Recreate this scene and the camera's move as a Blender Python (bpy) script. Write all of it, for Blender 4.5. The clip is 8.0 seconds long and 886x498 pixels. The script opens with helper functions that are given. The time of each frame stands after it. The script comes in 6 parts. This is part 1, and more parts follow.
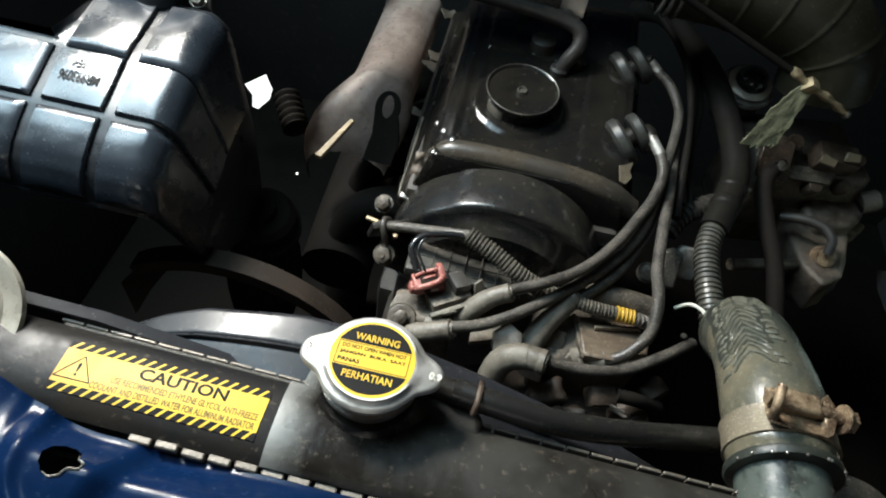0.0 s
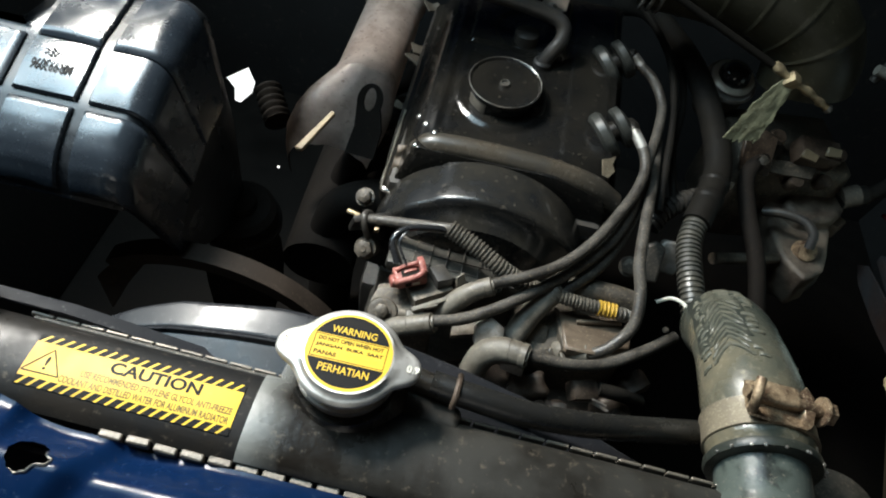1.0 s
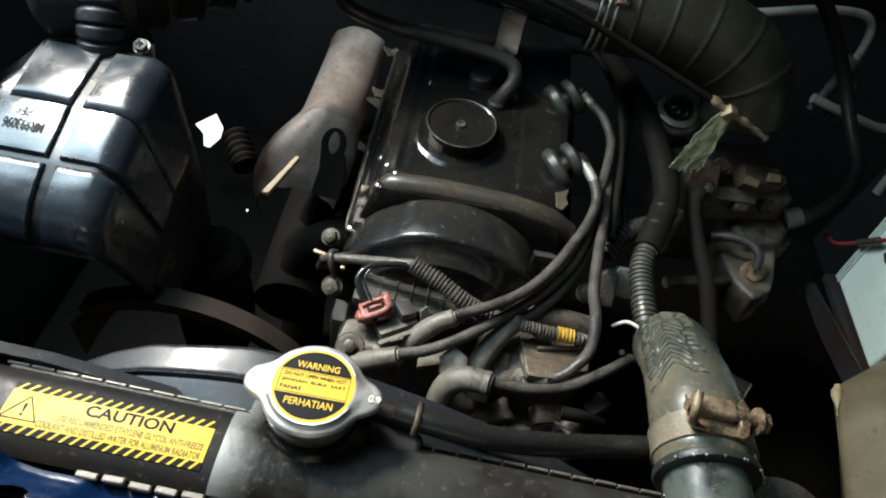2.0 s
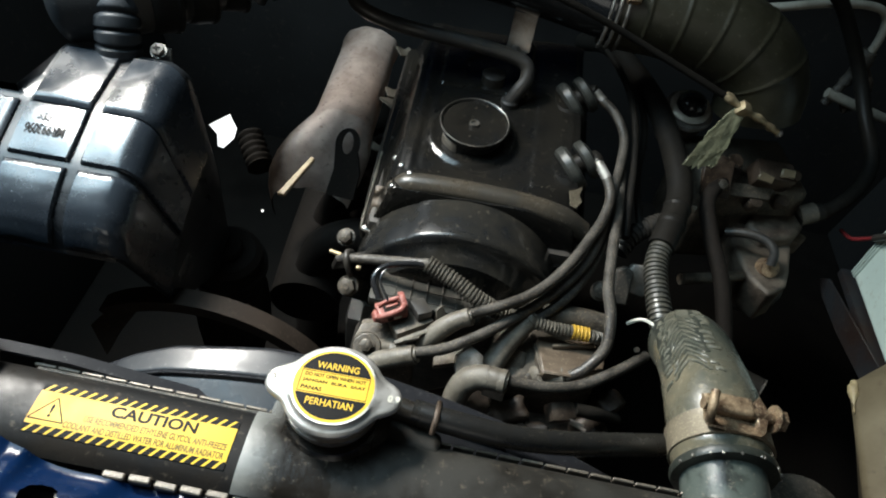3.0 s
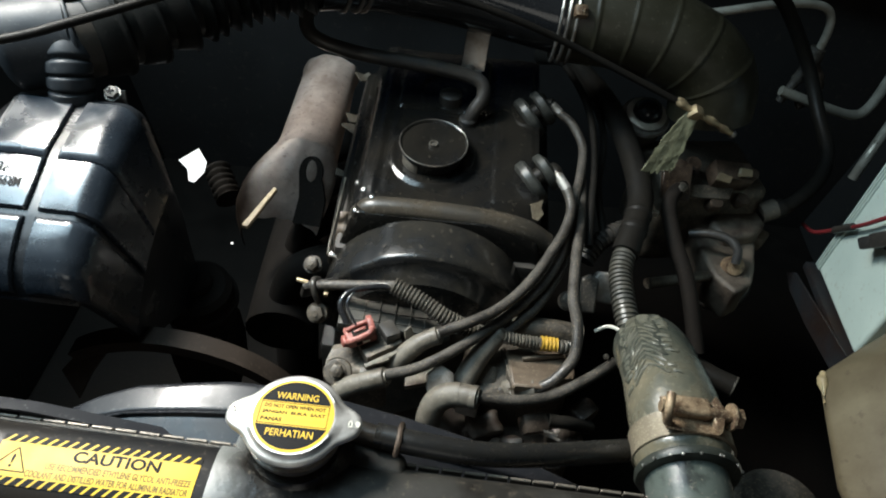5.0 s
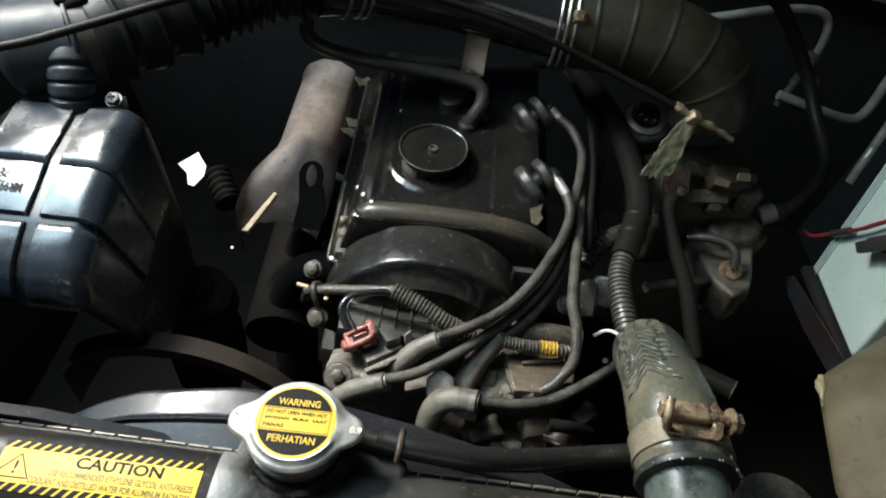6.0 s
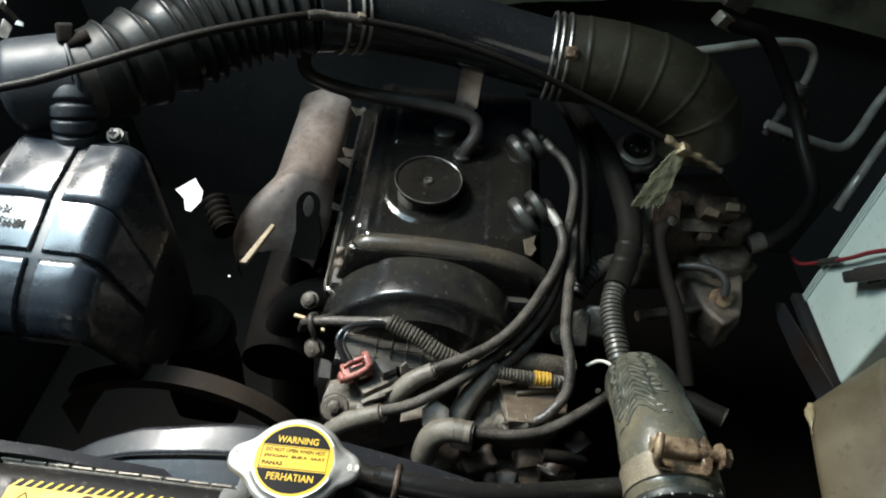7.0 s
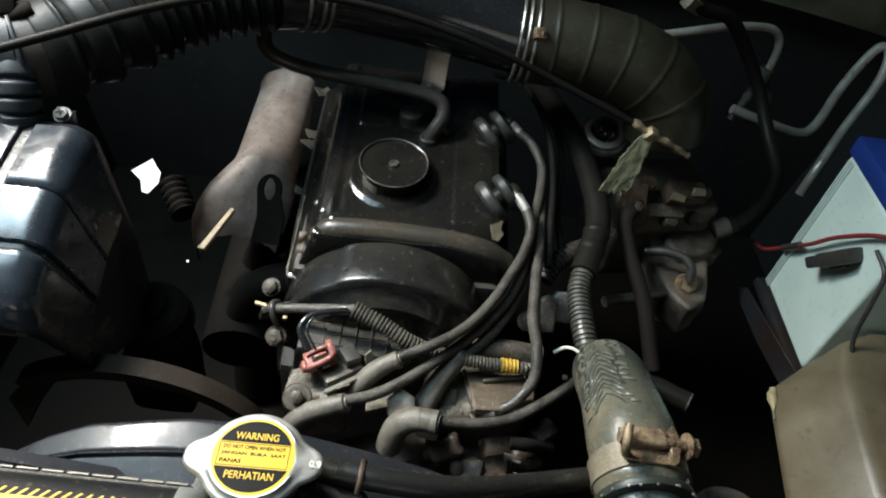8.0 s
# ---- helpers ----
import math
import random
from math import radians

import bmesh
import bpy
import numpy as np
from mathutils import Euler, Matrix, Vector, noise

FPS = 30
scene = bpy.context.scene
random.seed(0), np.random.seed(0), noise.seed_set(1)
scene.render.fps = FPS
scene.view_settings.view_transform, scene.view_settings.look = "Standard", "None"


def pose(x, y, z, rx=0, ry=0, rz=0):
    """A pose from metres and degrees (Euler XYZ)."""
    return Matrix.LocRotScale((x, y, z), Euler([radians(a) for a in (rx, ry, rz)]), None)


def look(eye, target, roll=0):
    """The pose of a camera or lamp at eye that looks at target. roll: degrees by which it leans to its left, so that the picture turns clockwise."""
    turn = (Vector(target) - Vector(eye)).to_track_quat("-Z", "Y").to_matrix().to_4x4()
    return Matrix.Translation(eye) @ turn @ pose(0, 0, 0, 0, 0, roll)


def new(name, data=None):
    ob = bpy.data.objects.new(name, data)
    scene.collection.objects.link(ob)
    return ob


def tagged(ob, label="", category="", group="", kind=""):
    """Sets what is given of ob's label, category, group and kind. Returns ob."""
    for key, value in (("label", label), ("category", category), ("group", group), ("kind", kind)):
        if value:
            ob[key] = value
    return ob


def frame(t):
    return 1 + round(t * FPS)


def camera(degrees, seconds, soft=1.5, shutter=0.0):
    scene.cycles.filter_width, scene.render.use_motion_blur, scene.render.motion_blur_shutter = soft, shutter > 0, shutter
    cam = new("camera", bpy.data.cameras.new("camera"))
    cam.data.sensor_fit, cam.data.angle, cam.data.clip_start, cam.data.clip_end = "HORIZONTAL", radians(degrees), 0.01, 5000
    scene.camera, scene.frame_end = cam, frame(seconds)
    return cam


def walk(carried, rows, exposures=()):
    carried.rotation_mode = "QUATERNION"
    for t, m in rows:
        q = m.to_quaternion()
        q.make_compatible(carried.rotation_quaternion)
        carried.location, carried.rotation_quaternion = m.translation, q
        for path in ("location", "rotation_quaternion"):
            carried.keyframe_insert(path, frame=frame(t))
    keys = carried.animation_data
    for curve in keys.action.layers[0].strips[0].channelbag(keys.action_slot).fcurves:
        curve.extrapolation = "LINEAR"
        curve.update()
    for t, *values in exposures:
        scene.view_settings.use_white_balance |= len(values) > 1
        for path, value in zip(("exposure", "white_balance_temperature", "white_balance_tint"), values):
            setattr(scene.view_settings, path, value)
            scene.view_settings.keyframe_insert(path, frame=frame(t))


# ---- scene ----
cam = camera(65.6, 8.0, soft=2.0)
PATH = [
    (0, (-0.018, 0.07, 1.246), (-0.087, 1.348, -0.291), 10.5),
    (0.5, (-0.017, 0.067, 1.246), (-0.055, 1.366, -0.274), 12.1),
    (1, (-0.013, 0.072, 1.241), (-0.043, 1.35, -0.297), 11.9),
    (1.5, (-0.004, 0.065, 1.252), (0.006, 1.388, -0.248), 11.7),
    (2.8, (0.0, 0.052, 1.272), (0.019, 1.425, -0.182), 11.0),
    (3, (-0.005, 0.056, 1.269), (-0.017, 1.403, -0.21), 9.8),
    (3.5, (-0.007, 0.066, 1.268), (-0.038, 1.406, -0.217), 9.2),
    (4, (0.004, 0.061, 1.278), (-0.007, 1.435, -0.175), 7.9),
    (4.5, (0.017, 0.056, 1.277), (0.028, 1.439, -0.168), 6.8),
    (6, (0.015, 0.056, 1.282), (0.033, 1.445, -0.157), 6.8),
    (6.5, (0.014, 0.055, 1.281), (0.035, 1.444, -0.158), 6.8),
    (7, (0.013, 0.058, 1.3), (0.041, 1.483, -0.104), 7.0),
    (7.5, (0.003, 0.062, 1.305), (0.065, 1.511, -0.071), 8.9),
    (8, (0.013, 0.071, 1.293), (0.145, 1.462, -0.139), 10.1),
]
walk(cam, [(t, look(eye, target, roll)) for t, eye, target, roll in PATH])

# ---- light, world ----
world = bpy.data.worlds.new("dim_garage")
world.use_nodes = True
world.node_tree.nodes["Background"].inputs[0].default_value = (0.55, 0.65, 0.8, 1)
world.node_tree.nodes["Background"].inputs[1].default_value = 0.012
scene.world = world


def area_lamp(name, eye, target, power, sx, sy, colour):
    data = bpy.data.lights.new(name, "AREA")
    data.shape, data.size, data.size_y, data.energy, data.color = "RECTANGLE", sx, sy, power, colour
    ob = new(name, data)
    ob.matrix_world = look(eye, target)
    return ob


lamp = area_lamp("hanging_work_lamp", (-0.60, 0.70, 1.62), (-0.14, 0.38, 0.88), 4.9, 0.27, 0.20, (1.0, 0.975, 0.91))
lamp.data.spread = radians(66)
# two unseen lamps added on the left for the resonator's bluish reflections
area_lamp("left_fill_wide", (-1.045, 0.50, 1.925), (-0.92, 0.50, 0.45), 13.5, 0.65, 1.65, (0.60, 0.85, 1.0))
area_lamp("left_fill_narrow", (-1.15, 0.50, 1.90), (-1.025, 0.50, 0.45), 16.5, 0.43, 1.65, (0.63, 0.87, 1.0))
# soft fill added from the front; the wall there has no opening
area_lamp("front_fill", (0.2, -2.9, 1.7), (0.0, 0.4, 0.9), 10.5, 1.8, 1.6, (1.0, 0.97, 0.88))

# ---- materials ----


def surface(name, colour, rough, metal=0.0, second=None, mix=0.5, scale=40.0, speck=None, speck_amount=0.0,
            bump=0.15, bump_scale=220.0, rough_var=0.12, coat=0.0, spec=0.5, sharp=0.22):
    """A worn surface: two colours mixed by a coarse noise, specks of dirt by a fine one, relief and uneven gloss."""
    m = bpy.data.materials.new(name)
    m.use_nodes = True
    nt = m.node_tree
    n, l = nt.nodes, nt.links
    b = n["Principled BSDF"]
    b.inputs["Metallic"].default_value = metal
    b.inputs["Specular IOR Level"].default_value = spec
    if coat:
        b.inputs["Coat Weight"].default_value = coat
        b.inputs["Coat Roughness"].default_value = 0.08
    tc = n.new("ShaderNodeTexCoord")

    def tex(sc, detail=6.0):
        t = n.new("ShaderNodeTexNoise")
        t.inputs["Scale"].default_value, t.inputs["Detail"].default_value, t.inputs["Roughness"].default_value = sc, detail, 0.62
        l.new(tc.outputs["Object"], t.inputs["Vector"])
        return t

    def ramp(src, lo, hi):
        r = n.new("ShaderNodeMapRange")
        r.inputs["From Min"].default_value, r.inputs["From Max"].default_value = lo, hi
        l.new(src, r.inputs["Value"])
        return r.outputs["Result"]

    def blend(fac, a, c):
        x = n.new("ShaderNodeMix")
        x.data_type = "RGBA"
        l.new(fac, x.inputs["Factor"])
        for sock, val in ((x.inputs["A"], a), (x.inputs["B"], c)):
            if isinstance(val, tuple):
                sock.default_value = (*val, 1)
            else:
                l.new(val, sock)
        return x.outputs["Result"]

    coarse, fine = tex(scale), tex(scale * 11)
    second = second or tuple(c * 0.65 for c in colour)
    shift = (0.5 - mix) * 0.2
    out = blend(ramp(coarse.outputs["Fac"], 0.5 - sharp + shift, 0.5 + sharp + shift), second, colour)
    if speck:
        out = blend(ramp(fine.outputs["Fac"], 0.62 - 0.3 * speck_amount, 0.80 - 0.2 * speck_amount), out, speck)
    l.new(out, b.inputs["Base Color"])
    rr = n.new("ShaderNodeMapRange")
    rr.inputs["From Min"].default_value, rr.inputs["From Max"].default_value = 0.5 - sharp * 0.9, 0.5 + sharp * 0.9
    rr.inputs["To Min"].default_value, rr.inputs["To Max"].default_value = max(0.03, rough - rough_var), min(1.0, rough + rough_var)
    l.new(coarse.outputs["Fac"], rr.inputs["Value"])
    l.new(rr.outputs["Result"], b.inputs["Roughness"])
    if bump:
        bt = tex(bump_scale, 4.0)
        bp = n.new("ShaderNodeBump")
        bp.inputs["Strength"].default_value, bp.inputs["Distance"].default_value = bump, 0.0015
        l.new(bt.outputs["Fac"], bp.inputs["Height"])
        l.new(bp.outputs["Normal"], b.inputs["Normal"])
    return m


DUST = (0.20, 0.175, 0.14)


def side_tint(m, colour, across, start, end):
    """Tints one side of a part, painted shade and highlight included: mixes colour over the base along the local
    direction across.
    """
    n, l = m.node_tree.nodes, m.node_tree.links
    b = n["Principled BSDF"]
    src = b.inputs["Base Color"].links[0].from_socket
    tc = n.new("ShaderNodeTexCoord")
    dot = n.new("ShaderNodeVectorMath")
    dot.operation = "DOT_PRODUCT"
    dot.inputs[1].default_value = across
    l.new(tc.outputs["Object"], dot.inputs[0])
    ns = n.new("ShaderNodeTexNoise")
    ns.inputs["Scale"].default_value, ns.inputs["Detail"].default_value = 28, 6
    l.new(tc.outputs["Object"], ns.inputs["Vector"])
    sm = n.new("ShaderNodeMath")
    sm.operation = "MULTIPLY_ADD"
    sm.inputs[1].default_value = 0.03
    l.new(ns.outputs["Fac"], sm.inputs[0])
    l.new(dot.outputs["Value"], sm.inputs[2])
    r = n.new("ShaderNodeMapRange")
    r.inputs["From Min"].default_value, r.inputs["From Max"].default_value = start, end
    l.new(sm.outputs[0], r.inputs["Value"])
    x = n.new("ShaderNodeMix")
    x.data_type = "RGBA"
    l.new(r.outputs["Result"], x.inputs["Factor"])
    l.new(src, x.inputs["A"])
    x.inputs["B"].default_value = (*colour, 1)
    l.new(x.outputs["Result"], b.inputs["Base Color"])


CLAMP = surface("dusty_band", (0.17, 0.14, 0.095), 0.5, metal=0.2, second=(0.13, 0.105, 0.075), speck=(0.36, 0.31, 0.22), speck_amount=0.3, scale=60, bump=0.4, sharp=0.10)
TANK = surface("black_tank_plastic", (0.008, 0.008, 0.008), 0.38, second=(0.016, 0.014, 0.012), speck=(0.08, 0.066, 0.05), speck_amount=0.08, scale=18, spec=0.09, rough_var=0.14, bump=0.10, sharp=0.09)
SHROUD = surface("scuffed_shroud_plastic", (0.010, 0.011, 0.013), 0.30, second=(0.018, 0.018, 0.020), speck=(0.08, 0.08, 0.08), speck_amount=0.06, bump=0.18, bump_scale=50, rough_var=0.12, scale=24, spec=0.26, sharp=0.11)
GLOSS = surface("glossy_black_plastic", (0.010, 0.011, 0.012), 0.13, second=(0.016, 0.016, 0.017), speck=(0.08, 0.08, 0.075), speck_amount=0.05, bump=0.06, rough_var=0.06)
RESON = surface("resonator_plastic", (0.009, 0.0125, 0.0175), 0.25, second=(0.015, 0.020, 0.026), speck=(0.07, 0.085, 0.095), speck_amount=0.03, bump=0.16, bump_scale=45, rough_var=0.07, scale=30, spec=0.8, coat=0.2, sharp=0.12)
# darker, duller copy of the resonator plastic: groove and side shade in the colour
RESBASE = surface("groove_shade_plastic", (0.008, 0.010, 0.013), 0.32, second=(0.012, 0.014, 0.016), scale=30, spec=0.45, bump=0.05)
COVER = surface("black_cover_paint", (0.0056, 0.0056, 0.0055), 0.17, second=(0.0135, 0.0120, 0.0098), speck=(0.055, 0.046, 0.034), speck_amount=0.05, scale=18, bump=0.10, rough_var=0.12, spec=0.42, sharp=0.12)
GLOSSRUB = surface("smooth_black_hose", (0.009, 0.009, 0.0088), 0.27, second=(0.016, 0.015, 0.013), speck=(0.06, 0.052, 0.04), speck_amount=0.06, scale=30, rough_var=0.12, bump=0.08, sharp=0.12)
CONDUITB = surface("dusty_black_conduit", (0.030, 0.030, 0.026), 0.42, second=(0.060, 0.056, 0.044), speck=(0.14, 0.125, 0.09), speck_amount=0.2, scale=45, sharp=0.12)
CONDUIT = surface("dusty_conduit_plastic", (0.085, 0.076, 0.060), 0.5, second=(0.036, 0.032, 0.026), speck=(0.20, 0.17, 0.13), speck_amount=0.22, scale=60)
OLIVE = surface("olive_bulkhead_pad", (0.085, 0.082, 0.050), 0.75, second=(0.028, 0.027, 0.018), speck=(0.07, 0.066, 0.045), speck_amount=0.15, scale=9, bump=0.5, spec=0.2, sharp=0.12)
TIMING = surface("timing_cover_plastic", (0.007, 0.008, 0.009), 0.21, second=(0.020, 0.0185, 0.0155), speck=(0.08, 0.07, 0.055), speck_amount=0.06, scale=16, bump=0.10, rough_var=0.13, spec=0.5, sharp=0.09)
DARKRUB = surface("dark_rubber", (0.0075, 0.0072, 0.0066), 0.46, second=(0.014, 0.0122, 0.010), speck=(0.05, 0.042, 0.032), speck_amount=0.08, scale=40, spec=0.11)
FLAP = surface("brown_dusty_flap", (0.135, 0.102, 0.072), 0.5, second=(0.070, 0.052, 0.037), speck=(0.22, 0.18, 0.13), speck_amount=0.15, scale=30, bump=0.4, sharp=0.09)
SOOT = surface("sooty_brown_steel", (0.014, 0.0112, 0.0092), 0.75, second=(0.0085, 0.007, 0.006), speck=(0.028, 0.021, 0.015), speck_amount=0.2, scale=30, spec=0.1)
RIDGE = surface("dusty_cover_ridge", (0.023, 0.0205, 0.016), 0.36, second=(0.047, 0.039, 0.029), speck=DUST, speck_amount=0.08, scale=24, bump=0.14, sharp=0.11)
DUSTY = surface("dusty_black_plastic", (0.03, 0.03, 0.028), 0.5, second=(0.075, 0.067, 0.056), speck=DUST, speck_amount=0.3, scale=45)
RUBBER = surface("dusty_rubber", (0.050, 0.044, 0.036), 0.62, second=(0.020, 0.0175, 0.015), speck=(0.19, 0.155, 0.11), speck_amount=0.28, scale=48, bump=0.25, rough_var=0.16, sharp=0.10)
PLATE = surface("dusty_grey_plate", (0.040, 0.038, 0.032), 0.6, second=(0.020, 0.019, 0.016), speck=(0.12, 0.105, 0.08), speck_amount=0.18, scale=50, sharp=0.10, spec=0.3)
GREYRUB = surface("grey_rubber_boot", (0.128, 0.116, 0.094), 0.58, second=(0.058, 0.049, 0.037), speck=(0.23, 0.19, 0.14), speck_amount=0.2, scale=32, bump=0.35, rough_var=0.12, sharp=0.13)
BLACKRUB = surface("black_rubber", (0.020, 0.0195, 0.019), 0.42, second=(0.036, 0.032, 0.027), speck=(0.09, 0.075, 0.055), speck_amount=0.10, scale=36, spec=0.4, sharp=0.11)
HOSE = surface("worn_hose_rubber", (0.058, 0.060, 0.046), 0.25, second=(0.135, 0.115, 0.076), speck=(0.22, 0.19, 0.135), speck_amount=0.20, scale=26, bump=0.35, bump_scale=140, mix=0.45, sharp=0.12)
# darker towards the right and the far end
side_tint(HOSE, (0.034, 0.040, 0.033), (0.9, 0.45, 0.0), -0.012, 0.034)
HOSEPRINT = surface("hose_braid_ridge", (0.055, 0.060, 0.048), 0.42, second=(0.095, 0.088, 0.063), scale=55, speck=(0.16, 0.14, 0.10), speck_amount=0.2, bump=0.3, spec=0.45)
HOSEBAND = surface("rubbed_hose_band", (0.014, 0.018, 0.016), 0.36, second=(0.032, 0.034, 0.027), scale=40, speck=(0.10, 0.09, 0.065), speck_amount=0.12, bump=0.25, spec=0.4)
OUTLET = surface("grey_green_outlet", (0.066, 0.078, 0.068), 0.40, second=(0.016, 0.018, 0.016), speck=DUST, speck_amount=0.12, scale=30, rough_var=0.10, sharp=0.05, mix=0.75, spec=0.25)
NECK = surface("grey_neck_plastic", (0.026, 0.0245, 0.021), 0.34, second=(0.010, 0.0085, 0.007), speck=(0.10, 0.082, 0.06), speck_amount=0.12, scale=17, rough_var=0.14, bump=0.16, spec=0.30, sharp=0.13, mix=0.42)
# soft highlight at the sleeve's left end, painted into the colour
side_tint(NECK, (0.150, 0.152, 0.142), (-1.0, 0.0, 0.0), 0.090, 0.112)
CHROME = surface("brushed_cap_steel", (0.60, 0.58, 0.55), 0.44, metal=0.85, second=(0.46, 0.44, 0.40), speck=(0.22, 0.18, 0.13), speck_amount=0.08, scale=60, bump=0.06)
STEEL = surface("dull_steel", (0.42, 0.40, 0.37), 0.4, metal=0.9, second=(0.25, 0.22, 0.19), speck=(0.2, 0.12, 0.07), speck_amount=0.25, scale=120)
ALU = surface("cast_aluminium", (0.33, 0.32, 0.30), 0.5, metal=0.6, second=(0.17, 0.155, 0.135), speck=DUST, speck_amount=0.35, scale=55, bump=0.35, sharp=0.10)
GRIME = surface("grimy_casting", (0.085, 0.073, 0.058), 0.55, metal=0.3, second=(0.032, 0.027, 0.021), speck=(0.19, 0.15, 0.10), speck_amount=0.3, scale=38, bump=0.5, sharp=0.10)
RUST = surface("rusty_clamp_steel", (0.27, 0.19, 0.115), 0.42, metal=0.35, second=(0.095, 0.058, 0.037), speck=(0.46, 0.37, 0.24), speck_amount=0.32, scale=70, bump=0.6, sharp=0.08)
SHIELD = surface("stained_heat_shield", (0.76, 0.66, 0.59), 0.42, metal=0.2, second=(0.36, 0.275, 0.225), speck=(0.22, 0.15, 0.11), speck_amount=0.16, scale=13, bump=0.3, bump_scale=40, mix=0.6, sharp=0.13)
# shade on the shield's left side, painted as a dark brown tint
side_tint(SHIELD, (0.034, 0.023, 0.017), (-1.0, 0.145, 0.0), 0.027, 0.066)
DARKSTEEL = surface("dark_steel", (0.04, 0.037, 0.034), 0.5, metal=0.5, second=(0.02, 0.018, 0.016), speck=(0.12, 0.09, 0.06), speck_amount=0.2)
BRASS = surface("dirty_brass", (0.40, 0.31, 0.18), 0.48, metal=0.5, second=(0.21, 0.155, 0.09), speck=(0.50, 0.43, 0.32), speck_amount=0.25, scale=90, sharp=0.1)
YELLOW = surface("yellow_label", (0.63, 0.42, 0.022), 0.5, second=(0.54, 0.33, 0.018), speck=(0.46, 0.29, 0.05), speck_amount=0.10, scale=30, bump=0.04, rough_var=0.08, spec=0.3, sharp=0.14)
AGED = surface("aged_yellow_label", (0.63, 0.42, 0.022), 0.5, second=(0.55, 0.34, 0.018), speck=(0.40, 0.23, 0.03), speck_amount=0.14, scale=26, bump=0.04, rough_var=0.08, spec=0.3, sharp=0.14)
side_tint(AGED, (0.42, 0.17, 0.03), (-1.0, 0.0, 0.0), 0.053, 0.080)
# black print, and painted shade in slots and moulded letters
BLACKMARK = surface("ink_and_shade_black", (0.009, 0.0085, 0.008), 0.55, bump=0.0, spec=0.1)
FADED = surface("faded_ink", (0.11, 0.075, 0.018), 0.5, second=(0.20, 0.135, 0.024), scale=60, mix=0.7, bump=0.0, spec=0.2, sharp=0.16)
BLUE = surface("dark_blue_paint", (0.002, 0.0105, 0.040), 0.22, second=(0.0015, 0.008, 0.027), speck=(0.03, 0.05, 0.09), speck_amount=0.04, scale=24, bump=0.03, spec=0.16)
BLUELID = surface("blue_lid_plastic", (0.012, 0.035, 0.19), 0.4, second=(0.01, 0.025, 0.12), scale=30)
BATTERY = surface("translucent_case_plastic", (0.52, 0.60, 0.54), 0.45, second=(0.42, 0.50, 0.45), speck=(0.33, 0.34, 0.28), speck_amount=0.12, scale=14, bump=0.06)
BEIGE = surface("aged_beige_plastic", (0.155, 0.128, 0.078), 0.42, second=(0.060, 0.045, 0.027), speck=(0.060, 0.046, 0.030), speck_amount=0.12, scale=9, bump=0.12, sharp=0.20)
RED = surface("red_connector_plastic", (0.27, 0.095, 0.074), 0.5, second=(0.17, 0.045, 0.036), speck=(0.36, 0.22, 0.16), speck_amount=0.22, scale=70, sharp=0.12, bump=0.3)
REDWIRE = surface("red_wire", (0.20, 0.022, 0.024), 0.45)
OCHRE = surface("yellow_tape", (0.48, 0.285, 0.03), 0.45, second=(0.30, 0.175, 0.022), speck=DUST, speck_amount=0.15, scale=120)
DARKRUST = surface("dark_rusty_steel", (0.062, 0.043, 0.030), 0.5, metal=0.3, second=(0.024, 0.0165, 0.012), speck=(0.15, 0.11, 0.07), speck_amount=0.22, scale=50, bump=0.5, sharp=0.09)
PLUGCAP = surface("worn_plug_cap", (0.040, 0.042, 0.037), 0.46, second=(0.018, 0.018, 0.016), speck=(0.12, 0.105, 0.08), speck_amount=0.1, scale=40, rough_var=0.12, spec=0.35)
TAPE = surface("pale_green_tape", (0.215, 0.212, 0.125), 0.6, second=(0.125, 0.120, 0.070), speck=(0.36, 0.34, 0.24), speck_amount=0.20, scale=38, bump=0.35, sharp=0.14)
DIRTY = surface("oily_dark_metal", (0.036, 0.032, 0.029), 0.6, second=(0.055, 0.047, 0.039), speck=(0.1, 0.08, 0.06), speck_amount=0.15, scale=20, bump=0.3)
BAY = surface("bay_paint", (0.030, 0.028, 0.027), 0.75, second=(0.022, 0.020, 0.019), speck=(0.05, 0.043, 0.034), speck_amount=0.12, scale=8, spec=0.08)
SUMP = surface("oily_brown_casting", (0.046, 0.034, 0.025), 0.5, metal=0.2, second=(0.018, 0.0135, 0.0105), speck=(0.16, 0.12, 0.085), speck_amount=0.15, scale=60, bump=0.5, sharp=0.10, spec=0.35)
BELT = surface("brown_dusty_plastic", (0.026, 0.019, 0.0145), 0.65, second=(0.016, 0.012, 0.009), speck=(0.05, 0.038, 0.028), speck_amount=0.2, scale=25, spec=0.15)
PIPE = surface("bare_aluminium_pipe", (0.56, 0.53, 0.45), 0.38, metal=0.45, second=(0.36, 0.33, 0.27), speck=(0.25, 0.2, 0.13), speck_amount=0.15, scale=30, sharp=0.16)
CUFF = surface("dull_grey_duct_plastic", (0.022, 0.0265, 0.031), 0.46, second=(0.0165, 0.0195, 0.023), speck=(0.08, 0.082, 0.08), speck_amount=0.05, scale=22, bump=0.10, spec=0.25)
BELLOWS = surface("dusty_bellows_rubber", (0.0095, 0.0105, 0.0100), 0.40, second=(0.0065, 0.007, 0.0068), speck=(0.04, 0.038, 0.032), speck_amount=0.06, scale=24, bump=0.10, spec=0.17)
ELBOW = surface("olive_black_duct_rubber", (0.026, 0.0235, 0.014), 0.42, second=(0.018, 0.0165, 0.010), speck=(0.07, 0.06, 0.042), speck_amount=0.10, scale=20, bump=0.14, spec=0.32, sharp=0.14)
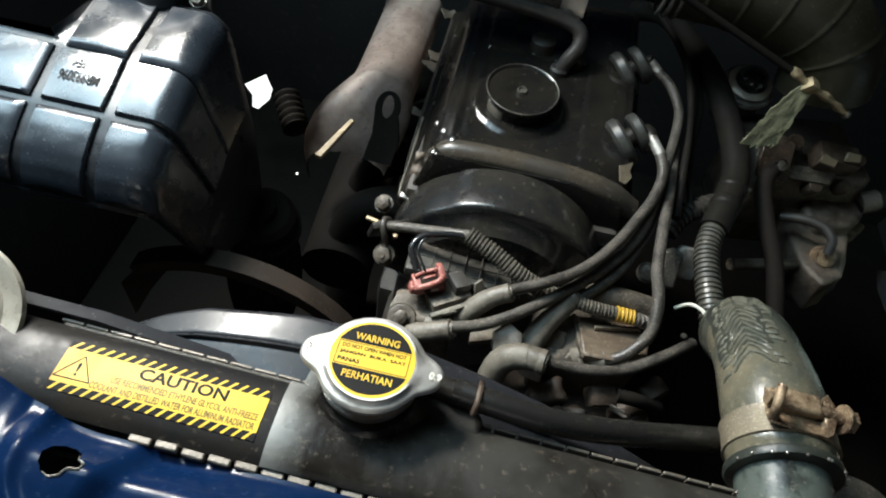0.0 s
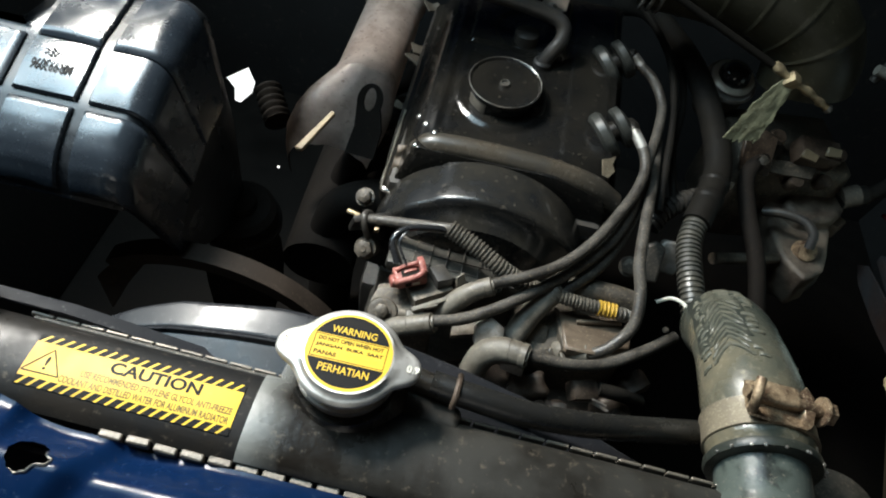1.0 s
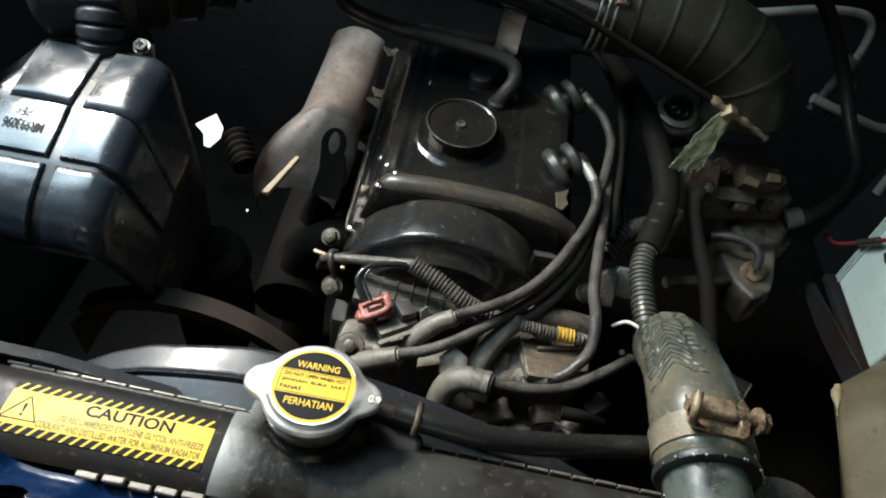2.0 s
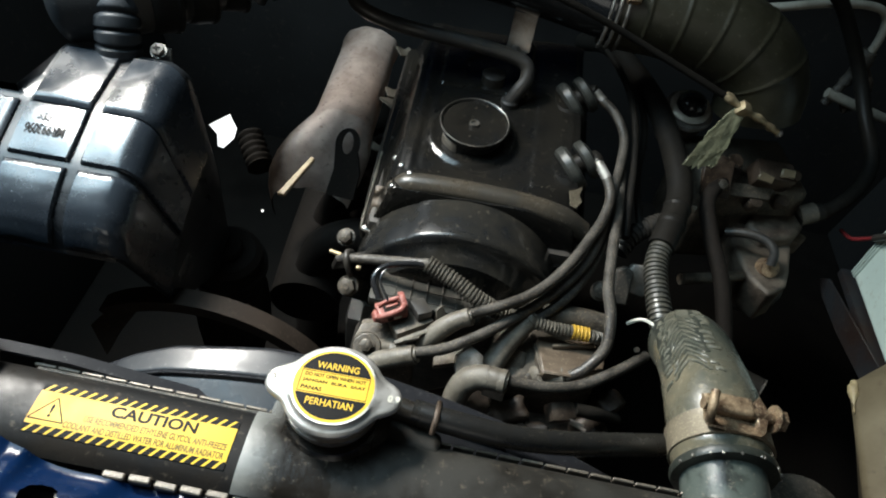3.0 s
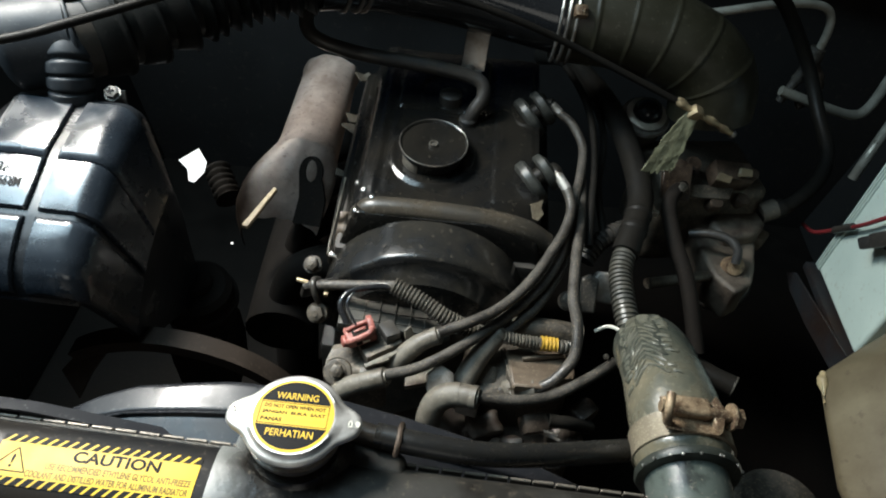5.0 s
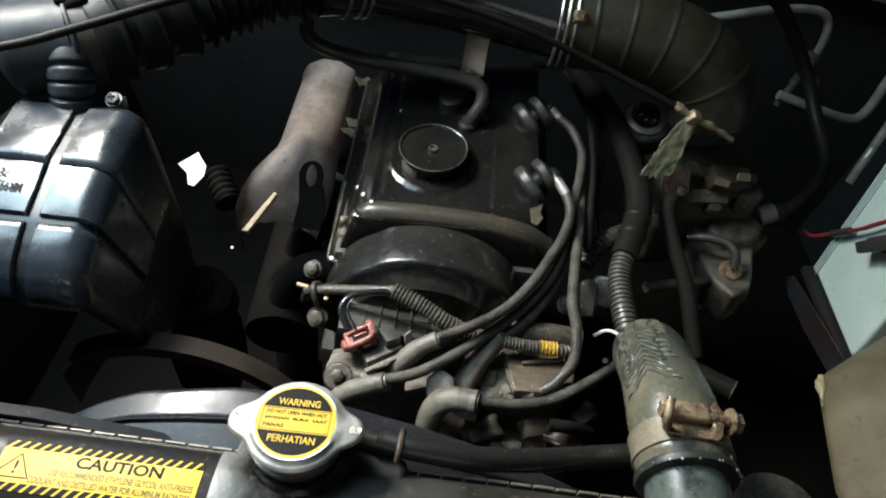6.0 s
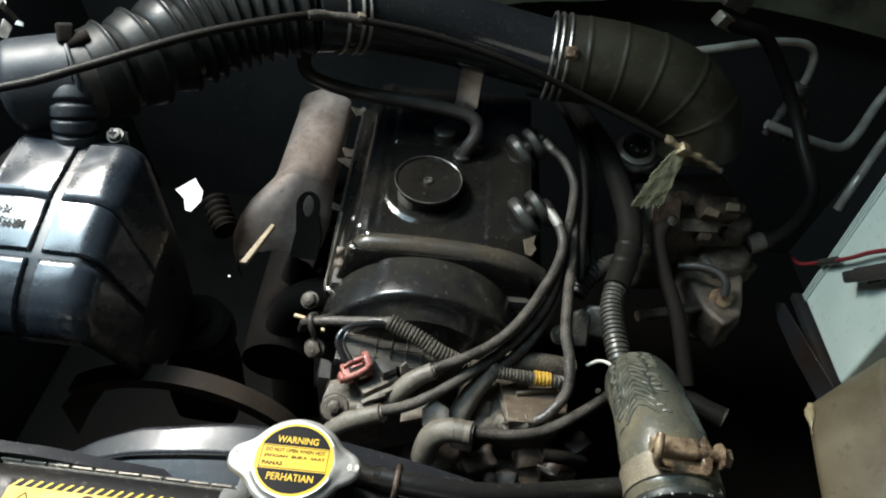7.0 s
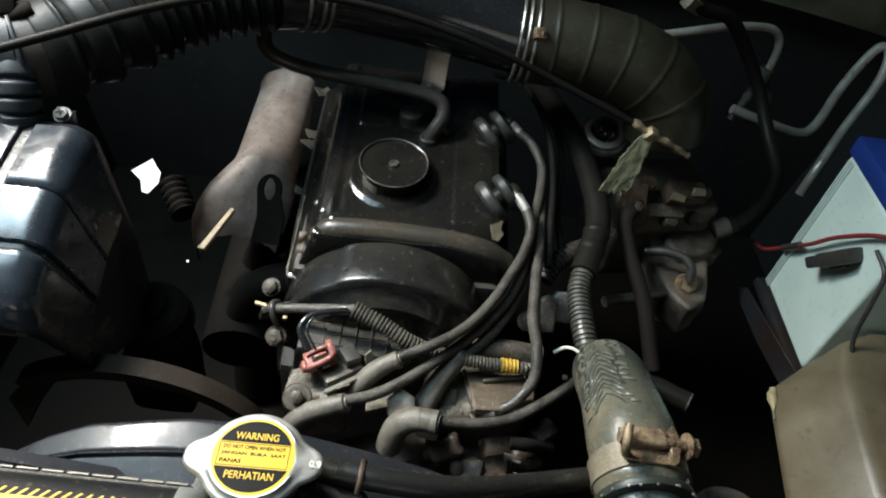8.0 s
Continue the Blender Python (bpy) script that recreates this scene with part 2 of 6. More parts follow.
TRAY = surface("blue_grey_tray_steel", (0.009, 0.011, 0.013), 0.6, second=(0.014, 0.008, 0.006), speck=(0.03, 0.025, 0.02), speck_amount=0.12, scale=14, bump=0.3, sharp=0.12, spec=0.2)
CHIP = surface("chipped_tan_edge", (0.34, 0.27, 0.15), 0.5, second=(0.16, 0.12, 0.06), speck=(0.42, 0.35, 0.22), speck_amount=0.2, scale=70, bump=0.5)
TABS = surface("weathered_crimp_aluminium", (0.20, 0.175, 0.145), 0.5, metal=0.3, second=(0.11, 0.092, 0.072), speck=(0.28, 0.24, 0.18), speck_amount=0.25, scale=70, bump=0.4)
# bare keyhole rim, and the glints added to the valve cover
BRIGHT = surface("bare_steel_and_glint", (0.62, 0.60, 0.56), 0.26, metal=0.95, rough_var=0.05, bump=0.0)
WHITEWIRE = surface("white_wire", (0.75, 0.72, 0.62), 0.4)
STRIP = surface("dull_tan_strip", (0.30, 0.235, 0.15), 0.55, second=(0.16, 0.12, 0.075), speck=(0.42, 0.36, 0.27), speck_amount=0.2, scale=70, bump=0.3, sharp=0.12)
SCREW = surface("grey_zinc_screw", (0.17, 0.165, 0.155), 0.48, metal=0.4, second=(0.09, 0.085, 0.078), speck=(0.26, 0.24, 0.20), speck_amount=0.2, scale=90)
SENSOR = surface("grimy_sensor_body", (0.125, 0.108, 0.085), 0.5, metal=0.2, second=(0.055, 0.045, 0.035), speck=(0.26, 0.22, 0.16), speck_amount=0.22, scale=40, bump=0.5, sharp=0.10)
PUMP = surface("brown_dusty_casting", (0.12, 0.098, 0.075), 0.55, metal=0.2, second=(0.045, 0.034, 0.027), speck=(0.17, 0.14, 0.10), speck_amount=0.15, scale=32, bump=0.45, sharp=0.09)
CONCRETE = surface("garage_concrete", (0.25, 0.245, 0.235), 0.8, second=(0.18, 0.175, 0.165), speck=(0.12, 0.11, 0.1), speck_amount=0.2, scale=3, bump=0.3)
PLASTER = surface("garage_plaster", (0.35, 0.35, 0.34), 0.85, second=(0.28, 0.28, 0.27), scale=2)

# glow for the bright spots low in the bay
glow = bpy.data.materials.new("bright_spot_glow")
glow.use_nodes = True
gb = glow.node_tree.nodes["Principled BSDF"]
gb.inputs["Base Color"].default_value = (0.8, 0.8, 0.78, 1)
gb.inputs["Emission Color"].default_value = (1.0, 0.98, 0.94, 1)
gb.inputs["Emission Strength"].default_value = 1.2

# ---- building helpers ----
ORIGIN = {}


def thing(name, loc, label, category, group="", kind=""):
    ob = new(name)
    ob.location = loc
    ob.empty_display_size = 0.01
    ORIGIN[ob] = Vector(loc)
    return tagged(ob, label, category, group, kind)


def part(name, bm, material, parent=None, label="", smooth=True):
    """Links a bmesh given in world coordinates as one mesh under a thing or a part."""
    base = ORIGIN[parent] if parent is not None else Vector((0, 0, 0))
    me = bpy.data.meshes.new(name)
    bmesh.ops.translate(bm, verts=bm.verts, vec=-base)
    bmesh.ops.recalc_face_normals(bm, faces=bm.faces)
    for fc in bm.faces:
        fc.smooth = smooth
    if smooth:
        for e in bm.edges:
            if len(e.link_faces) == 2 and e.calc_face_angle(0) > 0.7:
                e.smooth = False
    bm.to_mesh(me)
    bm.free()
    me.materials.append(material)
    ob = new(name, me)
    if parent is not None:
        ob.parent = parent
    ORIGIN[ob] = base
    if label:
        ob["label"] = label
    return ob


def solo(name, bm, material, label, category, group="", kind="", smooth=True):
    """A thing that is one mesh: its origin goes to the middle of its base."""
    lo = Vector([min(v.co[i] for v in bm.verts) for i in range(3)])
    hi = Vector([max(v.co[i] for v in bm.verts) for i in range(3)])
    loc = Vector(((lo.x + hi.x) / 2, (lo.y + hi.y) / 2, lo.z))
    bmesh.ops.translate(bm, verts=bm.verts, vec=-loc)
    ob = part(name, bm, material, smooth=smooth)
    ob.location = loc
    ORIGIN[ob] = loc
    return tagged(ob, label, category, group, kind)


def spline(points, step):
    """Points along a smooth curve through the given ones, evenly spaced."""
    p = [Vector(q) for q in points]
    if len(p) == 2:
        dense = [p[0].lerp(p[1], i / 60) for i in range(61)]
    else:
        ext = [p[0] * 2 - p[1]] + p + [p[-1] * 2 - p[-2]]
        dense = []
        for i in range(1, len(ext) - 2):
            a, b, c, d = ext[i - 1:i + 3]
            for k in range(24):
                t = k / 24
                dense.append(0.5 * (2 * b + (c - a) * t + (2 * a - 5 * b + 4 * c - d) * t * t + (3 * b - a - 3 * c + d) * t ** 3))
        dense.append(p[-1])
    acc = [0.0]
    for a, b in zip(dense, dense[1:]):
        acc.append(acc[-1] + (b - a).length)
    n = max(2, int(round(acc[-1] / step)))
    out, j = [], 0
    for i in range(n + 1):
        s = acc[-1] * i / n
        while j < len(acc) - 2 and acc[j + 1] < s:
            j += 1
        f = (s - acc[j]) / max(1e-9, acc[j + 1] - acc[j])
        out.append(dense[j].lerp(dense[j + 1], min(1, max(0, f))))
    return out, acc[-1]


def tube(points, radius, step=0.004, sides=14, flat=1.0, bm=None, wobble=0.0):
    """A swept tube. radius: metres, or a function of (metres from the start, whole length)."""
    bm = bm or bmesh.new()
    pts, length = spline(points, step)
    rings, up = [], None
    for i, q in enumerate(pts):
        tan = (pts[min(i + 1, len(pts) - 1)] - pts[max(i - 1, 0)]).normalized()
        if up is None:
            up = Vector((0, 0, 1)) if abs(tan.z) < 0.9 else Vector((0, 1, 0))
        side = tan.cross(up).normalized()
        up = side.cross(tan).normalized()
        s = length * i / (len(pts) - 1)
        r = radius(s, length) if callable(radius) else radius
        if wobble:
            r *= 1 + wobble * (noise.noise(q * 60) if True else 0)
        rings.append([bm.verts.new(q + (side * math.cos(a) + up * math.sin(a) * flat) * r)
                      for a in (2 * math.pi * k / sides for k in range(sides))])
    for a, b in zip(rings, rings[1:]):
        for k in range(sides):
            bm.faces.new((a[k], a[(k + 1) % sides], b[(k + 1) % sides], b[k]))
    bm.faces.new(rings[0][::-1])
    bm.faces.new(rings[-1])
    return bm


def ribbed(r0, r1, pitch, duty=0.5):
    def f(s, length):
        ph = (s / pitch) % 1.0
        return r1 if ph < duty else r0
    return f


def wavy(r0, r1, pitch):
    return lambda s, length: r0 + (r1 - r0) * (0.5 - 0.5 * math.cos(2 * math.pi * s / pitch)) ** 0.8


def lathe(profile, m, sides=32, bm=None, sweep=2 * math.pi):
    """Turns (radius, height) pairs round the local z axis of the pose m."""
    bm = bm or bmesh.new()
    rings = []
    for r, h in profile:
        if r < 1e-6:
            rings.append([bm.verts.new(m @ Vector((0, 0, h)))])
        else:
            rings.append([bm.verts.new(m @ Vector((r * math.cos(a), r * math.sin(a), h))) for a in (sweep * k / sides for k in range(sides))])
    for a, b in zip(rings, rings[1:]):
        for k in range(sides):
            k2 = (k + 1) % sides
            if len(a) == 1 and len(b) == 1:
                break
            if len(a) == 1:
                bm.faces.new((a[0], b[k], b[k2]))
            elif len(b) == 1:
                bm.faces.new((a[k], a[k2], b[0]))
            else:
                bm.faces.new((a[k], a[k2], b[k2], b[k]))
    if profile[0] == profile[-1]:
        bmesh.ops.remove_doubles(bm, verts=rings[0] + rings[-1], dist=1e-6)
        return bm
    for ring, flip in ((rings[0], True), (rings[-1], False)):
        if len(ring) > 1:
            bm.faces.new(ring[::-1] if flip else ring)
    return bm


def box(size, m, bevel=0.002, seg=2, bm=None):
    """A box with rounded edges, centred on the pose m."""
    own = bmesh.new()
    bmesh.ops.create_cube(own, size=1)
    bmesh.ops.scale(own, verts=own.verts, vec=size)
    if bevel:
        bmesh.ops.bevel(own, geom=own.edges[:], offset=bevel, segments=seg, affect="EDGES", profile=0.6)
    own.transform(m)
    if bm is None:
        return own
    add(bm, own)
    return bm


def add(bm, other):
    """Joins other into bm."""
    me = bpy.data.meshes.new("joined")
    other.to_mesh(me)
    other.free()
    bm.from_mesh(me)
    bpy.data.meshes.remove(me)
    return bm


def prism(outline, low, high, bevel=0.002, seg=2, m=None):
    """An outline in x and y, raised from low to high, with rounded edges."""
    bm = bmesh.new()
    a = [bm.verts.new((x, y, low)) for x, y in outline]
    b = [bm.verts.new((x, y, high)) for x, y in outline]
    k = len(a)
    bm.faces.new(a[::-1])
    bm.faces.new(b)
    for i in range(k):
        bm.faces.new((a[i], a[(i + 1) % k], b[(i + 1) % k], b[i]))
    bmesh.ops.recalc_face_normals(bm, faces=bm.faces)
    if bevel:
        sharp = [e for e in bm.edges if e.calc_face_angle(0) > 0.5]
        bmesh.ops.bevel(bm, geom=sharp, offset=bevel, segments=seg, affect="EDGES", profile=0.6)
    if m is not None:
        bm.transform(m)
    return bm


def patch(fn, u0, u1, v0, v1, nu, nv, thick, bm=None, lift=0.0, soft=0.0):
    """A slab on the surface fn(u, v), thick metres proud, its rim drawn in by soft at the top."""
    bm = bm or bmesh.new()

    def normal(u, v):
        e = 1e-4
        du, dv = fn(u + e, v) - fn(u - e, v), fn(u, v + e) - fn(u, v - e)
        return du.cross(dv).normalized()

    top, low = [], []
    for i in range(nu + 1):
        rt, rl = [], []
        for j in range(nv + 1):
            u, v = u0 + (u1 - u0) * i / nu, v0 + (v1 - v0) * j / nv
            nn = normal(u, v)
            rim = soft if i in (0, nu) or j in (0, nv) else 0
            rt.append(bm.verts.new(fn(u, v) + nn * (lift + thick - rim)))
            rl.append(bm.verts.new(fn(u, v) + nn * (lift - 0.0005)))
        top.append(rt)
        low.append(rl)
    for i in range(nu):
        for j in range(nv):
            bm.faces.new((top[i][j], top[i + 1][j], top[i + 1][j + 1], top[i][j + 1]))
            bm.faces.new((low[i][j], low[i][j + 1], low[i + 1][j + 1], low[i + 1][j]))
    rim_t = [top[i][0] for i in range(nu)] + [top[nu][j] for j in range(nv)] + [top[i][nv] for i in range(nu, 0, -1)] + [top[0][j] for j in range(nv, 0, -1)]
    rim_l = [low[i][0] for i in range(nu)] + [low[nu][j] for j in range(nv)] + [low[i][nv] for i in range(nu, 0, -1)] + [low[0][j] for j in range(nv, 0, -1)]
    k = len(rim_t)
    for i in range(k):
        bm.faces.new((rim_t[i], rim_l[i], rim_l[(i + 1) % k], rim_t[(i + 1) % k]))
    return bm


def letters(body, height, width=None, depth=0.0002, bold=0.0):
    """The words as a flat mesh in x and y, centred, with the built-in font."""
    cu = bpy.data.curves.new("words", "FONT")
    cu.body, cu.size, cu.align_x, cu.extrude, cu.offset = body, 1.0, "CENTER", 0.0, bold
    cu.resolution_u = 3
    ob = new("words", cu)
    bpy.context.view_layer.update()
    me = bpy.data.meshes.new_from_object(ob.evaluated_get(bpy.context.evaluated_depsgraph_get()))
    bpy.data.objects.remove(ob)
    bpy.data.curves.remove(cu)
    bm = bmesh.new()
    bm.from_mesh(me)
    bpy.data.meshes.remove(me)
    xs, ys = [v.co.x for v in bm.verts], [v.co.y for v in bm.verts]
    cx, cy = (min(xs) + max(xs)) / 2, (min(ys) + max(ys)) / 2
    sy = height / (max(ys) - min(ys))
    sx = width / (max(xs) - min(xs)) if width else sy
    for v in bm.verts:
        v.co = Vector(((v.co.x - cx) * sx, (v.co.y - cy) * sy, 0))
    return bm


def bend(bm, fn, lift):
    """Lays a flat mesh (x, y) on the surface fn, lift metres above it."""
    for v in bm.verts:
        v.co = fn(v.co.x, v.co.y) + Vector((0, 0, lift))
    return bm


def hexbolt(parent_or_none, m, r, h, material, name="bolt", label="", shank=0.0):
    bm = lathe([(r * 1.25, 0), (r * 1.3, h * 0.15), (r * 1.25, h * 0.22)], m, 20)
    add(bm, lathe([(r, h * 0.2), (r, h * 0.92), (r * 0.86, h)], m, 6))
    add(bm, lathe([(r * 0.35, h * 0.98), (r * 0.35, h * 1.1)], m, 10))
    if shank:
        add(bm, lathe([(r * 0.6, -shank), (r * 0.6, 0.0005)], m, 12))
    return part(name, bm, material, parent_or_none, label)


def rough_cast(bm, amount, size=60.0, cuts=0):
    """Uneven, worn faces: moves the points of a closed mesh along their normals by a noise."""
    if cuts:
        bmesh.ops.subdivide_edges(bm, edges=[e for e in bm.edges if e.calc_length() > 0.006], cuts=cuts, use_grid_fill=True)
    bm.normal_update()
    for v in bm.verts:
        v.co += v.normal * amount * (noise.noise(v.co * size) + 0.4 * noise.noise(v.co * size * 2.7))
    return bm


def along(p, d, up=(0, 0, 1)):
    """A pose at p whose local z axis points along d."""
    d = Vector(d).normalized()
    return Matrix.Translation(p) @ d.to_track_quat("Z", "Y").to_matrix().to_4x4()


# ---- the place: garage and the open bay of the car ----


def slab(name, size, centre, material, label, category, kind="structure"):
    return solo(name, box(size, Matrix.Translation(centre), 0.0), material, label, category, kind=kind, smooth=False)


# plain unseen room, added to close the place and bounce light
slab("floor", (7, 7, 0.1), (0, 0.5, -0.05), CONCRETE, "grey concrete garage floor under the car", "floor")
slab("wall_north", (7, 0.15, 3), (0, 4.075, 1.5), PLASTER, "plain grey plastered garage wall", "wall")
slab("wall_south", (7, 0.15, 3), (0, -3.075, 1.5), PLASTER, "plain grey plastered garage wall", "wall")
slab("wall_west", (0.15, 7, 3), (-3.575, 0.5, 1.5), PLASTER, "plain grey plastered garage wall", "wall")
slab("wall_east", (0.15, 7, 3), (3.575, 0.5, 1.5), PLASTER, "plain grey plastered garage wall", "wall")
slab("ceiling", (7.3, 7.3, 0.1), (0, 0.5, 3.06), PLASTER, "plain grey garage ceiling", "ceiling")

bay = thing("car_body", (0, 0.6, 0.0), "dark blue painted car body round the open engine bay", "car")
part("firewall", box((1.7, 0.03, 0.95), Matrix.Translation((0, 1.2, 0.62)), 0.006), BAY, bay)


def pad_at(x, z):
    """A loose, folded pad: soft uneven creases that run down to the right."""
    q = Vector((x * 2.2, z * 9 + x * 3.0, 0.4))
    fold = noise.noise(q) * 0.030 + noise.noise(q * 2.3) * 0.012
    ridge = 0.016 * math.exp(-((z - 0.985 + 0.16 * (x - 0.40)) / 0.012) ** 2)
    return Vector((x, 1.140 - fold - ridge - 0.05 * max(0.0, z - 0.88), z + 0.03 * math.sin(x * 5 - 0.6)))


part("bulkhead_pad", patch(pad_at, -0.35, 0.80, 0.815, 1.04, 90, 50, 0.004), OLIVE, bay, "folded olive insulation pad on the bulkhead")
part("cowl", box((1.7, 0.16, 0.05), Matrix.Translation((0, 1.27, 1.10)), 0.012), BAY, bay)
part("inner_fender", box((0.03, 1.4, 0.75), pose(-0.66, 0.5, 0.66, 0, -8, 0), 0.006), BAY, bay)
part("inner_fender", box((0.03, 1.4, 0.75), pose(0.86, 0.5, 0.66, 0, 8, 0), 0.006), BAY, bay)
part("fender_top", box((0.18, 1.4, 0.03), Matrix.Translation((-0.78, 0.5, 1.02)), 0.01), BLUE, bay)
part("fender_top", box((0.18, 1.4, 0.03), Matrix.Translation((0.98, 0.5, 1.02)), 0.01), BLUE, bay)
part("splash_shield", box((1.6, 1.4, 0.02), Matrix.Translation((0.05, 0.5, 0.28)), 0.004), SOOT, bay)
part("bumper", box((1.9, 0.14, 0.3), Matrix.Translation((0, -0.30, 0.6)), 0.04, 4), BLUE, bay)
part("bonnet", box((1.5, 0.03, 1.05), pose(0, 1.52, 1.62, -24, 0, 0), 0.008), BLUE, bay, "raised bonnet, dark blue underside")

for wx in (-0.78, 0.98):
    wheel = part("wheel", lathe([(0.10, -0.08), (0.19, -0.085), (0.19, 0.085), (0.10, 0.08)], along((wx, 0.62, 0.30), (1, 0, 0)), 32), DARKSTEEL, bay)
    part("tyre", lathe([(0.19, -0.09), (0.27, -0.095), (0.295, -0.075), (0.3005, 0.0), (0.295, 0.075), (0.27, 0.095), (0.19, 0.09)], along((wx, 0.62, 0.30), (1, 0, 0)), 40), BLACKRUB, wheel)

# upper tie bar with a keyhole


def pierced(outer, inner, fn, thick, cuts=0):
    bm = bmesh.new()
    for ring in (outer, inner):
        vs = [bm.verts.new((x, y, 0)) for x, y in ring]
        for a, b in zip(vs, vs[1:] + vs[:1]):
            bm.edges.new((a, b))
    bmesh.ops.triangle_fill(bm, use_beauty=True, edges=bm.edges[:])
    bmesh.ops.recalc_face_normals(bm, faces=bm.faces)
    if cuts:
        bmesh.ops.subdivide_edges(bm, edges=bm.edges[:], cuts=cuts, use_grid_fill=True)
    for v in bm.verts:
        v.co.z = fn(v.co.x, v.co.y)
    ext = bmesh.ops.extrude_face_region(bm, geom=bm.faces[:])
    for v in ext["geom"]:
        if isinstance(v, bmesh.types.BMVert):
            v.co.z -= thick
    return bm


def smooth(a, b, t):
    t = max(0.0, min(1.0, (t - a) / (b - a)))
    return t * t * (3 - 2 * t)


def tie_edge(x):
    return 0.1895 + 0.016 * smooth(-0.175, -0.27, x)


def tie_z(x, y):
    """Pressed sheet: a plateau round the keyhole with a swaged rim, a crease down its right side, the edge rolled down."""
    z = 0.914 - 0.03 * (x + 0.18) + 0.2 * (y - 0.168)
    z -= 0.019 * smooth(tie_edge(x) - 0.026, tie_edge(x), y) * smooth(-0.24, -0.19, x)
    line = -0.158 + 0.40 * (y - 0.172)
    z -= 0.0058 * smooth(line - 0.008, line + 0.008, x) * (1 - smooth(line + 0.007, line + 0.075, x))
    rim = -0.2040 + 30.0 * max(0.0, 0.163 - y) ** 2
    z += 0.0030 * math.exp(-((x - rim) / 0.0042) ** 2)
    z -= 0.0045 * smooth(rim - 0.003, rim - 0.022, x) + 0.0012 * math.exp(-((x - rim + 0.010) / 0.003) ** 2)
    return z + 0.0006 * noise.noise(Vector((x * 60, y * 60, 0.2)))


def keyhole_r(a):
    """The keyhole's radius at the angle a: a round hole with a torn notch to the right."""
    d = (a + 0.12 + math.pi) % (2 * math.pi) - math.pi
    return 0.0086 + 0.0004 * math.sin(3 * a) + 0.0042 * math.exp(-(d / 0.24) ** 4) + 0.0003 * math.sin(11 * a)


KEYC = Vector((-0.1845, 0.1690))
tie = thing("tie_bar", (0, 0.1, 0.86), "glossy dark blue painted steel tie bar with a keyhole", "car panel")
xs = [-0.5 + 0.02 * k for k in range(12)] + [-0.27 + 0.0016 * k for k in range(106)] + [-0.10 + 0.01 * k for k in range(51)]
vs = [0.05 * k for k in range(13)] + [0.63 + 0.37 * k / 40 for k in range(41)]
bm = bmesh.new()
grid = {}
for i, x in enumerate(xs):
    for j, v in enumerate(vs):
        p = Vector((x, 0.02 + (tie_edge(x) - 0.02) * v))
        d = p - KEYC
        inside = d.length < keyhole_r(math.atan2(d.y, d.x))
        grid[i, j] = (p, inside)
verts = {}


def tie_vert(i, j):
    if (i, j) not in verts:
        p, inside = grid[i, j]
        if inside:
            a = math.atan2(p.y - KEYC.y, p.x - KEYC.x)
            p = KEYC + keyhole_r(a) * Vector((math.cos(a), math.sin(a)))
        verts[i, j] = bm.verts.new((p.x, p.y, tie_z(p.x, p.y)))
    return verts[i, j]


for i in range(len(xs) - 1):
    for j in range(len(vs) - 1):
        cell = [(i, j), (i + 1, j), (i + 1, j + 1), (i, j + 1)]
        if not all(grid[c][1] for c in cell):
            bm.faces.new([tie_vert(*c) for c in cell])
ext = bmesh.ops.extrude_face_region(bm, geom=bm.faces[:])
for v in ext["geom"]:
    if isinstance(v, bmesh.types.BMVert):
        v.co.z -= 0.0014
part("panel", bm, BLUE, tie)
lip = [KEYC + (keyhole_r(a) - 0.0002) * Vector((math.cos(a), math.sin(a))) for a in (math.radians(-115 + 9 * k) for k in range(17))]
part("torn_lip", tube([(p.x, p.y, tie_z(p.x, p.y) + 0.0002) for p in lip], lambda s, l: 0.0003 + 0.0005 * math.sin(math.pi * s / l), 0.001, 8, wobble=0.4), BRIGHT, tie, "bare bent rim of the keyhole")
part("front_face", box((0.95, 0.015, 0.3), Matrix.Translation((-0.03, 0.01, 0.755)), 0.003), BLUE, tie)

# ---- radiator ----


def rad_z(x):
    return 0.888 - 0.05 * x


def dome(x, y):
    k = max(0.0, 1 - abs((y - 0.2175) / 0.026) ** 2.6)
    return Vector((x, y, rad_z(x) + 0.0095 * k ** 0.5))


radiator = thing("radiator", (0, 0.217, 0.4), "black plastic-topped car radiator with crimped aluminium tabs", "radiator")
bm = bmesh.new()
rows = []
for i in range(61):
    x = -0.335 + 0.585 * i / 60
    end = min(1.0, (x + 0.335) / 0.02, (0.25 - x) / 0.02)
    sec = []
    for j in range(17):
        y = 0.1925 + 0.051 * j / 16
        q = dome(x, y)
        q.z = rad_z(x) - 0.012 + (q.z - rad_z(x) + 0.012) * math.sqrt(max(0.0, 1 - (1 - end) ** 2))
        sec.append(bm.verts.new(q))
    sec.append(bm.verts.new((x, 0.2435, rad_z(x) - 0.03)))
    sec.append(bm.verts.new((x, 0.1915, rad_z(x) - 0.03)))
    rows.append(sec)
for a, b in zip(rows, rows[1:]):
    for k in range(len(a)):
        bm.faces.new((a[k], a[(k + 1) % len(a)], b[(k + 1) % len(a)], b[k]))
bm.faces.new(rows[0])
bm.faces.new(rows[-1][::-1])
part("top_tank", bm, TANK, radiator)
part("header_plate", box((0.60, 0.062, 0.012), pose(-0.04, 0.2175, rad_z(-0.04) - 0.036, 0, 2.86, 0), 0.002), ALU, radiator)
part("core", box((0.60, 0.03, 0.40), Matrix.Translation((-0.04, 0.2175, 0.63)), 0.001), DIRTY, radiator)
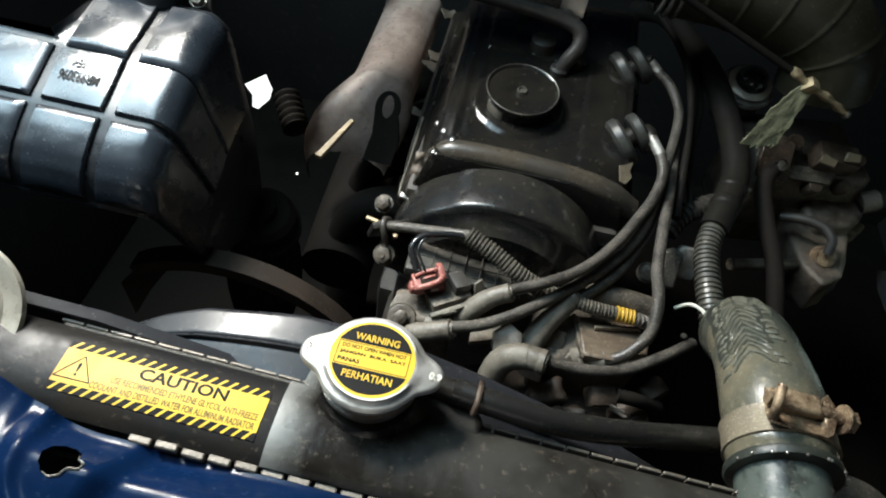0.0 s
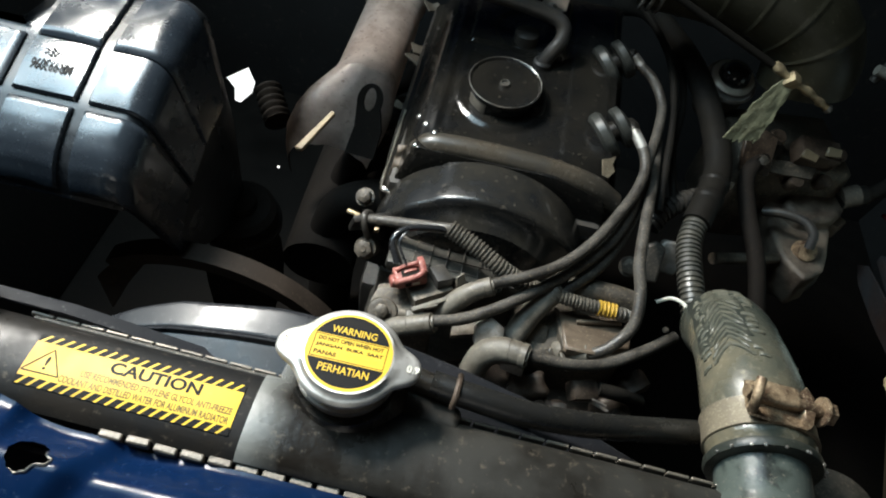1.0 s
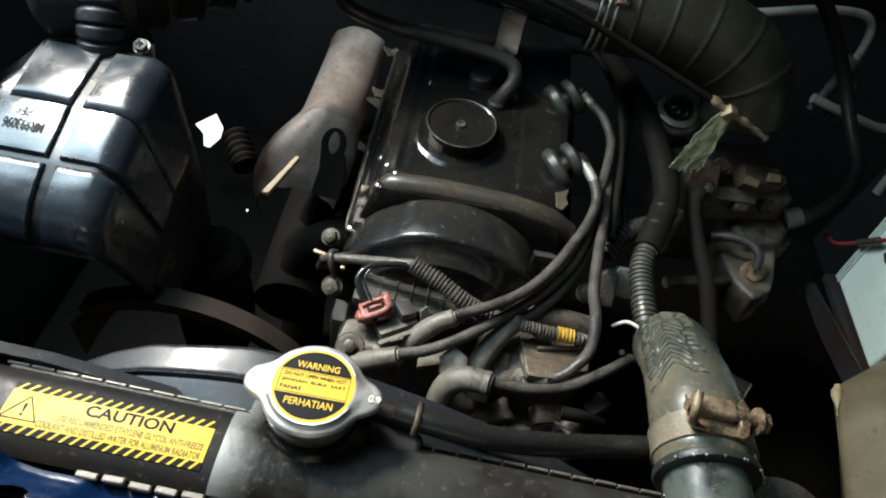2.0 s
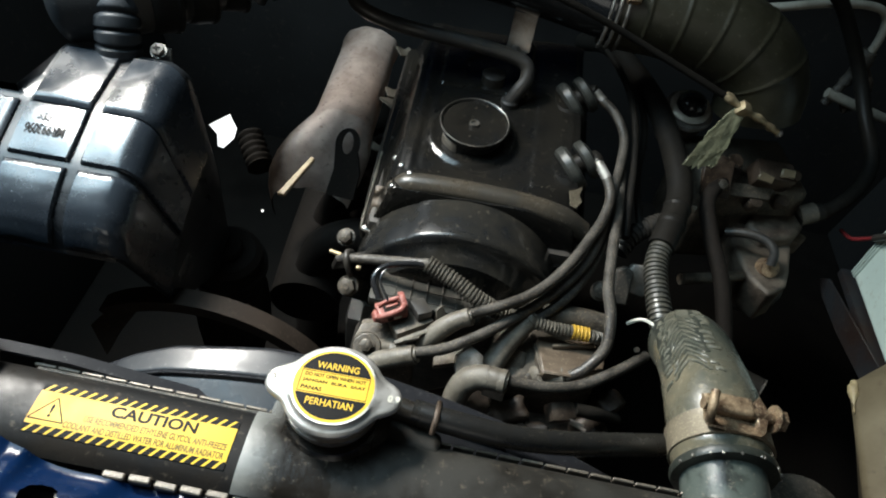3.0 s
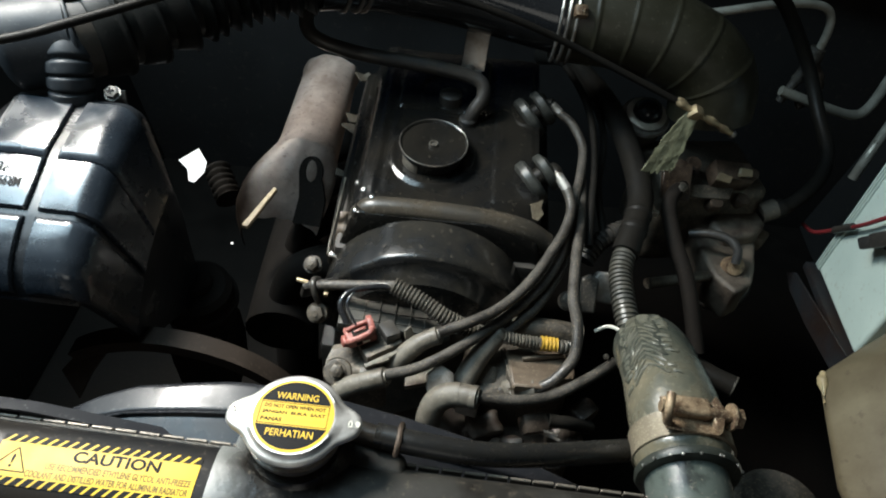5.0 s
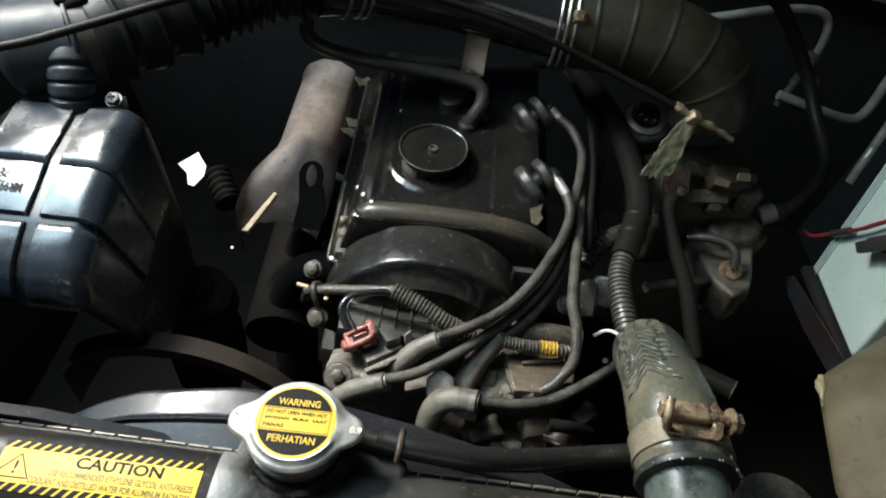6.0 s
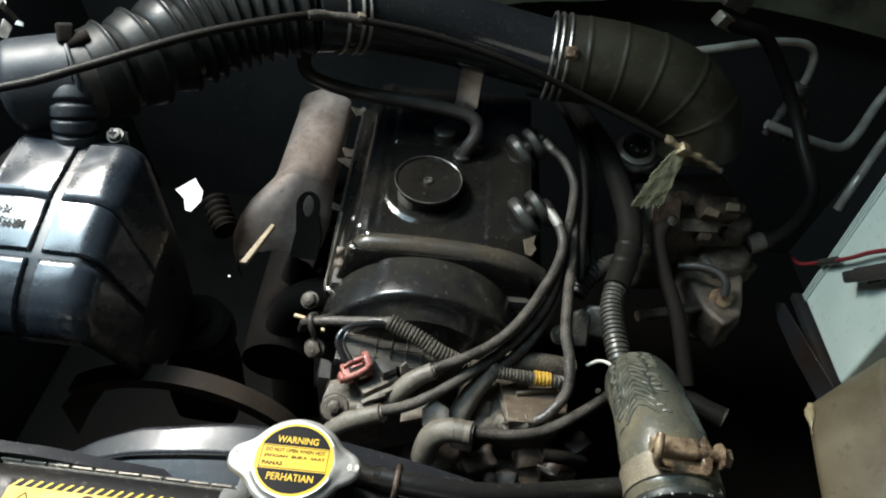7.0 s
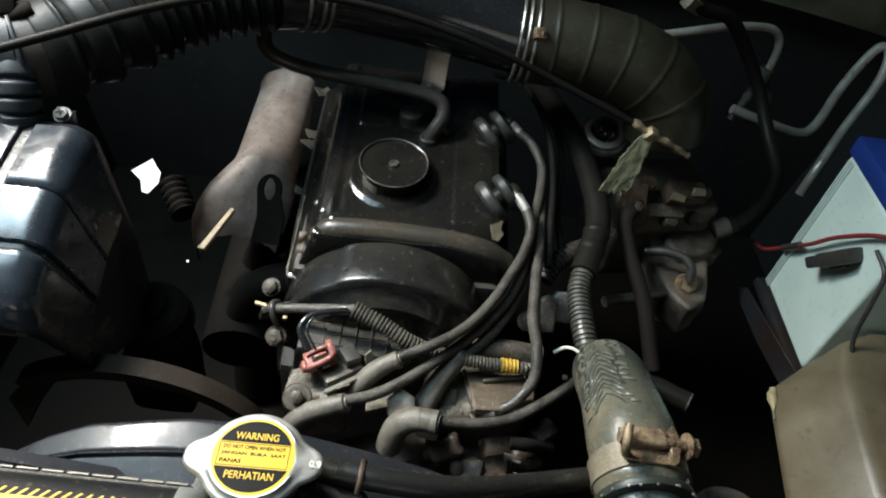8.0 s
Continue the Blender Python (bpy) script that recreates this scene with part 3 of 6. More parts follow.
part("back_lip", tube([(x, 0.2440, rad_z(x) - 0.0015) for x in (-0.228, -0.15, 0.0, 0.1, 0.24)], 0.0018, 0.01, 8), DUSTY, radiator)


def repeats(name, bm, material, parent, places):
    """Alike small pieces that share one mesh, at world places (x, y, z) with a turn about y and z in degrees."""
    me = bpy.data.meshes.new(name)
    bmesh.ops.recalc_face_normals(bm, faces=bm.faces)
    bm.to_mesh(me)
    bm.free()
    me.materials.append(material)
    for x, y, z, ry, rz in places:
        ob = new(name, me)
        ob.parent = parent
        ob.matrix_basis = Matrix.Translation(-ORIGIN[parent]) @ pose(x, y, z, 0, ry, rz)


repeats("crimp_tab", box((0.0116, 0.0040, 0.0056), Matrix.Identity(4), 0.0007, 1), TABS, radiator,
        [(-0.1585 + 0.0139 * k, 0.1912 + 0.0003 * math.sin(k * 1.9), rad_z(-0.1585 + 0.0139 * k) + 0.0012 + 0.0005 * math.sin(k * 2.3), 2.86 + math.sin(k * 3.7), math.sin(k * 1.7) * 1.6) for k in range(27)])
repeats("rear_crimp_tab", box((0.0126, 0.0018, 0.0055), Matrix.Identity(4), 0.0005, 1), TABS, radiator,
        [(-0.2245 + 0.0139 * k, 0.2462, rad_z(-0.2245 + 0.0139 * k) - 0.0018 + (0.0040 if k > 15 else 0.0) + 0.0003 * math.sin(k * 3.1), 2.86 + 0.6 * math.sin(k * 2.1), 0) for k in range(29)])

# filler neck block and outlet
part("neck_sleeve", patch(dome, -0.0965, 0.205, 0.1935, 0.2425, 40, 16, 0.0022, soft=0.001), NECK, radiator)
part("neck_boss", lathe([(0.040, -0.03), (0.037, -0.006), (0.033, 0.0), (0.029, 0.003), (0.0265, 0.007)], Matrix.Translation((-0.0535, 0.2465, 0.8985)), 48), NECK, radiator)
part("neck_web", prism([(-0.092, 0.235), (-0.085, 0.258), (-0.02, 0.262), (0.012, 0.25), (0.012, 0.235)], 0.865, 0.897, 0.005, 3), NECK, radiator)
part("filler_neck", lathe([(0.0245, 0.0), (0.0245, 0.008), (0.027, 0.010), (0.027, 0.013)], Matrix.Translation((-0.0535, 0.2490, 0.9025)), 40), STEEL, radiator)
part("overflow_nipple", tube([(-0.028, 0.262, 0.900), (-0.008, 0.258, 0.900), (0.006, 0.255, 0.9)], 0.0065, 0.003), NECK, radiator)
part("outlet_pipe", tube([(0.186, 0.205, 0.872), (0.185, 0.235, 0.884), (0.184, 0.27, 0.888)], lambda s, l: 0.0255 + (0.0015 if 0.03 < s < 0.036 else 0), 0.002, 32), OUTLET, radiator)

# ---- radiator cap ----
CAP = Vector((-0.0535, 0.2495, 0.9135))
cap = thing("pressure_cap", CAP, "shiny steel radiator cap with yellow and black warning label", "radiator cap")


def cap_r(a, scale=1.0):
    d = min(abs(math.atan2(math.sin(a), math.cos(a))), abs(math.atan2(math.sin(a - math.pi), math.cos(a - math.pi))))
    return 0.0283 + 0.0098 * math.exp(-(d / 0.33) ** 2.8) * scale


bm = bmesh.new()
SEG, rings = 96, []
for dr, z, ear in ((None, 0.0, 0), (None, 0.0092, 0), (-0.0012, 0.0094, 1), (0.0002, 0.0101, 1), (0.0005, 0.0114, 1), (-0.0003, 0.0128, 1), (-0.0016, 0.0135, 1), (-0.0028, 0.0138, 0.92), (-0.0038, 0.0150, 0.35), (-0.0045, 0.0163, 0), (-0.0055, 0.0163, 0)):
    ring = []
    for k in range(SEG):
        a = 2 * math.pi * k / SEG
        r = 0.0252 + 0.0004 * (k % 6 < 3) if dr is None else cap_r(a, ear) + dr
        ring.append(bm.verts.new(CAP + Vector((r * math.cos(a), r * math.sin(a), z))))
    rings.append(ring)
for a, b in zip(rings, rings[1:]):
    for k in range(SEG):
        bm.faces.new((a[k], a[(k + 1) % SEG], b[(k + 1) % SEG], b[k]))
bm.faces.new(rings[-1])
bm.faces.new(rings[0][::-1])
part("cap_body", bm, CHROME, cap)
for sx in (-1,):
    part("rivet", lathe([(0.0022, 0), (0.0022, 0.0006), (0.0012, 0.001), (0, 0.001)], Matrix.Translation(CAP + Vector((sx * 0.0345, 0.001, 0.0138))), 16), STEEL, cap)
top = CAP.z + 0.0163
disc = part("label_disc", lathe([(0.0226, 0), (0.0226, 0.0003), (0, 0.0003)], Matrix.Translation((CAP.x, CAP.y, top)), 64), YELLOW, cap, "yellow and black printed label")


def chord(y0, y1, r, z):
    """The piece of a disc between two heights, as a flat mesh."""
    a0, a1 = math.asin(max(-1, min(1, y0 / r))), math.asin(max(-1, min(1, y1 / r)))
    right = [(r * math.cos(a0 + (a1 - a0) * k / 24), r * math.sin(a0 + (a1 - a0) * k / 24)) for k in range(25)]
    pts = right + [(-x, y) for x, y in right[::-1]]
    flat = bmesh.new()
    vs = []
    for x, y in pts:
        if not vs or (vs[-1].co - Vector((CAP.x + x, CAP.y + y, z))).length > 1e-6:
            vs.append(flat.verts.new((CAP.x + x, CAP.y + y, z)))
    if (vs[0].co - vs[-1].co).length < 1e-6:
        flat.verts.remove(vs.pop())
    flat.faces.new(vs)
    return flat


part("print", chord(0.0077, 0.0210, 0.0211, top + 0.00036), BLACKMARK, disc)
part("print", chord(-0.0210, -0.0072, 0.0211, top + 0.00036), BLACKMARK, disc)


def cap_words(body, h, w, y, z, material, x=0.0, bold=0.012):
    b = letters(body, h, w, bold=bold)
    bmesh.ops.translate(b, verts=b.verts, vec=(CAP.x + x, CAP.y + y, z))
    part("lettering", b, material, disc, smooth=False)


cap_words("WARNING", 0.0043, 0.0240, 0.0116, top + 0.00044, YELLOW)
cap_words("PERHATIAN", 0.0043, 0.0262, -0.0115, top + 0.00044, YELLOW)
cap_words("DO NOT OPEN WHEN HOT", 0.0025, 0.0345, 0.0047, top + 0.00040, BLACKMARK, bold=0.036)
cap_words("JANGAN  BUKA  SAAT", 0.0026, 0.0355, 0.0006, top + 0.00040, BLACKMARK, bold=0.036)
cap_words("PANAS", 0.0026, 0.0118, -0.0037, top + 0.00040, BLACKMARK, -0.0118, bold=0.036)
for y, half in ((0.0070, 0.0192), (-0.0064, 0.0192)):
    part("rule", box((2 * half, 0.0004, 0.0001), Matrix.Translation((CAP.x, CAP.y + y, top + 0.00036)), 0), BLACKMARK, disc, smooth=False)
for x in (-0.0192, 0.0192):
    part("rule", box((0.0004, 0.0134, 0.0001), Matrix.Translation((CAP.x + x, CAP.y + 0.0003, top + 0.00036)), 0), BLACKMARK, disc, smooth=False)
for body, x in (("S", -0.0338), ("0.9", 0.0342)):
    b = letters(body, 0.0042, bold=0.02)
    bmesh.ops.translate(b, verts=b.verts, vec=(CAP.x + x, CAP.y - 0.001, CAP.z + 0.0150))
    part("stamp", b, WHITEWIRE, cap, smooth=False)

# ---- caution label on the tank ----
SX0, SX1, SY0, SY1 = -0.2130, -0.1030, 0.2030, 0.2312
sticker = thing("caution_label", (-0.16, 0.217, 0.90), "yellow caution label with black and yellow striped edges", "label")
sheet = part("sheet", patch(dome, SX0, SX1, SY0, SY1, 24, 10, 0.0003, lift=0.0002), AGED, sticker)
for v0, v1, lo in ((SY1 - 0.0042, SY1 + 0.0001, 0), (SY0 - 0.0001, SY0 + 0.0042, 0)):
    part("stripe_band", patch(dome, SX0 - 0.0001, SX1 + 0.0001, v0, v1, 40, 2, 0.00006, lift=0.00052), BLACKMARK, sticker)
    for k in range(19):
        x0 = SX0 + 0.001 + 0.0057 * k

        def slant(u, v, x0=x0, v0=v0, v1=v1):
            return dome(min(SX1 - 0.0004, max(SX0 + 0.0004, x0 + u + 0.0035 * (v - v0) / (v1 - v0))), v)
        part("stripe", patch(slant, 0, 0.0016, v0, v1, 2, 2, 0.00006, lift=0.00062), YELLOW, sticker)


def label_words(body, h, w, x, y, material, bold=0.0):
    b = letters(body, h, w, bold=bold)
    bmesh.ops.translate(b, verts=b.verts, vec=(x, y, 0))
    part("lettering", bend(b, dome, 0.00062), material, sticker, smooth=False)


label_words("CAUTION", 0.0070, 0.0480, -0.1480, 0.2226, BLACKMARK, 0.03)
label_words("USE RECOMMENDED ETHYLENE GLYCOL ANTI-FREEZE", 0.0040, 0.079, -0.1445, 0.2152, FADED, 0.030)
label_words("COOLANT AND DISTILLED WATER FOR ALUMINUM RADIATOR", 0.0040, 0.088, -0.1490, 0.2100, FADED, 0.030)
tri = [(-0.2125, 0.2100), (-0.1935, 0.2102), (-0.2020, 0.2238)]
for a, b in zip(tri, tri[1:] + tri[:1]):
    line = bmesh.new()
    d = (Vector(b) - Vector(a)).normalized()
    nrm = Vector((-d.y, d.x)) * 0.00035
    pts = []
    for k in range(9):
        c = Vector(a).lerp(Vector(b), k / 8)
        pts.append((line.verts.new((c.x + nrm.x, c.y + nrm.y, 0)), line.verts.new((c.x - nrm.x, c.y - nrm.y, 0))))
    for p, q in zip(pts, pts[1:]):
        line.faces.new((p[0], p[1], q[1], q[0]))
    part("rule", bend(line, dome, 0.00062), BLACKMARK, sticker, smooth=False)
label_words("!", 0.0078, None, -0.2023, 0.2160, BLACKMARK, 0.02)

# ---- fan shroud ----
shroud = thing("fan_shroud", (-0.08, 0.27, 0.45), "glossy black plastic fan shroud behind the radiator", "fan shroud")
arc = [(-0.24, 0.2485), (-0.218, 0.256), (-0.207, 0.268), (-0.188, 0.2765), (-0.164, 0.2830), (-0.138, 0.2845), (-0.104, 0.2882), (-0.075, 0.2885), (-0.03, 0.287), (0.01, 0.284), (0.05, 0.279), (0.09, 0.271), (0.13, 0.260), (0.18, 0.2485)]


def arc_y(x):
    """How far back the shroud's rim reaches at x."""
    for (xa, ya), (xb, yb) in zip(arc, arc[1:]):
        if xa <= x <= xb:
            return ya + (yb - ya) * (x - xa) / (xb - xa)
    return 0.2485


def shroud_top(x, v):
    """The moulded top: a sunk front lip, a step, and the crowned apron that falls away to both ends."""
    y = 0.2484 + (arc_y(x) - 0.2484) * v
    d = x + 0.094
    z = 0.8940 - 1.75 * min(d, 0.055) ** 2 - 0.19 * max(0.0, d - 0.055) if d > -0.11 else 0.8728 - 0.385 * (-0.11 - d)
    if v < 0.40:
        z -= 0.0037 + 0.0030 * (0.40 - v) / 0.40
    elif v < 0.48:
        z -= 0.0037 * (0.48 - v) / 0.08
    elif v > 0.93:
        z -= 0.002 * ((v - 0.93) / 0.07) ** 2
    return Vector((x, y, z + 0.03 * (y - 0.264)))


part("apron", patch(shroud_top, -0.238, 0.178, 0.0, 1.0, 84, 30, 0.0006), SHROUD, shroud)
bm = bmesh.new()
rows = [[bm.verts.new(shroud_top(-0.238 + 0.416 * k / 84, 1.0) + Vector((0, dy, dz))) for k in range(85)] for dy, dz in ((-0.0005, 0.0), (0.0, -0.004), (-0.002, -0.12), (-0.004, -0.28))]
for a, b in zip(rows, rows[1:]):
    for k in range(84):
        bm.faces.new((a[k], a[k + 1], b[k + 1], b[k]))
part("front_lip", patch(lambda x, y: Vector((x, y, rad_z(x) + 0.0042 - 0.35 * (y - 0.2475) - 0.16 * max(0.0, x + 0.21))), -0.26, -0.115, 0.2475, 0.2560, 30, 6, 0.001), SHROUD, shroud)
part("rear_wall", bm, SHROUD, shroud)
part("seam_bead", tube([shroud_top(-0.20 + 0.012 * k, 0.44) + Vector((0, 0, 0.001)) for k in range(22)], 0.0009, 0.004, 8), SHROUD, shroud)
bm = bmesh.new()
RC, R0, R1 = Vector((-0.217, 0.40, 0.635)), 0.136, 0.1235
ring = []
for k in range(73):
    a = math.radians(-20 + 150 * k / 72)
    c, s = math.cos(a), math.sin(a)
    ring.append([bm.verts.new(RC + Vector((r * c, dy, r * s))) for r, dy in ((R0, -0.009), (R0, 0.009), (R1, 0.009), (R1, -0.009))])
for a, b in zip(ring, ring[1:]):
    for k in range(4):
        bm.faces.new((a[k], a[(k + 1) % 4], b[(k + 1) % 4], b[k]))
bm.faces.new(ring[0][::-1])
bm.faces.new(ring[-1])
part("fan_ring", bm, BELT, shroud, "dusty brown fan ring")
part("ring_bracket", rough_cast(prism([(-0.3231, 0.004), (-0.2997, 0.035), (-0.2836, 0.041), (-0.2729, 0.0408), (-0.2797, 0.030), (-0.2948, 0.0043), (-0.3051, -0.022)], -0.0015, 0.0015, 0.0005, 1, pose(0, 0.394, 0.70, 50, 0, 0)), 0.001), BELT, shroud, "bent brown ring bracket")

# ---- upper radiator hose with clamp ----
hose = thing("radiator_hose", (0.19, 0.33, 0.70), "worn grey-green rubber radiator hose with chevron print", "hose")
HP = [(0.184, 0.262, 0.888), (0.183, 0.30, 0.890), (0.1833, 0.345, 0.8785), (0.1873, 0.374, 0.8585), (0.1975, 0.402, 0.8265), (0.220, 0.436, 0.780), (0.243, 0.475, 0.73)]


def hose_r(u):
    return 0.0305 - 0.0030 * max(0.0, min(1.0, (u - 0.035) / 0.045)) - (0.0015 if u < 0.006 else 0) - 0.0010 * math.exp(-((u - 0.028) / 0.008) ** 2)


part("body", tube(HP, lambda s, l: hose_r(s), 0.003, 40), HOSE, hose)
hpts, hlen = spline(HP, 0.001)


def hose_at(u, v):
    """A point on the hose: u metres along it, v radians round it from the top."""
    i = max(1, min(len(hpts) - 2, int(u * 1000)))
    t = (hpts[i + 1] - hpts[i - 1]).normalized()
    side = t.cross(Vector((0, 0, 1))).normalized()
    up = side.cross(t)
    f = u * 1000 - int(u * 1000)
    c = hpts[i].lerp(hpts[i + 1], f) if i < len(hpts) - 1 else hpts[i]
    return c + (up * math.cos(v) + side * math.sin(v)) * hose_r(u)


def hose_print(u, w):
    """The printed side of the hose, w radians round it from the middle of the print."""
    return hose_at(u, -w - 0.72)


part("print_band", patch(lambda u, w: hose_print(u + 0.004 * noise.noise(Vector((w * 3.1, u * 60, 4.0))), w + 0.12 * noise.noise(Vector((u * 90, w * 2, 1.0)))), 0.066, 0.140, -0.50, 0.80, 16, 20, 0.0004, lift=0.0), HOSEBAND, hose, "darker rubbed band under the chevrons")
for k in range(16):
    u0 = 0.0610 + 0.0049 * k
    for sgn in (-1, 1):
        reach = random.uniform(0.30, 0.46)
        spans = [(0.0, reach)]
        if random.random() < 0.85:
            spans.append((reach + random.uniform(0.04, 0.09), reach + random.uniform(0.20, 0.40)))
        for v0, v1 in spans:
            def ridge(u, w, u0=u0):
                return hose_print(u0 + u - 0.030 * min(abs(w), 0.36) - 0.004 * max(0.0, abs(w) - 0.36) + 0.0005 * math.sin(w * 17 + u0 * 900), w)
            ends = sorted((sgn * v0, sgn * v1))
            part("chevron", patch(ridge, 0, 0.0027 * random.uniform(0.85, 1.1), ends[0], ends[1], 3, 5, 0.0010, lift=0.0004, soft=0.0008), HOSEPRINT, hose)
clampth = thing("hose_clamp", (0.185, 0.288, 0.86), "rusty steel hose clamp with a hex bolt", "hose clamp")
bm = bmesh.new()
m = along((0.1838, 0.280, 0.8893), (-0.02, 1, -0.02))
add(bm, lathe([(0.0312, -0.009), (0.0318, -0.0085), (0.0312, -0.0045), (0.0312, 0.0045), (0.0318, 0.0085), (0.0312, 0.009)], m, 64))
part("band", bm, CLAMP, clampth)
part("housing", rough_cast(box((0.026, 0.013, 0.008), pose(0.1785, 0.2870, 0.9235, -4, 4, 0), 0.003, 3), 0.0006, 160), RUST, clampth)
part("trough", rough_cast(prism([(-0.018, -0.010), (0.015, -0.011), (0.017, 0.004), (0.010, 0.009), (-0.017, 0.008)], 0, 0.0022, 0.0006, 1, pose(0.1800, 0.2815, 0.9190, -6, 5, 0)), 0.0005, 200), RUST, clampth, "bent tan clamp flange")
part("torn_edge", rough_cast(prism([(-0.003, -0.010), (0.002, -0.013), (0.004, -0.004), (0.003, 0.006), (-0.001, 0.013), (-0.004, 0.006)], 0, 0.011, 0.0008, 1, pose(0.1955, 0.2850, 0.9130, 0, 6, -8)), 0.0012, 190), RUST, clampth)
part("screw", tube([(0.160, 0.2845, 0.926), (0.207, 0.2850, 0.9208)], 0.0038, 0.002, 12), RUST, clampth)
part("loop", tube([(0.1635, 0.2865, 0.937), (0.1615, 0.278, 0.935), (0.1625, 0.275, 0.928), (0.165, 0.277, 0.920), (0.1665, 0.286, 0.917), (0.1655, 0.295, 0.92)], 0.0028, 0.002, 10, 1.0), RUST, clampth)

hexbolt(clampth, along((0.2040, 0.2850, 0.9206), (1, 0, -0.12)), 0.0066, 0.0075, RUST, "bolt_head")
ringth = thing("lower_hose_clamp", (0.185, 0.258, 0.86), "dull wire ring round the hose end", "hose clamp")
m2 = along((0.1845, 0.2605, 0.8885), (-0.01, 1, -0.05))
part("ring", lathe([(0.0285, -0.003), (0.0312, -0.0025), (0.032, 0), (0.0315, 0.0025), (0.0285, 0.003)], m2, 64), HOSEBAND, ringth)
# small steel dots added to give the ring its glints
repeats("glint_dot", lathe([(0.0010, 0.0), (0.0010, 0.0007), (0.0006, 0.0012), (0, 0.0013)], Matrix.Identity(4), 8), STEEL, ringth,
        [(0.1845 + 0.0318 * math.sin(a), 0.2590 + 0.0006 * math.sin(5 * a), 0.8885 + 0.0318 * math.cos(a), math.degrees(a), 0) for a in (-1.25, -0.95, -0.62, -0.40, -0.08, 0.30, 0.36, 0.78, 1.05, 1.3)])

overflow = thing("overflow_tube", (0.09, 0.262, 0.87), "dull black rubber overflow tube from the filler neck", "hose")
part("tube", tube([(-0.008, 0.258, 0.902), (0.015, 0.2555, 0.9015), (0.052, 0.256, 0.896), (0.093, 0.264, 0.887), (0.155, 0.284, 0.869), (0.22, 0.31, 0.84)], 0.0075, 0.003, 18), GLOSSRUB, overflow)
part("wire_clip", tube([(0.005, 0.2450, 0.903), (0.006, 0.250, 0.9085), (0.0065, 0.258, 0.909), (0.007, 0.266, 0.903), (0.008, 0.266, 0.893)], 0.0018, 0.002, 8), DARKRUST, overflow, "small rusty wire clip")

# ---- horn disc at the tank's end ----
horn = thing("horn", (-0.281, 0.223, 0.89), "dull grey steel horn disc beside the radiator", "horn")
hm = look((-0.282, 0.226, 0.917), (-0.20, 0.08, 1.20)) @ pose(0, 0, 0, 180, 0, 0)
part("dish", lathe([(0.0, 0.006), (0.018, 0.0045), (0.03, -0.001), (0.0365, 0.002), (0.040, 0.003), (0.0415, 0.0), (0.040, -0.004), (0.02, -0.02), (0.0, -0.022)], hm, 48), PIPE, horn)
part("stem", tube([(-0.295, 0.245, 0.92), (-0.31, 0.265, 0.88), (-0.31, 0.27, 0.80)], 0.008, 0.004), DARKSTEEL, horn)

# ---- air resonator box ----
reson = thing("air_resonator", (-0.35, 0.45, 0.74), "shiny black ribbed plastic air resonator box", "resonator")
PROF = [(0.545, 0.77), (0.545, 0.89), (0.543, 0.906), (0.536, 0.9145), (0.526, 0.9165), (0.50, 0.9130), (0.4715, 0.9092), (0.4660, 0.9076), (0.44, 0.8984), (0.4245, 0.8929), (0.418, 0.8903), (0.402, 0.8822), (0.388, 0.8738), (0.380, 0.8660), (0.3745, 0.8555), (0.372, 0.845)]
rprof = []
for (ya, za), (yb, zb) in zip(PROF, PROF[1:]):
    steps = max(1, round(math.hypot(yb - ya, zb - za) / 0.004))
    rprof += [Vector((0, ya + (yb - ya) * k / steps, za + (zb - za) * k / steps)) for k in range(steps)]
rprof.append(Vector((0, PROF[-1][0], PROF[-1][1])))
rlen = 0.004 * (len(rprof) - 1)


def res_cross(s):
    """Across the box: flat on top, over a wide shoulder and down the side towards the engine."""
    if s <= -0.2680:
        return s, 0.0
    a = min((s + 0.2680) / 0.018, 1.31)
    rest = max(0.0, s + 0.2680 - 0.0236)
    return -0.2680 + 0.018 * math.sin(a) + 0.258 * rest, 0.018 * (1 - math.cos(a)) + 0.966 * rest


def res_at(u, s):
    """u metres along the box's profile, from the back foot over the top to the front foot; s metres across it."""
    x, drop = res_cross(s)
    t = max(0.0, min(rlen, u)) / rlen * (len(rprof) - 1)
    i = min(int(t), len(rprof) - 2)
    q = rprof[i].lerp(rprof[i + 1], t - i)
    return Vector((x, q.y - 0.3 * drop * max(-1.0, min(1.0, (q.y - 0.455) / 0.07)), q.z - drop))


def res_u(y):
    """How far along the profile the top lies at y."""
    best = min((abs(q.y - y) + (0.05 if q.z < 0.85 else 0), i) for i, q in enumerate(rprof))[1]
    return rlen * best / (len(rprof) - 1)


bm = bmesh.new()
secs = []
for across, back in [(-0.56, 0), (-0.40, 0), (-0.362, 0), (-0.355, 1), (-0.31, 1), (-0.2685, 1)] + [(-0.268 + 0.0236 * k / 8, 1) for k in range(1, 9)] + [(-0.23, 1), (-0.20, 1), (-0.17, 1)]:
    row = []
    for k in range(len(rprof)):
        q = res_at(rlen * k / (len(rprof) - 1), across)
        row.append(bm.verts.new((q.x, q.y if back else min(q.y, 0.470), q.z)))
    secs.append(row)
for a, b in zip(secs, secs[1:]):
    for k in range(len(a) - 1):
        bm.faces.new((a[k], a[k + 1], b[k + 1], b[k]))
    bm.faces.new((a[-1], a[0], b[0], b[-1]))
bm.faces.new(secs[0])
bm.faces.new(secs[-1][::-1])
part("box", bm, RESBASE, reson)
cols = ((-0.46, -0.3582), (-0.3495, -0.3015), (-0.2925, -0.1800))
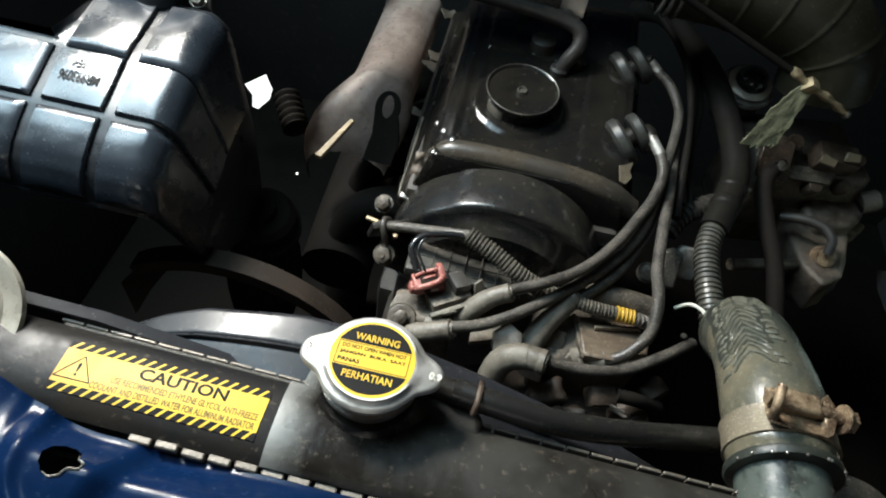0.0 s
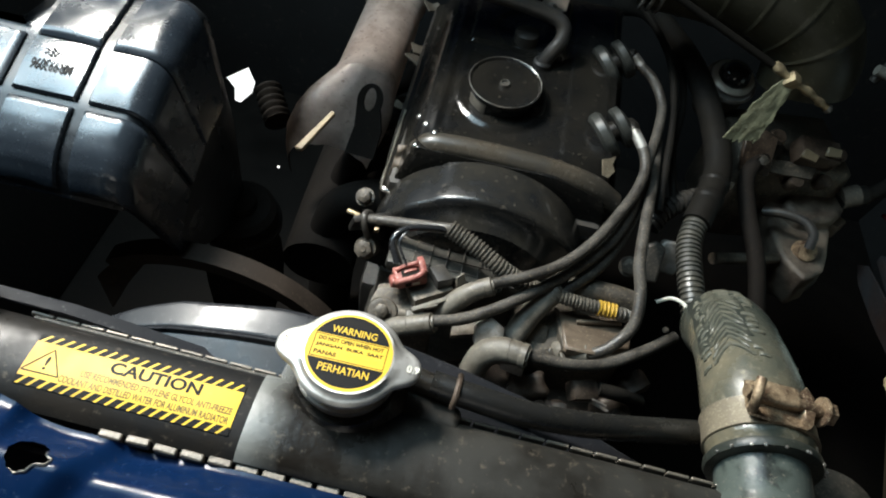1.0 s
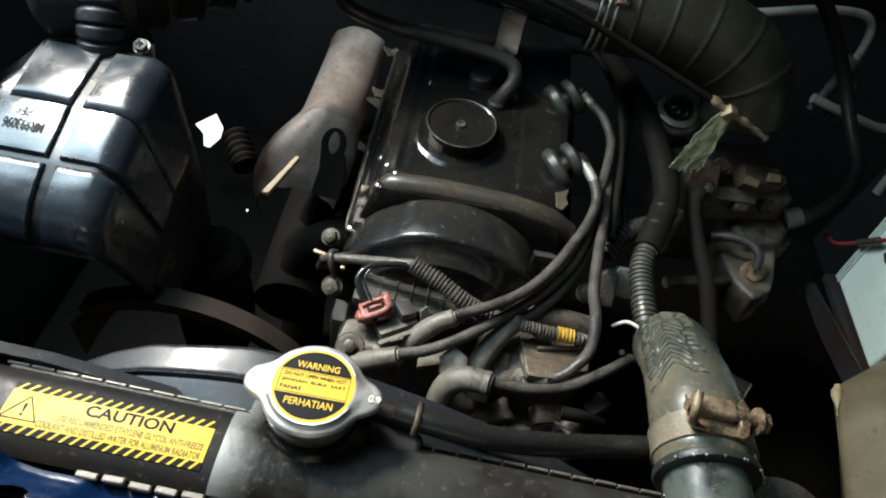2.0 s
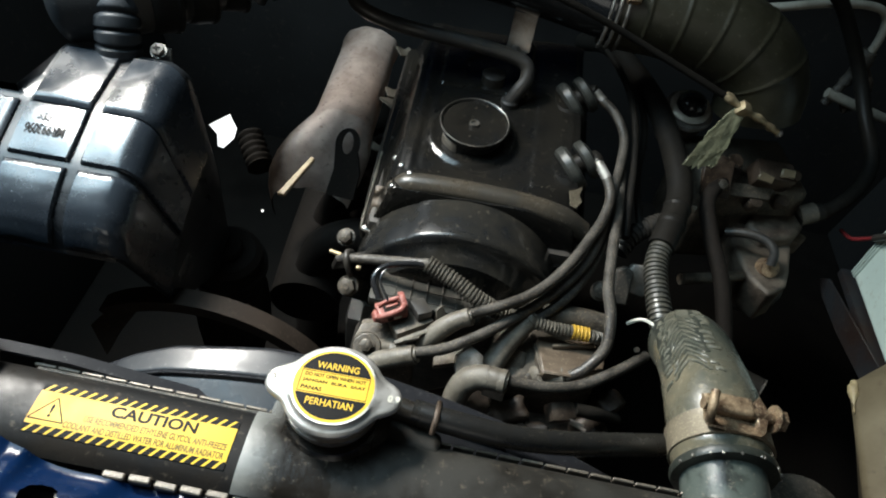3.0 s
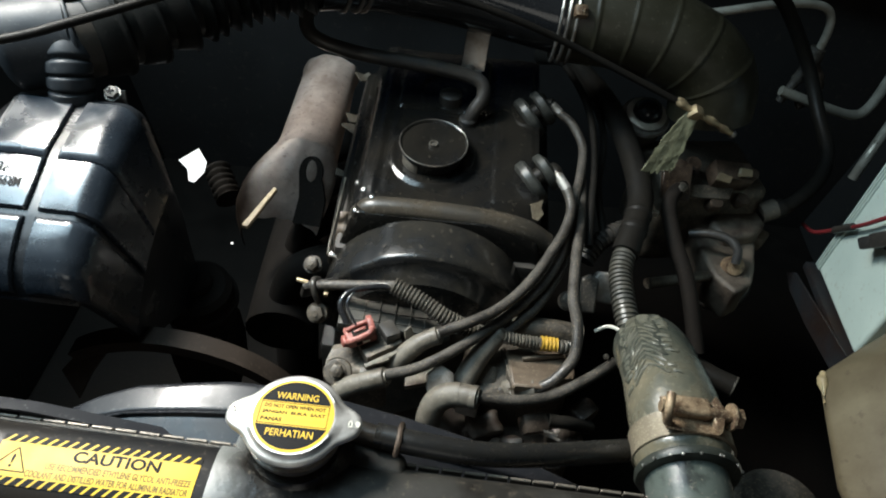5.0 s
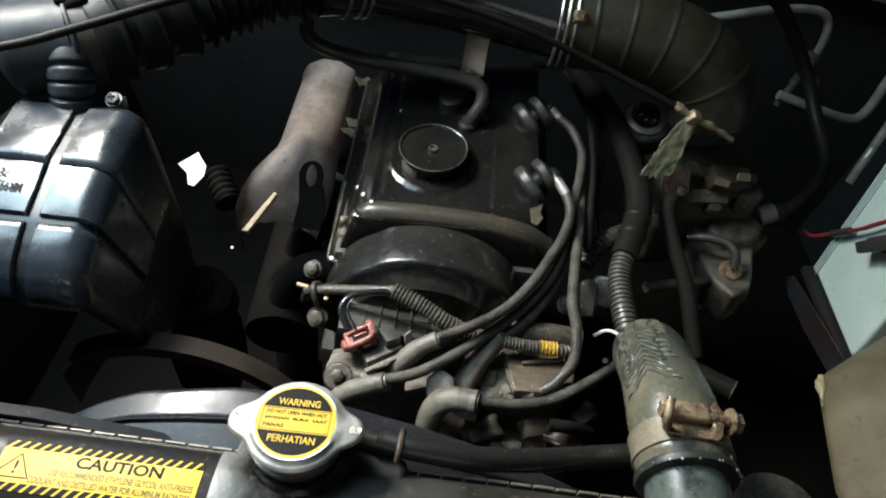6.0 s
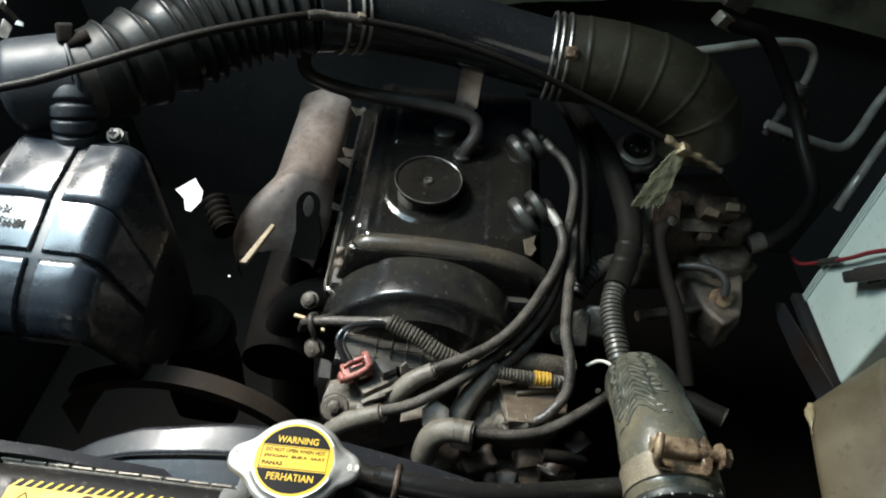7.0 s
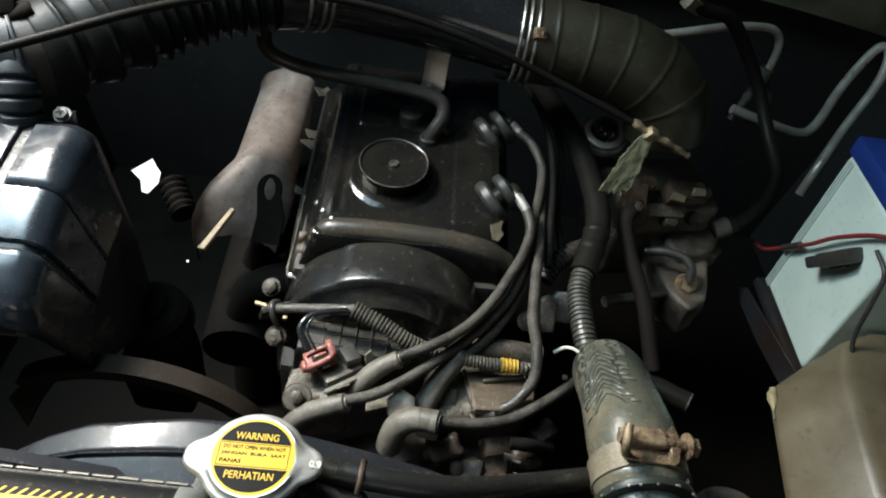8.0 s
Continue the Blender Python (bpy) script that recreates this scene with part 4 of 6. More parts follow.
uu = [res_u(0.526), res_u(0.4678), res_u(0.4623), res_u(0.4199), res_u(0.4144), res_u(0.4144) + 0.058]
for ci, (x0, x1) in enumerate(cols):
    for ri in range(3):
        if ci == 0 and ri == 0:
            continue
        u0, u1 = uu[2 * ri] - 0.0013, uu[2 * ri + 1] + 0.0013

        def pillow(u, x, u0=u0, u1=u1, x0=x0, x1=x1):
            """Slightly swollen and uneven, as blown plastic is."""
            q = res_at(u, x)
            q.z += 0.0016 * math.sin(math.pi * (u - u0) / (u1 - u0)) * math.sin(math.pi * min(1.0, max(0.0, (x - x0) / (min(x1, -0.248) - x0)))) + 0.0007 * noise.noise(q * 42)
            return q
        part("raised_panel", patch(pillow, u0, u1, x0, x1, 22, 30 if ci < 2 else 56, 0.0042, soft=0.0022), RESON, reson)
part("flange", box((0.30, 0.19, 0.005), pose(-0.4035, 0.459, 0.806, -23, 0, 0), 0.002), RESON, reson)
# moulded letters: their shade is painted as flat black lettering
for body, h, w, x, y in (("MR993096", 0.0088, 0.031, -0.3265, 0.4375), (">PE<", 0.0075, 0.014, -0.3285, 0.4485)):
    b = letters(body, h, w, bold=0.01)
    for v in b.verts:
        px, py = x - v.co.x, y - v.co.y
        v.co = Vector((px, py, 0.9076 + (py - 0.466) * 0.354 + 0.0044 + 0.0016 * math.sin(math.pi * (0.4623 - py) / 0.0424) * math.sin(math.pi * (px + 0.3495) / 0.0480) + 0.0009))
    part("mark_shade", b, BLACKMARK, reson, smooth=False)
elbow = thing("resonator_elbow", (-0.33, 0.54, 0.87), "black ribbed rubber elbow on the resonator box", "hose")
part("bellows", tube([(-0.310, 0.527, 0.878), (-0.3105, 0.534, 0.905), (-0.311, 0.543, 0.931), (-0.314, 0.557, 0.948), (-0.320, 0.585, 0.954)],
                     lambda s, l: 0.0186 - 0.0034 * max(0.0, math.cos(2 * math.pi * (s - 0.0455) / 0.0115)) ** 3 * (0.035 < s < 0.0745), 0.0008, 36), CUFF, elbow)
screw = thing("resonator_screw", (-0.279, 0.545, 0.90), "zinc plated screw with a bracket on the resonator", "screw")
hexbolt(screw, along((-0.2795, 0.5455, 0.916), (0.0, -0.45, 0.9)), 0.0058, 0.0055, SCREW, "head")
part("bracket", box((0.016, 0.004, 0.03), pose(-0.280, 0.549, 0.900, -20, 0, 10), 0.001), SCREW, screw)
# black bars stand for the shaded cross recess
for turn in (20, 110):
    part("cross_slot", box((0.0062, 0.0013, 0.0010), along((-0.2795, 0.5428, 0.9214), (0.0, -0.45, 0.9)) @ pose(0, 0, 0.0004, 0, 0, turn), 0), BLACKMARK, screw)

# ---- intake duct across the back ----
duct = thing("intake_duct", (0, 0.70, 0.80), "large black rubber air intake duct with bellows and ribs", "duct")
part("left_cuff", tube([(-0.3745, 0.5585, 0.944), (-0.352, 0.5685, 0.945), (-0.320, 0.5830, 0.946)], lambda s, l: 0.0408 - 0.017 * max(0.0, 1 - s / 0.014) ** 2.2, 0.0015, 40), CUFF, duct, "dull grey plastic cuff")
part("cuff_seam", lathe([(0.040, -0.0018), (0.0420, -0.0013), (0.0424, 0.0), (0.0420, 0.0013), (0.040, 0.0018), (0.040, -0.0018)], along((-0.3213, 0.5824, 0.946), (0.85, 0.527, 0.0)), 48), CUFF, duct)
part("cuff_neck", tube([(-0.321, 0.5826, 0.946), (-0.303, 0.597, 0.947)], 0.0385, 0.004, 40), BLACKRUB, duct)
BEL = [(-0.312, 0.589, 0.9465), (-0.297, 0.6035, 0.947), (-0.277, 0.628, 0.9485), (-0.256, 0.652, 0.953), (-0.230, 0.676, 0.958), (-0.196, 0.698, 0.963), (-0.135, 0.721, 0.968)]


def bellows_r(s, l):
    """Three wide stepped collars, each rising to a thin rim and falling off behind it, then close small folds."""
    r = 0.0385
    for k, (crest, top) in enumerate([(0.021, 0.0452), (0.052, 0.0478), (0.084, 0.0500)] + [(0.1035 + 0.0145 * j, 0.0492 - 0.0004 * j) for j in range(12)]):
        run, d = (0.021, s - crest) if k < 3 else (0.0085, s - crest)
        if d <= 0:
            face = max(0.0, 1 + d / run)
            r = max(r, 0.0385 + (top - 0.0015 - 0.0385) * face ** 0.6 * (1 if k < 3 else 0.9) + 0.0015 * math.exp(-((d + 0.0012) / 0.0013) ** 2))
        else:
            r = max(r, 0.0385 + (top - 0.0385) * math.exp(-(d / 0.0022) ** 2))
    return r


part("bellows", tube(BEL, bellows_r, 0.0007, 48), BELLOWS, duct)
part("middle_pipe", tube([(-0.135, 0.714, 0.968), (-0.09, 0.738, 0.962), (-0.04, 0.754, 0.952), (0.02, 0.765, 0.940), (0.075, 0.766, 0.930), (0.135, 0.760, 0.923)], lambda s, l: 0.0390, 0.004, 40), GLOSS, duct)
ELB = [(0.125, 0.762, 0.924), (0.18, 0.758, 0.925), (0.235, 0.752, 0.919), (0.277, 0.745, 0.902), (0.300, 0.738, 0.876), (0.306, 0.733, 0.845)]


def elbow_r(s, l):
    return 0.0468 + sum(0.0011 * math.exp(-((s - q) / 0.0020) ** 2) for q in (0.032, 0.068, 0.105, 0.143, 0.178))


part("right_elbow", tube(ELB, elbow_r, 0.0012, 48), ELBOW, duct)
for p, d, r in (((0.118, 0.7618, 0.9245), (1, -0.06, -0.02), 0.0482), ((0.1255, 0.7615, 0.924), (1, -0.06, -0.02), 0.0484), ((0.134, 0.761, 0.924), (1, -0.06, -0.02), 0.0488), ((-0.112, 0.727, 0.965), (0.85, 0.45, -0.12), 0.0412), ((-0.098, 0.734, 0.963), (0.87, 0.42, -0.14), 0.0412), ((-0.091, 0.7375, 0.962), (0.87, 0.42, -0.14), 0.0412)):
    part("clamp_band", lathe([(r - 0.003, -0.0016), (r, -0.0016), (r + 0.0007, 0), (r, 0.0016), (r - 0.003, 0.0016), (r - 0.003, -0.0016)], along(p, d), 48), STEEL, duct)
part("clamp_buckle", rough_cast(box((0.013, 0.012, 0.012), pose(0.134, 0.722, 0.952, -50, 0, 5), 0.003), 0.0012, 150), RUST, duct)
for q in ((0.138, 0.716, 0.956), (0.143, 0.726, 0.951)):
    part("buckle_tail", tube([(0.132, 0.722, 0.953), q], 0.0028, 0.002, 8, wobble=0.5), RUST, duct)
part("clamp_buckle", box((0.014, 0.014, 0.017), pose(-0.3190, 0.583, 0.9905, -30, 10, 30), 0.003, 3), SOOT, duct)
part("clamp_bolt", lathe([(0.0075, -0.012), (0.0075, 0.006), (0.006, 0.008), (0, 0.008)], along((-0.3085, 0.585, 0.985), (0.75, 0.5, 0.25)), 20), SOOT, duct)

clip = thing("fender_bracket", (-0.395, 0.63, 0.94), "small bent zinc bracket with a bolt beside the duct cuff", "bracket")
hexbolt(clip, along((-0.394, 0.620, 0.992), (0.2, -0.6, 0.7)), 0.0045, 0.005, STEEL, "bolt", shank=0.05)
part("plate", prism([(-0.005, -0.008), (0.004, -0.009), (0.006, 0.004), (-0.003, 0.009)], -0.001, 0.001, 0.0004, 1, pose(-0.400, 0.622, 0.965, 50, 20, 10)), STEEL, clip)
part("tab", prism([(-0.004, -0.002), (0.005, -0.002), (0.004, 0.002), (-0.003, 0.003)], -0.001, 0.001, 0.0004, 1, pose(-0.384, 0.622, 0.972, 40, 0, -10)), STEEL, clip)

cable = thing("throttle_cable", (0.0, 0.66, 0.93), "thin black cable lying over the intake duct", "cable")
CABLE = [(-0.45, 0.455, 0.978), (-0.333, 0.500, 0.986), (-0.281, 0.530, 0.993), (-0.213, 0.584, 1.000), (-0.155, 0.630, 0.999), (-0.112, 0.662, 0.993), (-0.04, 0.684, 0.978), (0.01, 0.692, 0.966), (0.08, 0.697, 0.945), (0.149, 0.70, 0.918), (0.249, 0.690, 0.882), (0.268, 0.687, 0.874)]
part("sheath", tube(CABLE, 0.0037, 0.004, 12), DARKRUB, cable)
part("sleeve", tube([(-0.126, 0.653, 0.9955), (-0.112, 0.662, 0.9935), (-0.080, 0.674, 0.987)], 0.0047, 0.003, 12, wobble=0.3), RUBBER, cable, "dusty tan cable sleeve")
part("cable_clip", box((0.008, 0.008, 0.012), pose(-0.080, 0.674, 0.987, 0, 20, 20), 0.002), CLAMP, cable)

# ---- engine ----
engine = thing("engine_block", (0.02, 0.65, 0.30), "grimy cast engine block under the valve cover", "engine")
part("head", box((0.21, 0.30, 0.14), Matrix.Translation((0.015, 0.68, 0.70)), 0.008), DIRTY, engine)
part("block", box((0.24, 0.36, 0.34), Matrix.Translation((0.015, 0.68, 0.47)), 0.012), DIRTY, engine)
part("lower_timing_cover", prism([(-0.09, 0.0), (0.11, 0.0), (0.115, 0.10), (0.06, 0.30), (-0.05, 0.31), (-0.088, 0.2)], -0.02, 0.02, 0.006, 2, pose(0.0, 0.472, 0.45, 90, 0, 0)), DUSTY, engine)

cover = thing("valve_cover", (0.015, 0.67, 0.765), "black painted valve cover, dusty with worn edges", "valve cover")


def loft_rect(levels):
    """Rounded rectangles (x0, x1, y0, y1, z, radius) joined from bottom to top."""
    out = bmesh.new()
    rr = []
    for x0, x1, y0, y1, z, r in levels:
        vs = []
        for cx, cy, a0 in ((x1 - r, y1 - r, 0), (x0 + r, y1 - r, 90), (x0 + r, y0 + r, 180), (x1 - r, y0 + r, 270)):
            for k in range(7):
                a = math.radians(a0 + 15 * k)
                vs.append(out.verts.new((cx + r * math.cos(a), cy + r * math.sin(a), z + 0.10 * (cy + r * math.sin(a) - 0.62))))
        rr.append(vs)
    for a, b in zip(rr, rr[1:]):
        for k in range(len(a)):
            out.faces.new((a[k], a[(k + 1) % len(a)], b[(k + 1) % len(a)], b[k]))
    out.faces.new(rr[0][::-1])
    out.faces.new(rr[-1])
    return out


def cover_z(x, y):
    """The moulded top of the valve cover: sloped flanks, a rounded ridge across the front, low ribs, filler mound and pads."""
    top = 0.8165 + 0.10 * (y - 0.62)

    top -= 0.30 * max(0.0, x - 0.062) ** 1.25 * smooth(0.580, 0.560, y) * 2.2
    top += 0.0022 * math.exp(-((x + 0.057) / 0.0040) ** 2) * smooth(0.560, 0.585, y)
    top += 0.0012 * math.exp(-((x + 0.044) / 0.0035) ** 2) * smooth(0.570, 0.60, y) * smooth(0.70, 0.66, y)
    d = math.hypot(x, y - 0.632)
    top += 0.0030 * smooth(0.049, 0.043, d)
    top += 0.0032 * smooth(-0.047, -0.043, x) * smooth(0.057, 0.053, x) * smooth(0.703, 0.707, y) * smooth(0.802, 0.798, y)
    top -= 0.0022 * smooth(0.036, 0.031, math.hypot(x - 0.012, y - 0.735)) * smooth(0.803, 0.79, y)
    top += 0.0014 * smooth(0.064, 0.068, x) * smooth(0.110, 0.106, x) * smooth(0.573, 0.578, y)
    top += 0.0006 * noise.noise(Vector((x * 40, y * 40, 0.3))) + 0.0002 * noise.noise(Vector((x * 160, y * 160, 2.3)))
    low = 0.764 + 0.10 * (y - 0.62)
    wall = min(smooth(-0.0925, -0.0655, x), smooth(0.1265, 0.1130, x), smooth(0.5325, 0.5450, y), smooth(0.8250, 0.8120, y))
    return low + (top - low) * wall


part("cover", patch(lambda x, y: Vector((x, y, cover_z(x, y))), -0.0925, 0.1265, 0.5325, 0.825, 120, 150, 0.0005), COVER, cover)
part("flange", loft_rect([(-0.098, 0.134, 0.528, 0.83, 0.752, 0.01), (-0.098, 0.134, 0.528, 0.83, 0.763, 0.01), (-0.096, 0.132, 0.53, 0.828, 0.765, 0.01)]), COVER, cover)
part("front_ridge", tube([(-0.066, 0.556, 0.792), (-0.058, 0.5555, 0.8030), (-0.045, 0.5555, 0.8065), (0.0, 0.5565, 0.8070), (0.06, 0.5565, 0.8045), (0.10, 0.556, 0.797), (0.125, 0.556, 0.782)], 0.0118, 0.004, 20), RIDGE, cover, "dusty rounded front ridge")
for x, y in ((-0.0835, 0.548), (-0.0835, 0.66), (-0.0835, 0.775), (0.123, 0.66)):
    hexbolt(cover, Matrix.Translation((x, y, 0.763 + 0.1 * (y - 0.62))), 0.0055, 0.008, DARKSTEEL, "cover_bolt")


def foil_at(u, v):
    p = Vector((-0.0915, 0.547, 0.760)).lerp(Vector((-0.088, 0.569, 0.781)), v).lerp(Vector((-0.077, 0.544, 0.760)).lerp(Vector((-0.074, 0.569, 0.782)), v), u)
    return p + Vector((0.3, -0.6, 0.6)) * 0.006 * noise.noise(Vector((u * 2.1, v * 3.3, 0.7))) + Vector((0, 0, 0.002))


part("peeled_gasket", patch(foil_at, 0, 1, 0, 1, 12, 16, 0.0006), FLAP, cover, "crumpled peeling gasket at the corner")
part("gasket_edge", tube([(-0.092, 0.532, 0.752), (-0.097, 0.60, 0.757), (-0.097, 0.82, 0.778)], 0.003, 0.01, 8), DARKSTEEL, cover)
part("worn_edge", tube([(-0.070, 0.5285, 0.7555), (-0.090, 0.530, 0.7560), (-0.0955, 0.536, 0.757), (-0.0955, 0.585, 0.762), (-0.0955, 0.64, 0.7675)], 0.0012, 0.004, 8, wobble=0.9), GREYRUB, cover, "dull metal where paint has worn off")
# glints of the glossy paint, added as small bright steel domes
for x, y in ((-0.0745, 0.596), (-0.0655, 0.5735), (-0.0700, 0.5490)):
    part("glint_spot", lathe([(0.0036, -0.001), (0.0034, 0.0004), (0.0024, 0.0012), (0.0010, 0.0016), (0, 0.0017)], along((x, y, cover_z(x, y) + 0.0003), (-0.5, -0.25, 0.85)), 18), BRIGHT, cover)
part("glint_spot", lathe([(0.0036, -0.001), (0.0034, 0.0004), (0.0024, 0.0012), (0.0010, 0.0016), (0, 0.0017)], along((-0.055, 0.5600, 0.8165), (-0.4, -0.1, 0.9)), 18), BRIGHT, cover)

oil = thing("oil_filler_cap", (0.0, 0.632, 0.815), "black plastic oil filler cap with a shiny rim", "oil cap")
om = Matrix.Translation((0.0, 0.632, 0.820)) @ pose(0, 0, 0, 5, 0, 0)
part("collar", lathe([(0.0405, -0.008), (0.0400, -0.0035), (0.0385, -0.0022), (0.0365, -0.0026), (0.031, -0.001), (0.031, 0.006), (0.028, 0.008)], om, 48), TIMING, oil)
part("lid", lathe([(0.024, 0.010), (0.0335, 0.0112), (0.0356, 0.0130), (0.0360, 0.0165), (0.0352, 0.0182), (0.0342, 0.0178), (0.0330, 0.0158), (0.006, 0.0148), (0.0035, 0.0135), (0, 0.0135)], om, 64), COVER, oil)
bm = bmesh.new()
rows = []
for r, lobe, z in ((0.0275, 0.0, -0.003), (0.0275, 0.0045, -0.002), (0.0278, 0.0056, 0.002), (0.0280, 0.0058, 0.0105), (0.0270, 0.005, 0.0125)):
    rows.append([bm.verts.new(om @ Vector(((r + lobe * max(0.0, math.cos(3 * a - 0.35)) ** 0.4) * math.cos(a), (r + lobe * max(0.0, math.cos(3 * a - 0.35)) ** 0.4) * math.sin(a), z))) for a in (2 * math.pi * k / 96 for k in range(96))])
for a, b in zip(rows, rows[1:]):
    for k in range(96):
        bm.faces.new((a[k], a[(k + 1) % 96], b[(k + 1) % 96], b[k]))
bm.faces.new(rows[0][::-1])
bm.faces.new(rows[-1])
part("grip", bm, TIMING, oil)


def tab_at(a, z):
    return om @ Vector((0.0335 * math.cos(a), 0.0335 * math.sin(a), z))


# lit lobe of the grip: its light is painted as paler grey
part("finger_tab", patch(tab_at, math.radians(208), math.radians(246), -0.004, 0.0108, 8, 4, 0.0016, lift=0.0003, soft=0.0008), GREYRUB, oil, "grey finger grip, painted pale as if lit")
# thin steel-coloured ring round the lid's edge
part("bright_rim", lathe([(0.0350, 0.0181), (0.0355, 0.0186), (0.0361, 0.0178), (0.0356, 0.0174), (0.0350, 0.0181)], om, 64), STEEL, oil, "thin shiny rim")
part("centre_mark", lathe([(0.0052, 0.0130), (0.0052, 0.0160), (0.0044, 0.0170), (0.0036, 0.0168), (0.0030, 0.0150), (0, 0.0150)], om, 20), RUBBER, oil)

timing = thing("timing_cover", (0.008, 0.51, 0.70), "glossy black half-round timing belt cover, dusty in front", "timing cover")
bm = bmesh.new()
TC = (0.008, 0.716)
secs = []
for y, r in ((0.535, 0.098), (0.534, 0.1005), (0.525, 0.102), (0.500, 0.1035), (0.4880, 0.1036), (0.4855, 0.1031), (0.4838, 0.1019), (0.4828, 0.1000), (0.4818, 0.0955), (0.480, 0.089), (0.470, 0.080), (0.466, 0.05), (0.466, 0.02)):
    sec = []
    for k in range(49):
        a = math.radians(-8 + 196 * k / 48)
        sec.append(bm.verts.new((TC[0] + r * 1.03 * math.cos(a), y, TC[1] + r * math.sin(a) * (1.0 if a < 2 else 0.97))))
    secs.append(sec)
for a, b in zip(secs, secs[1:]):
    for k in range(48):
        bm.faces.new((a[k], a[k + 1], b[k + 1], b[k]))
    bm.faces.new((a[48], a[0], b[0], b[48]))
bm.faces.new(secs[0])
bm.faces.new(secs[-1][::-1])
part("half_round", bm, TIMING, timing)
part("lower_plate", box((0.105, 0.040, 0.012), pose(-0.016, 0.455, 0.7605, -6, 2, 0), 0.004, 2), PLATE, timing)
for k in range(7):
    part("plate_rib", box((0.0011, 0.036, 0.0016), pose(-0.060 + 0.0145 * k, 0.455, 0.7672 + 0.0005 * k, -6, 2, 0), 0.0004, 1), RUBBER, timing)
for k in range(3):
    part("plate_rib", box((0.098, 0.0012, 0.0016), pose(-0.016, 0.443 + 0.0125 * k, 0.7662 - 0.0013 * k + 0.0018, -6, 2, 0), 0.0004, 1), RUBBER, timing)
part("skirt", prism([(-0.088, 0), (0.10, 0), (0.10, 0.06), (-0.082, 0.06)], -0.012, 0.012, 0.005, 2, pose(0.004, 0.478, 0.655, 90, 0, 0)), DUSTY, timing)

# ---- ignition leads ----
LEADS = "ignition leads"


def lead(points, r=0.0050, mat=RUBBER, label="dusty black rubber ignition lead"):
    return solo("ignition_lead", tube(points, r, 0.004, 14), mat, label, "cable", LEADS)


lead([(0.131, 0.609, 0.828), (0.141, 0.592, 0.824), (0.145, 0.572, 0.818), (0.138, 0.545, 0.813), (0.127, 0.522, 0.809), (0.107, 0.486, 0.803), (0.084, 0.457, 0.799), (0.059, 0.437, 0.797), (0.025, 0.4195, 0.793)])
lead([(0.126, 0.729, 0.832), (0.138, 0.720, 0.829), (0.153, 0.708, 0.824), (0.164, 0.682, 0.816), (0.162, 0.648, 0.811), (0.153, 0.600, 0.805), (0.142, 0.546, 0.803), (0.128, 0.506, 0.794), (0.103, 0.470, 0.789), (0.072, 0.439, 0.784), (0.037, 0.408, 0.782), (0.008, 0.390, 0.778), (-0.016, 0.382, 0.776)])
lead([(0.155, 0.62, 0.80), (0.150, 0.56, 0.795), (0.137, 0.515, 0.786), (0.116, 0.474, 0.780), (0.095, 0.450, 0.776), (0.080, 0.438, 0.772)])
lead([(0.165, 0.64, 0.800), (0.158, 0.575, 0.803), (0.150, 0.52, 0.806), (0.145, 0.480, 0.806), (0.144, 0.463, 0.805), (0.148, 0.447, 0.797), (0.149, 0.430, 0.788), (0.147, 0.418, 0.779), (0.138, 0.407, 0.772), (0.127, 0.399, 0.764), (0.113, 0.396, 0.757), (0.101, 0.398, 0.752)], 0.0052)
lead([(0.060, 0.370, 0.776), (0.097, 0.374, 0.771), (0.128, 0.385, 0.766), (0.159, 0.404, 0.768), (0.191, 0.433, 0.76)])


def boot(points, r0, r1, mat=GREYRUB):
    th = thing("spark_plug_boot", points[-1], "dusty grey rubber ignition lead boot", "boot", "lead boots")
    part("sleeve", tube(points, lambda s, l: r0 + (r1 - r0) * min(1, s / (0.5 * l)) if s > 0.003 else r0 * 0.85, 0.0025, 22), mat, th)
    a, b = Vector(points[0]), Vector(points[1])
    part("collar", lathe([(r0 * 0.9, -0.001), (r0 * 1.1, 0.0), (r0 * 1.1, 0.005), (r0 * 0.95, 0.006)], along(a.lerp(b, 0.12), b - a), 20), mat, th)
    c, d = Vector(points[1]), Vector(points[2])
    part("mould_seam", lathe([(r0 * 1.04, -0.0006), (r0 * 1.13, 0.0), (r0 * 1.04, 0.0006), (r0 * 1.04, -0.0006)], along(c, d - a), 24), mat, th)
    return th


boot([(0.027, 0.4200, 0.791), (0.012, 0.416, 0.783), (-0.003, 0.408, 0.771), (-0.013, 0.401, 0.757)], 0.0074, 0.0088)
boot([(-0.014, 0.3815, 0.775), (-0.034, 0.380, 0.765), (-0.051, 0.378, 0.755), (-0.064, 0.373, 0.741)], 0.0078, 0.0088)
boot([(0.065, 0.369, 0.776), (0.050, 0.3725, 0.773), (0.038, 0.3735, 0.768), (0.029, 0.371, 0.759), (0.025, 0.366, 0.747), (0.024, 0.364, 0.737)], 0.0094, 0.0112)
boot([(0.084, 0.444, 0.776), (0.066, 0.423, 0.766), (0.053, 0.400, 0.754), (0.047, 0.385, 0.735)], 0.0088, 0.0102)

boot([(0.117, 0.3968, 0.7590), (0.107, 0.3965, 0.7548), (0.097, 0.400, 0.7490), (0.088, 0.406, 0.738)], 0.0072, 0.0084)

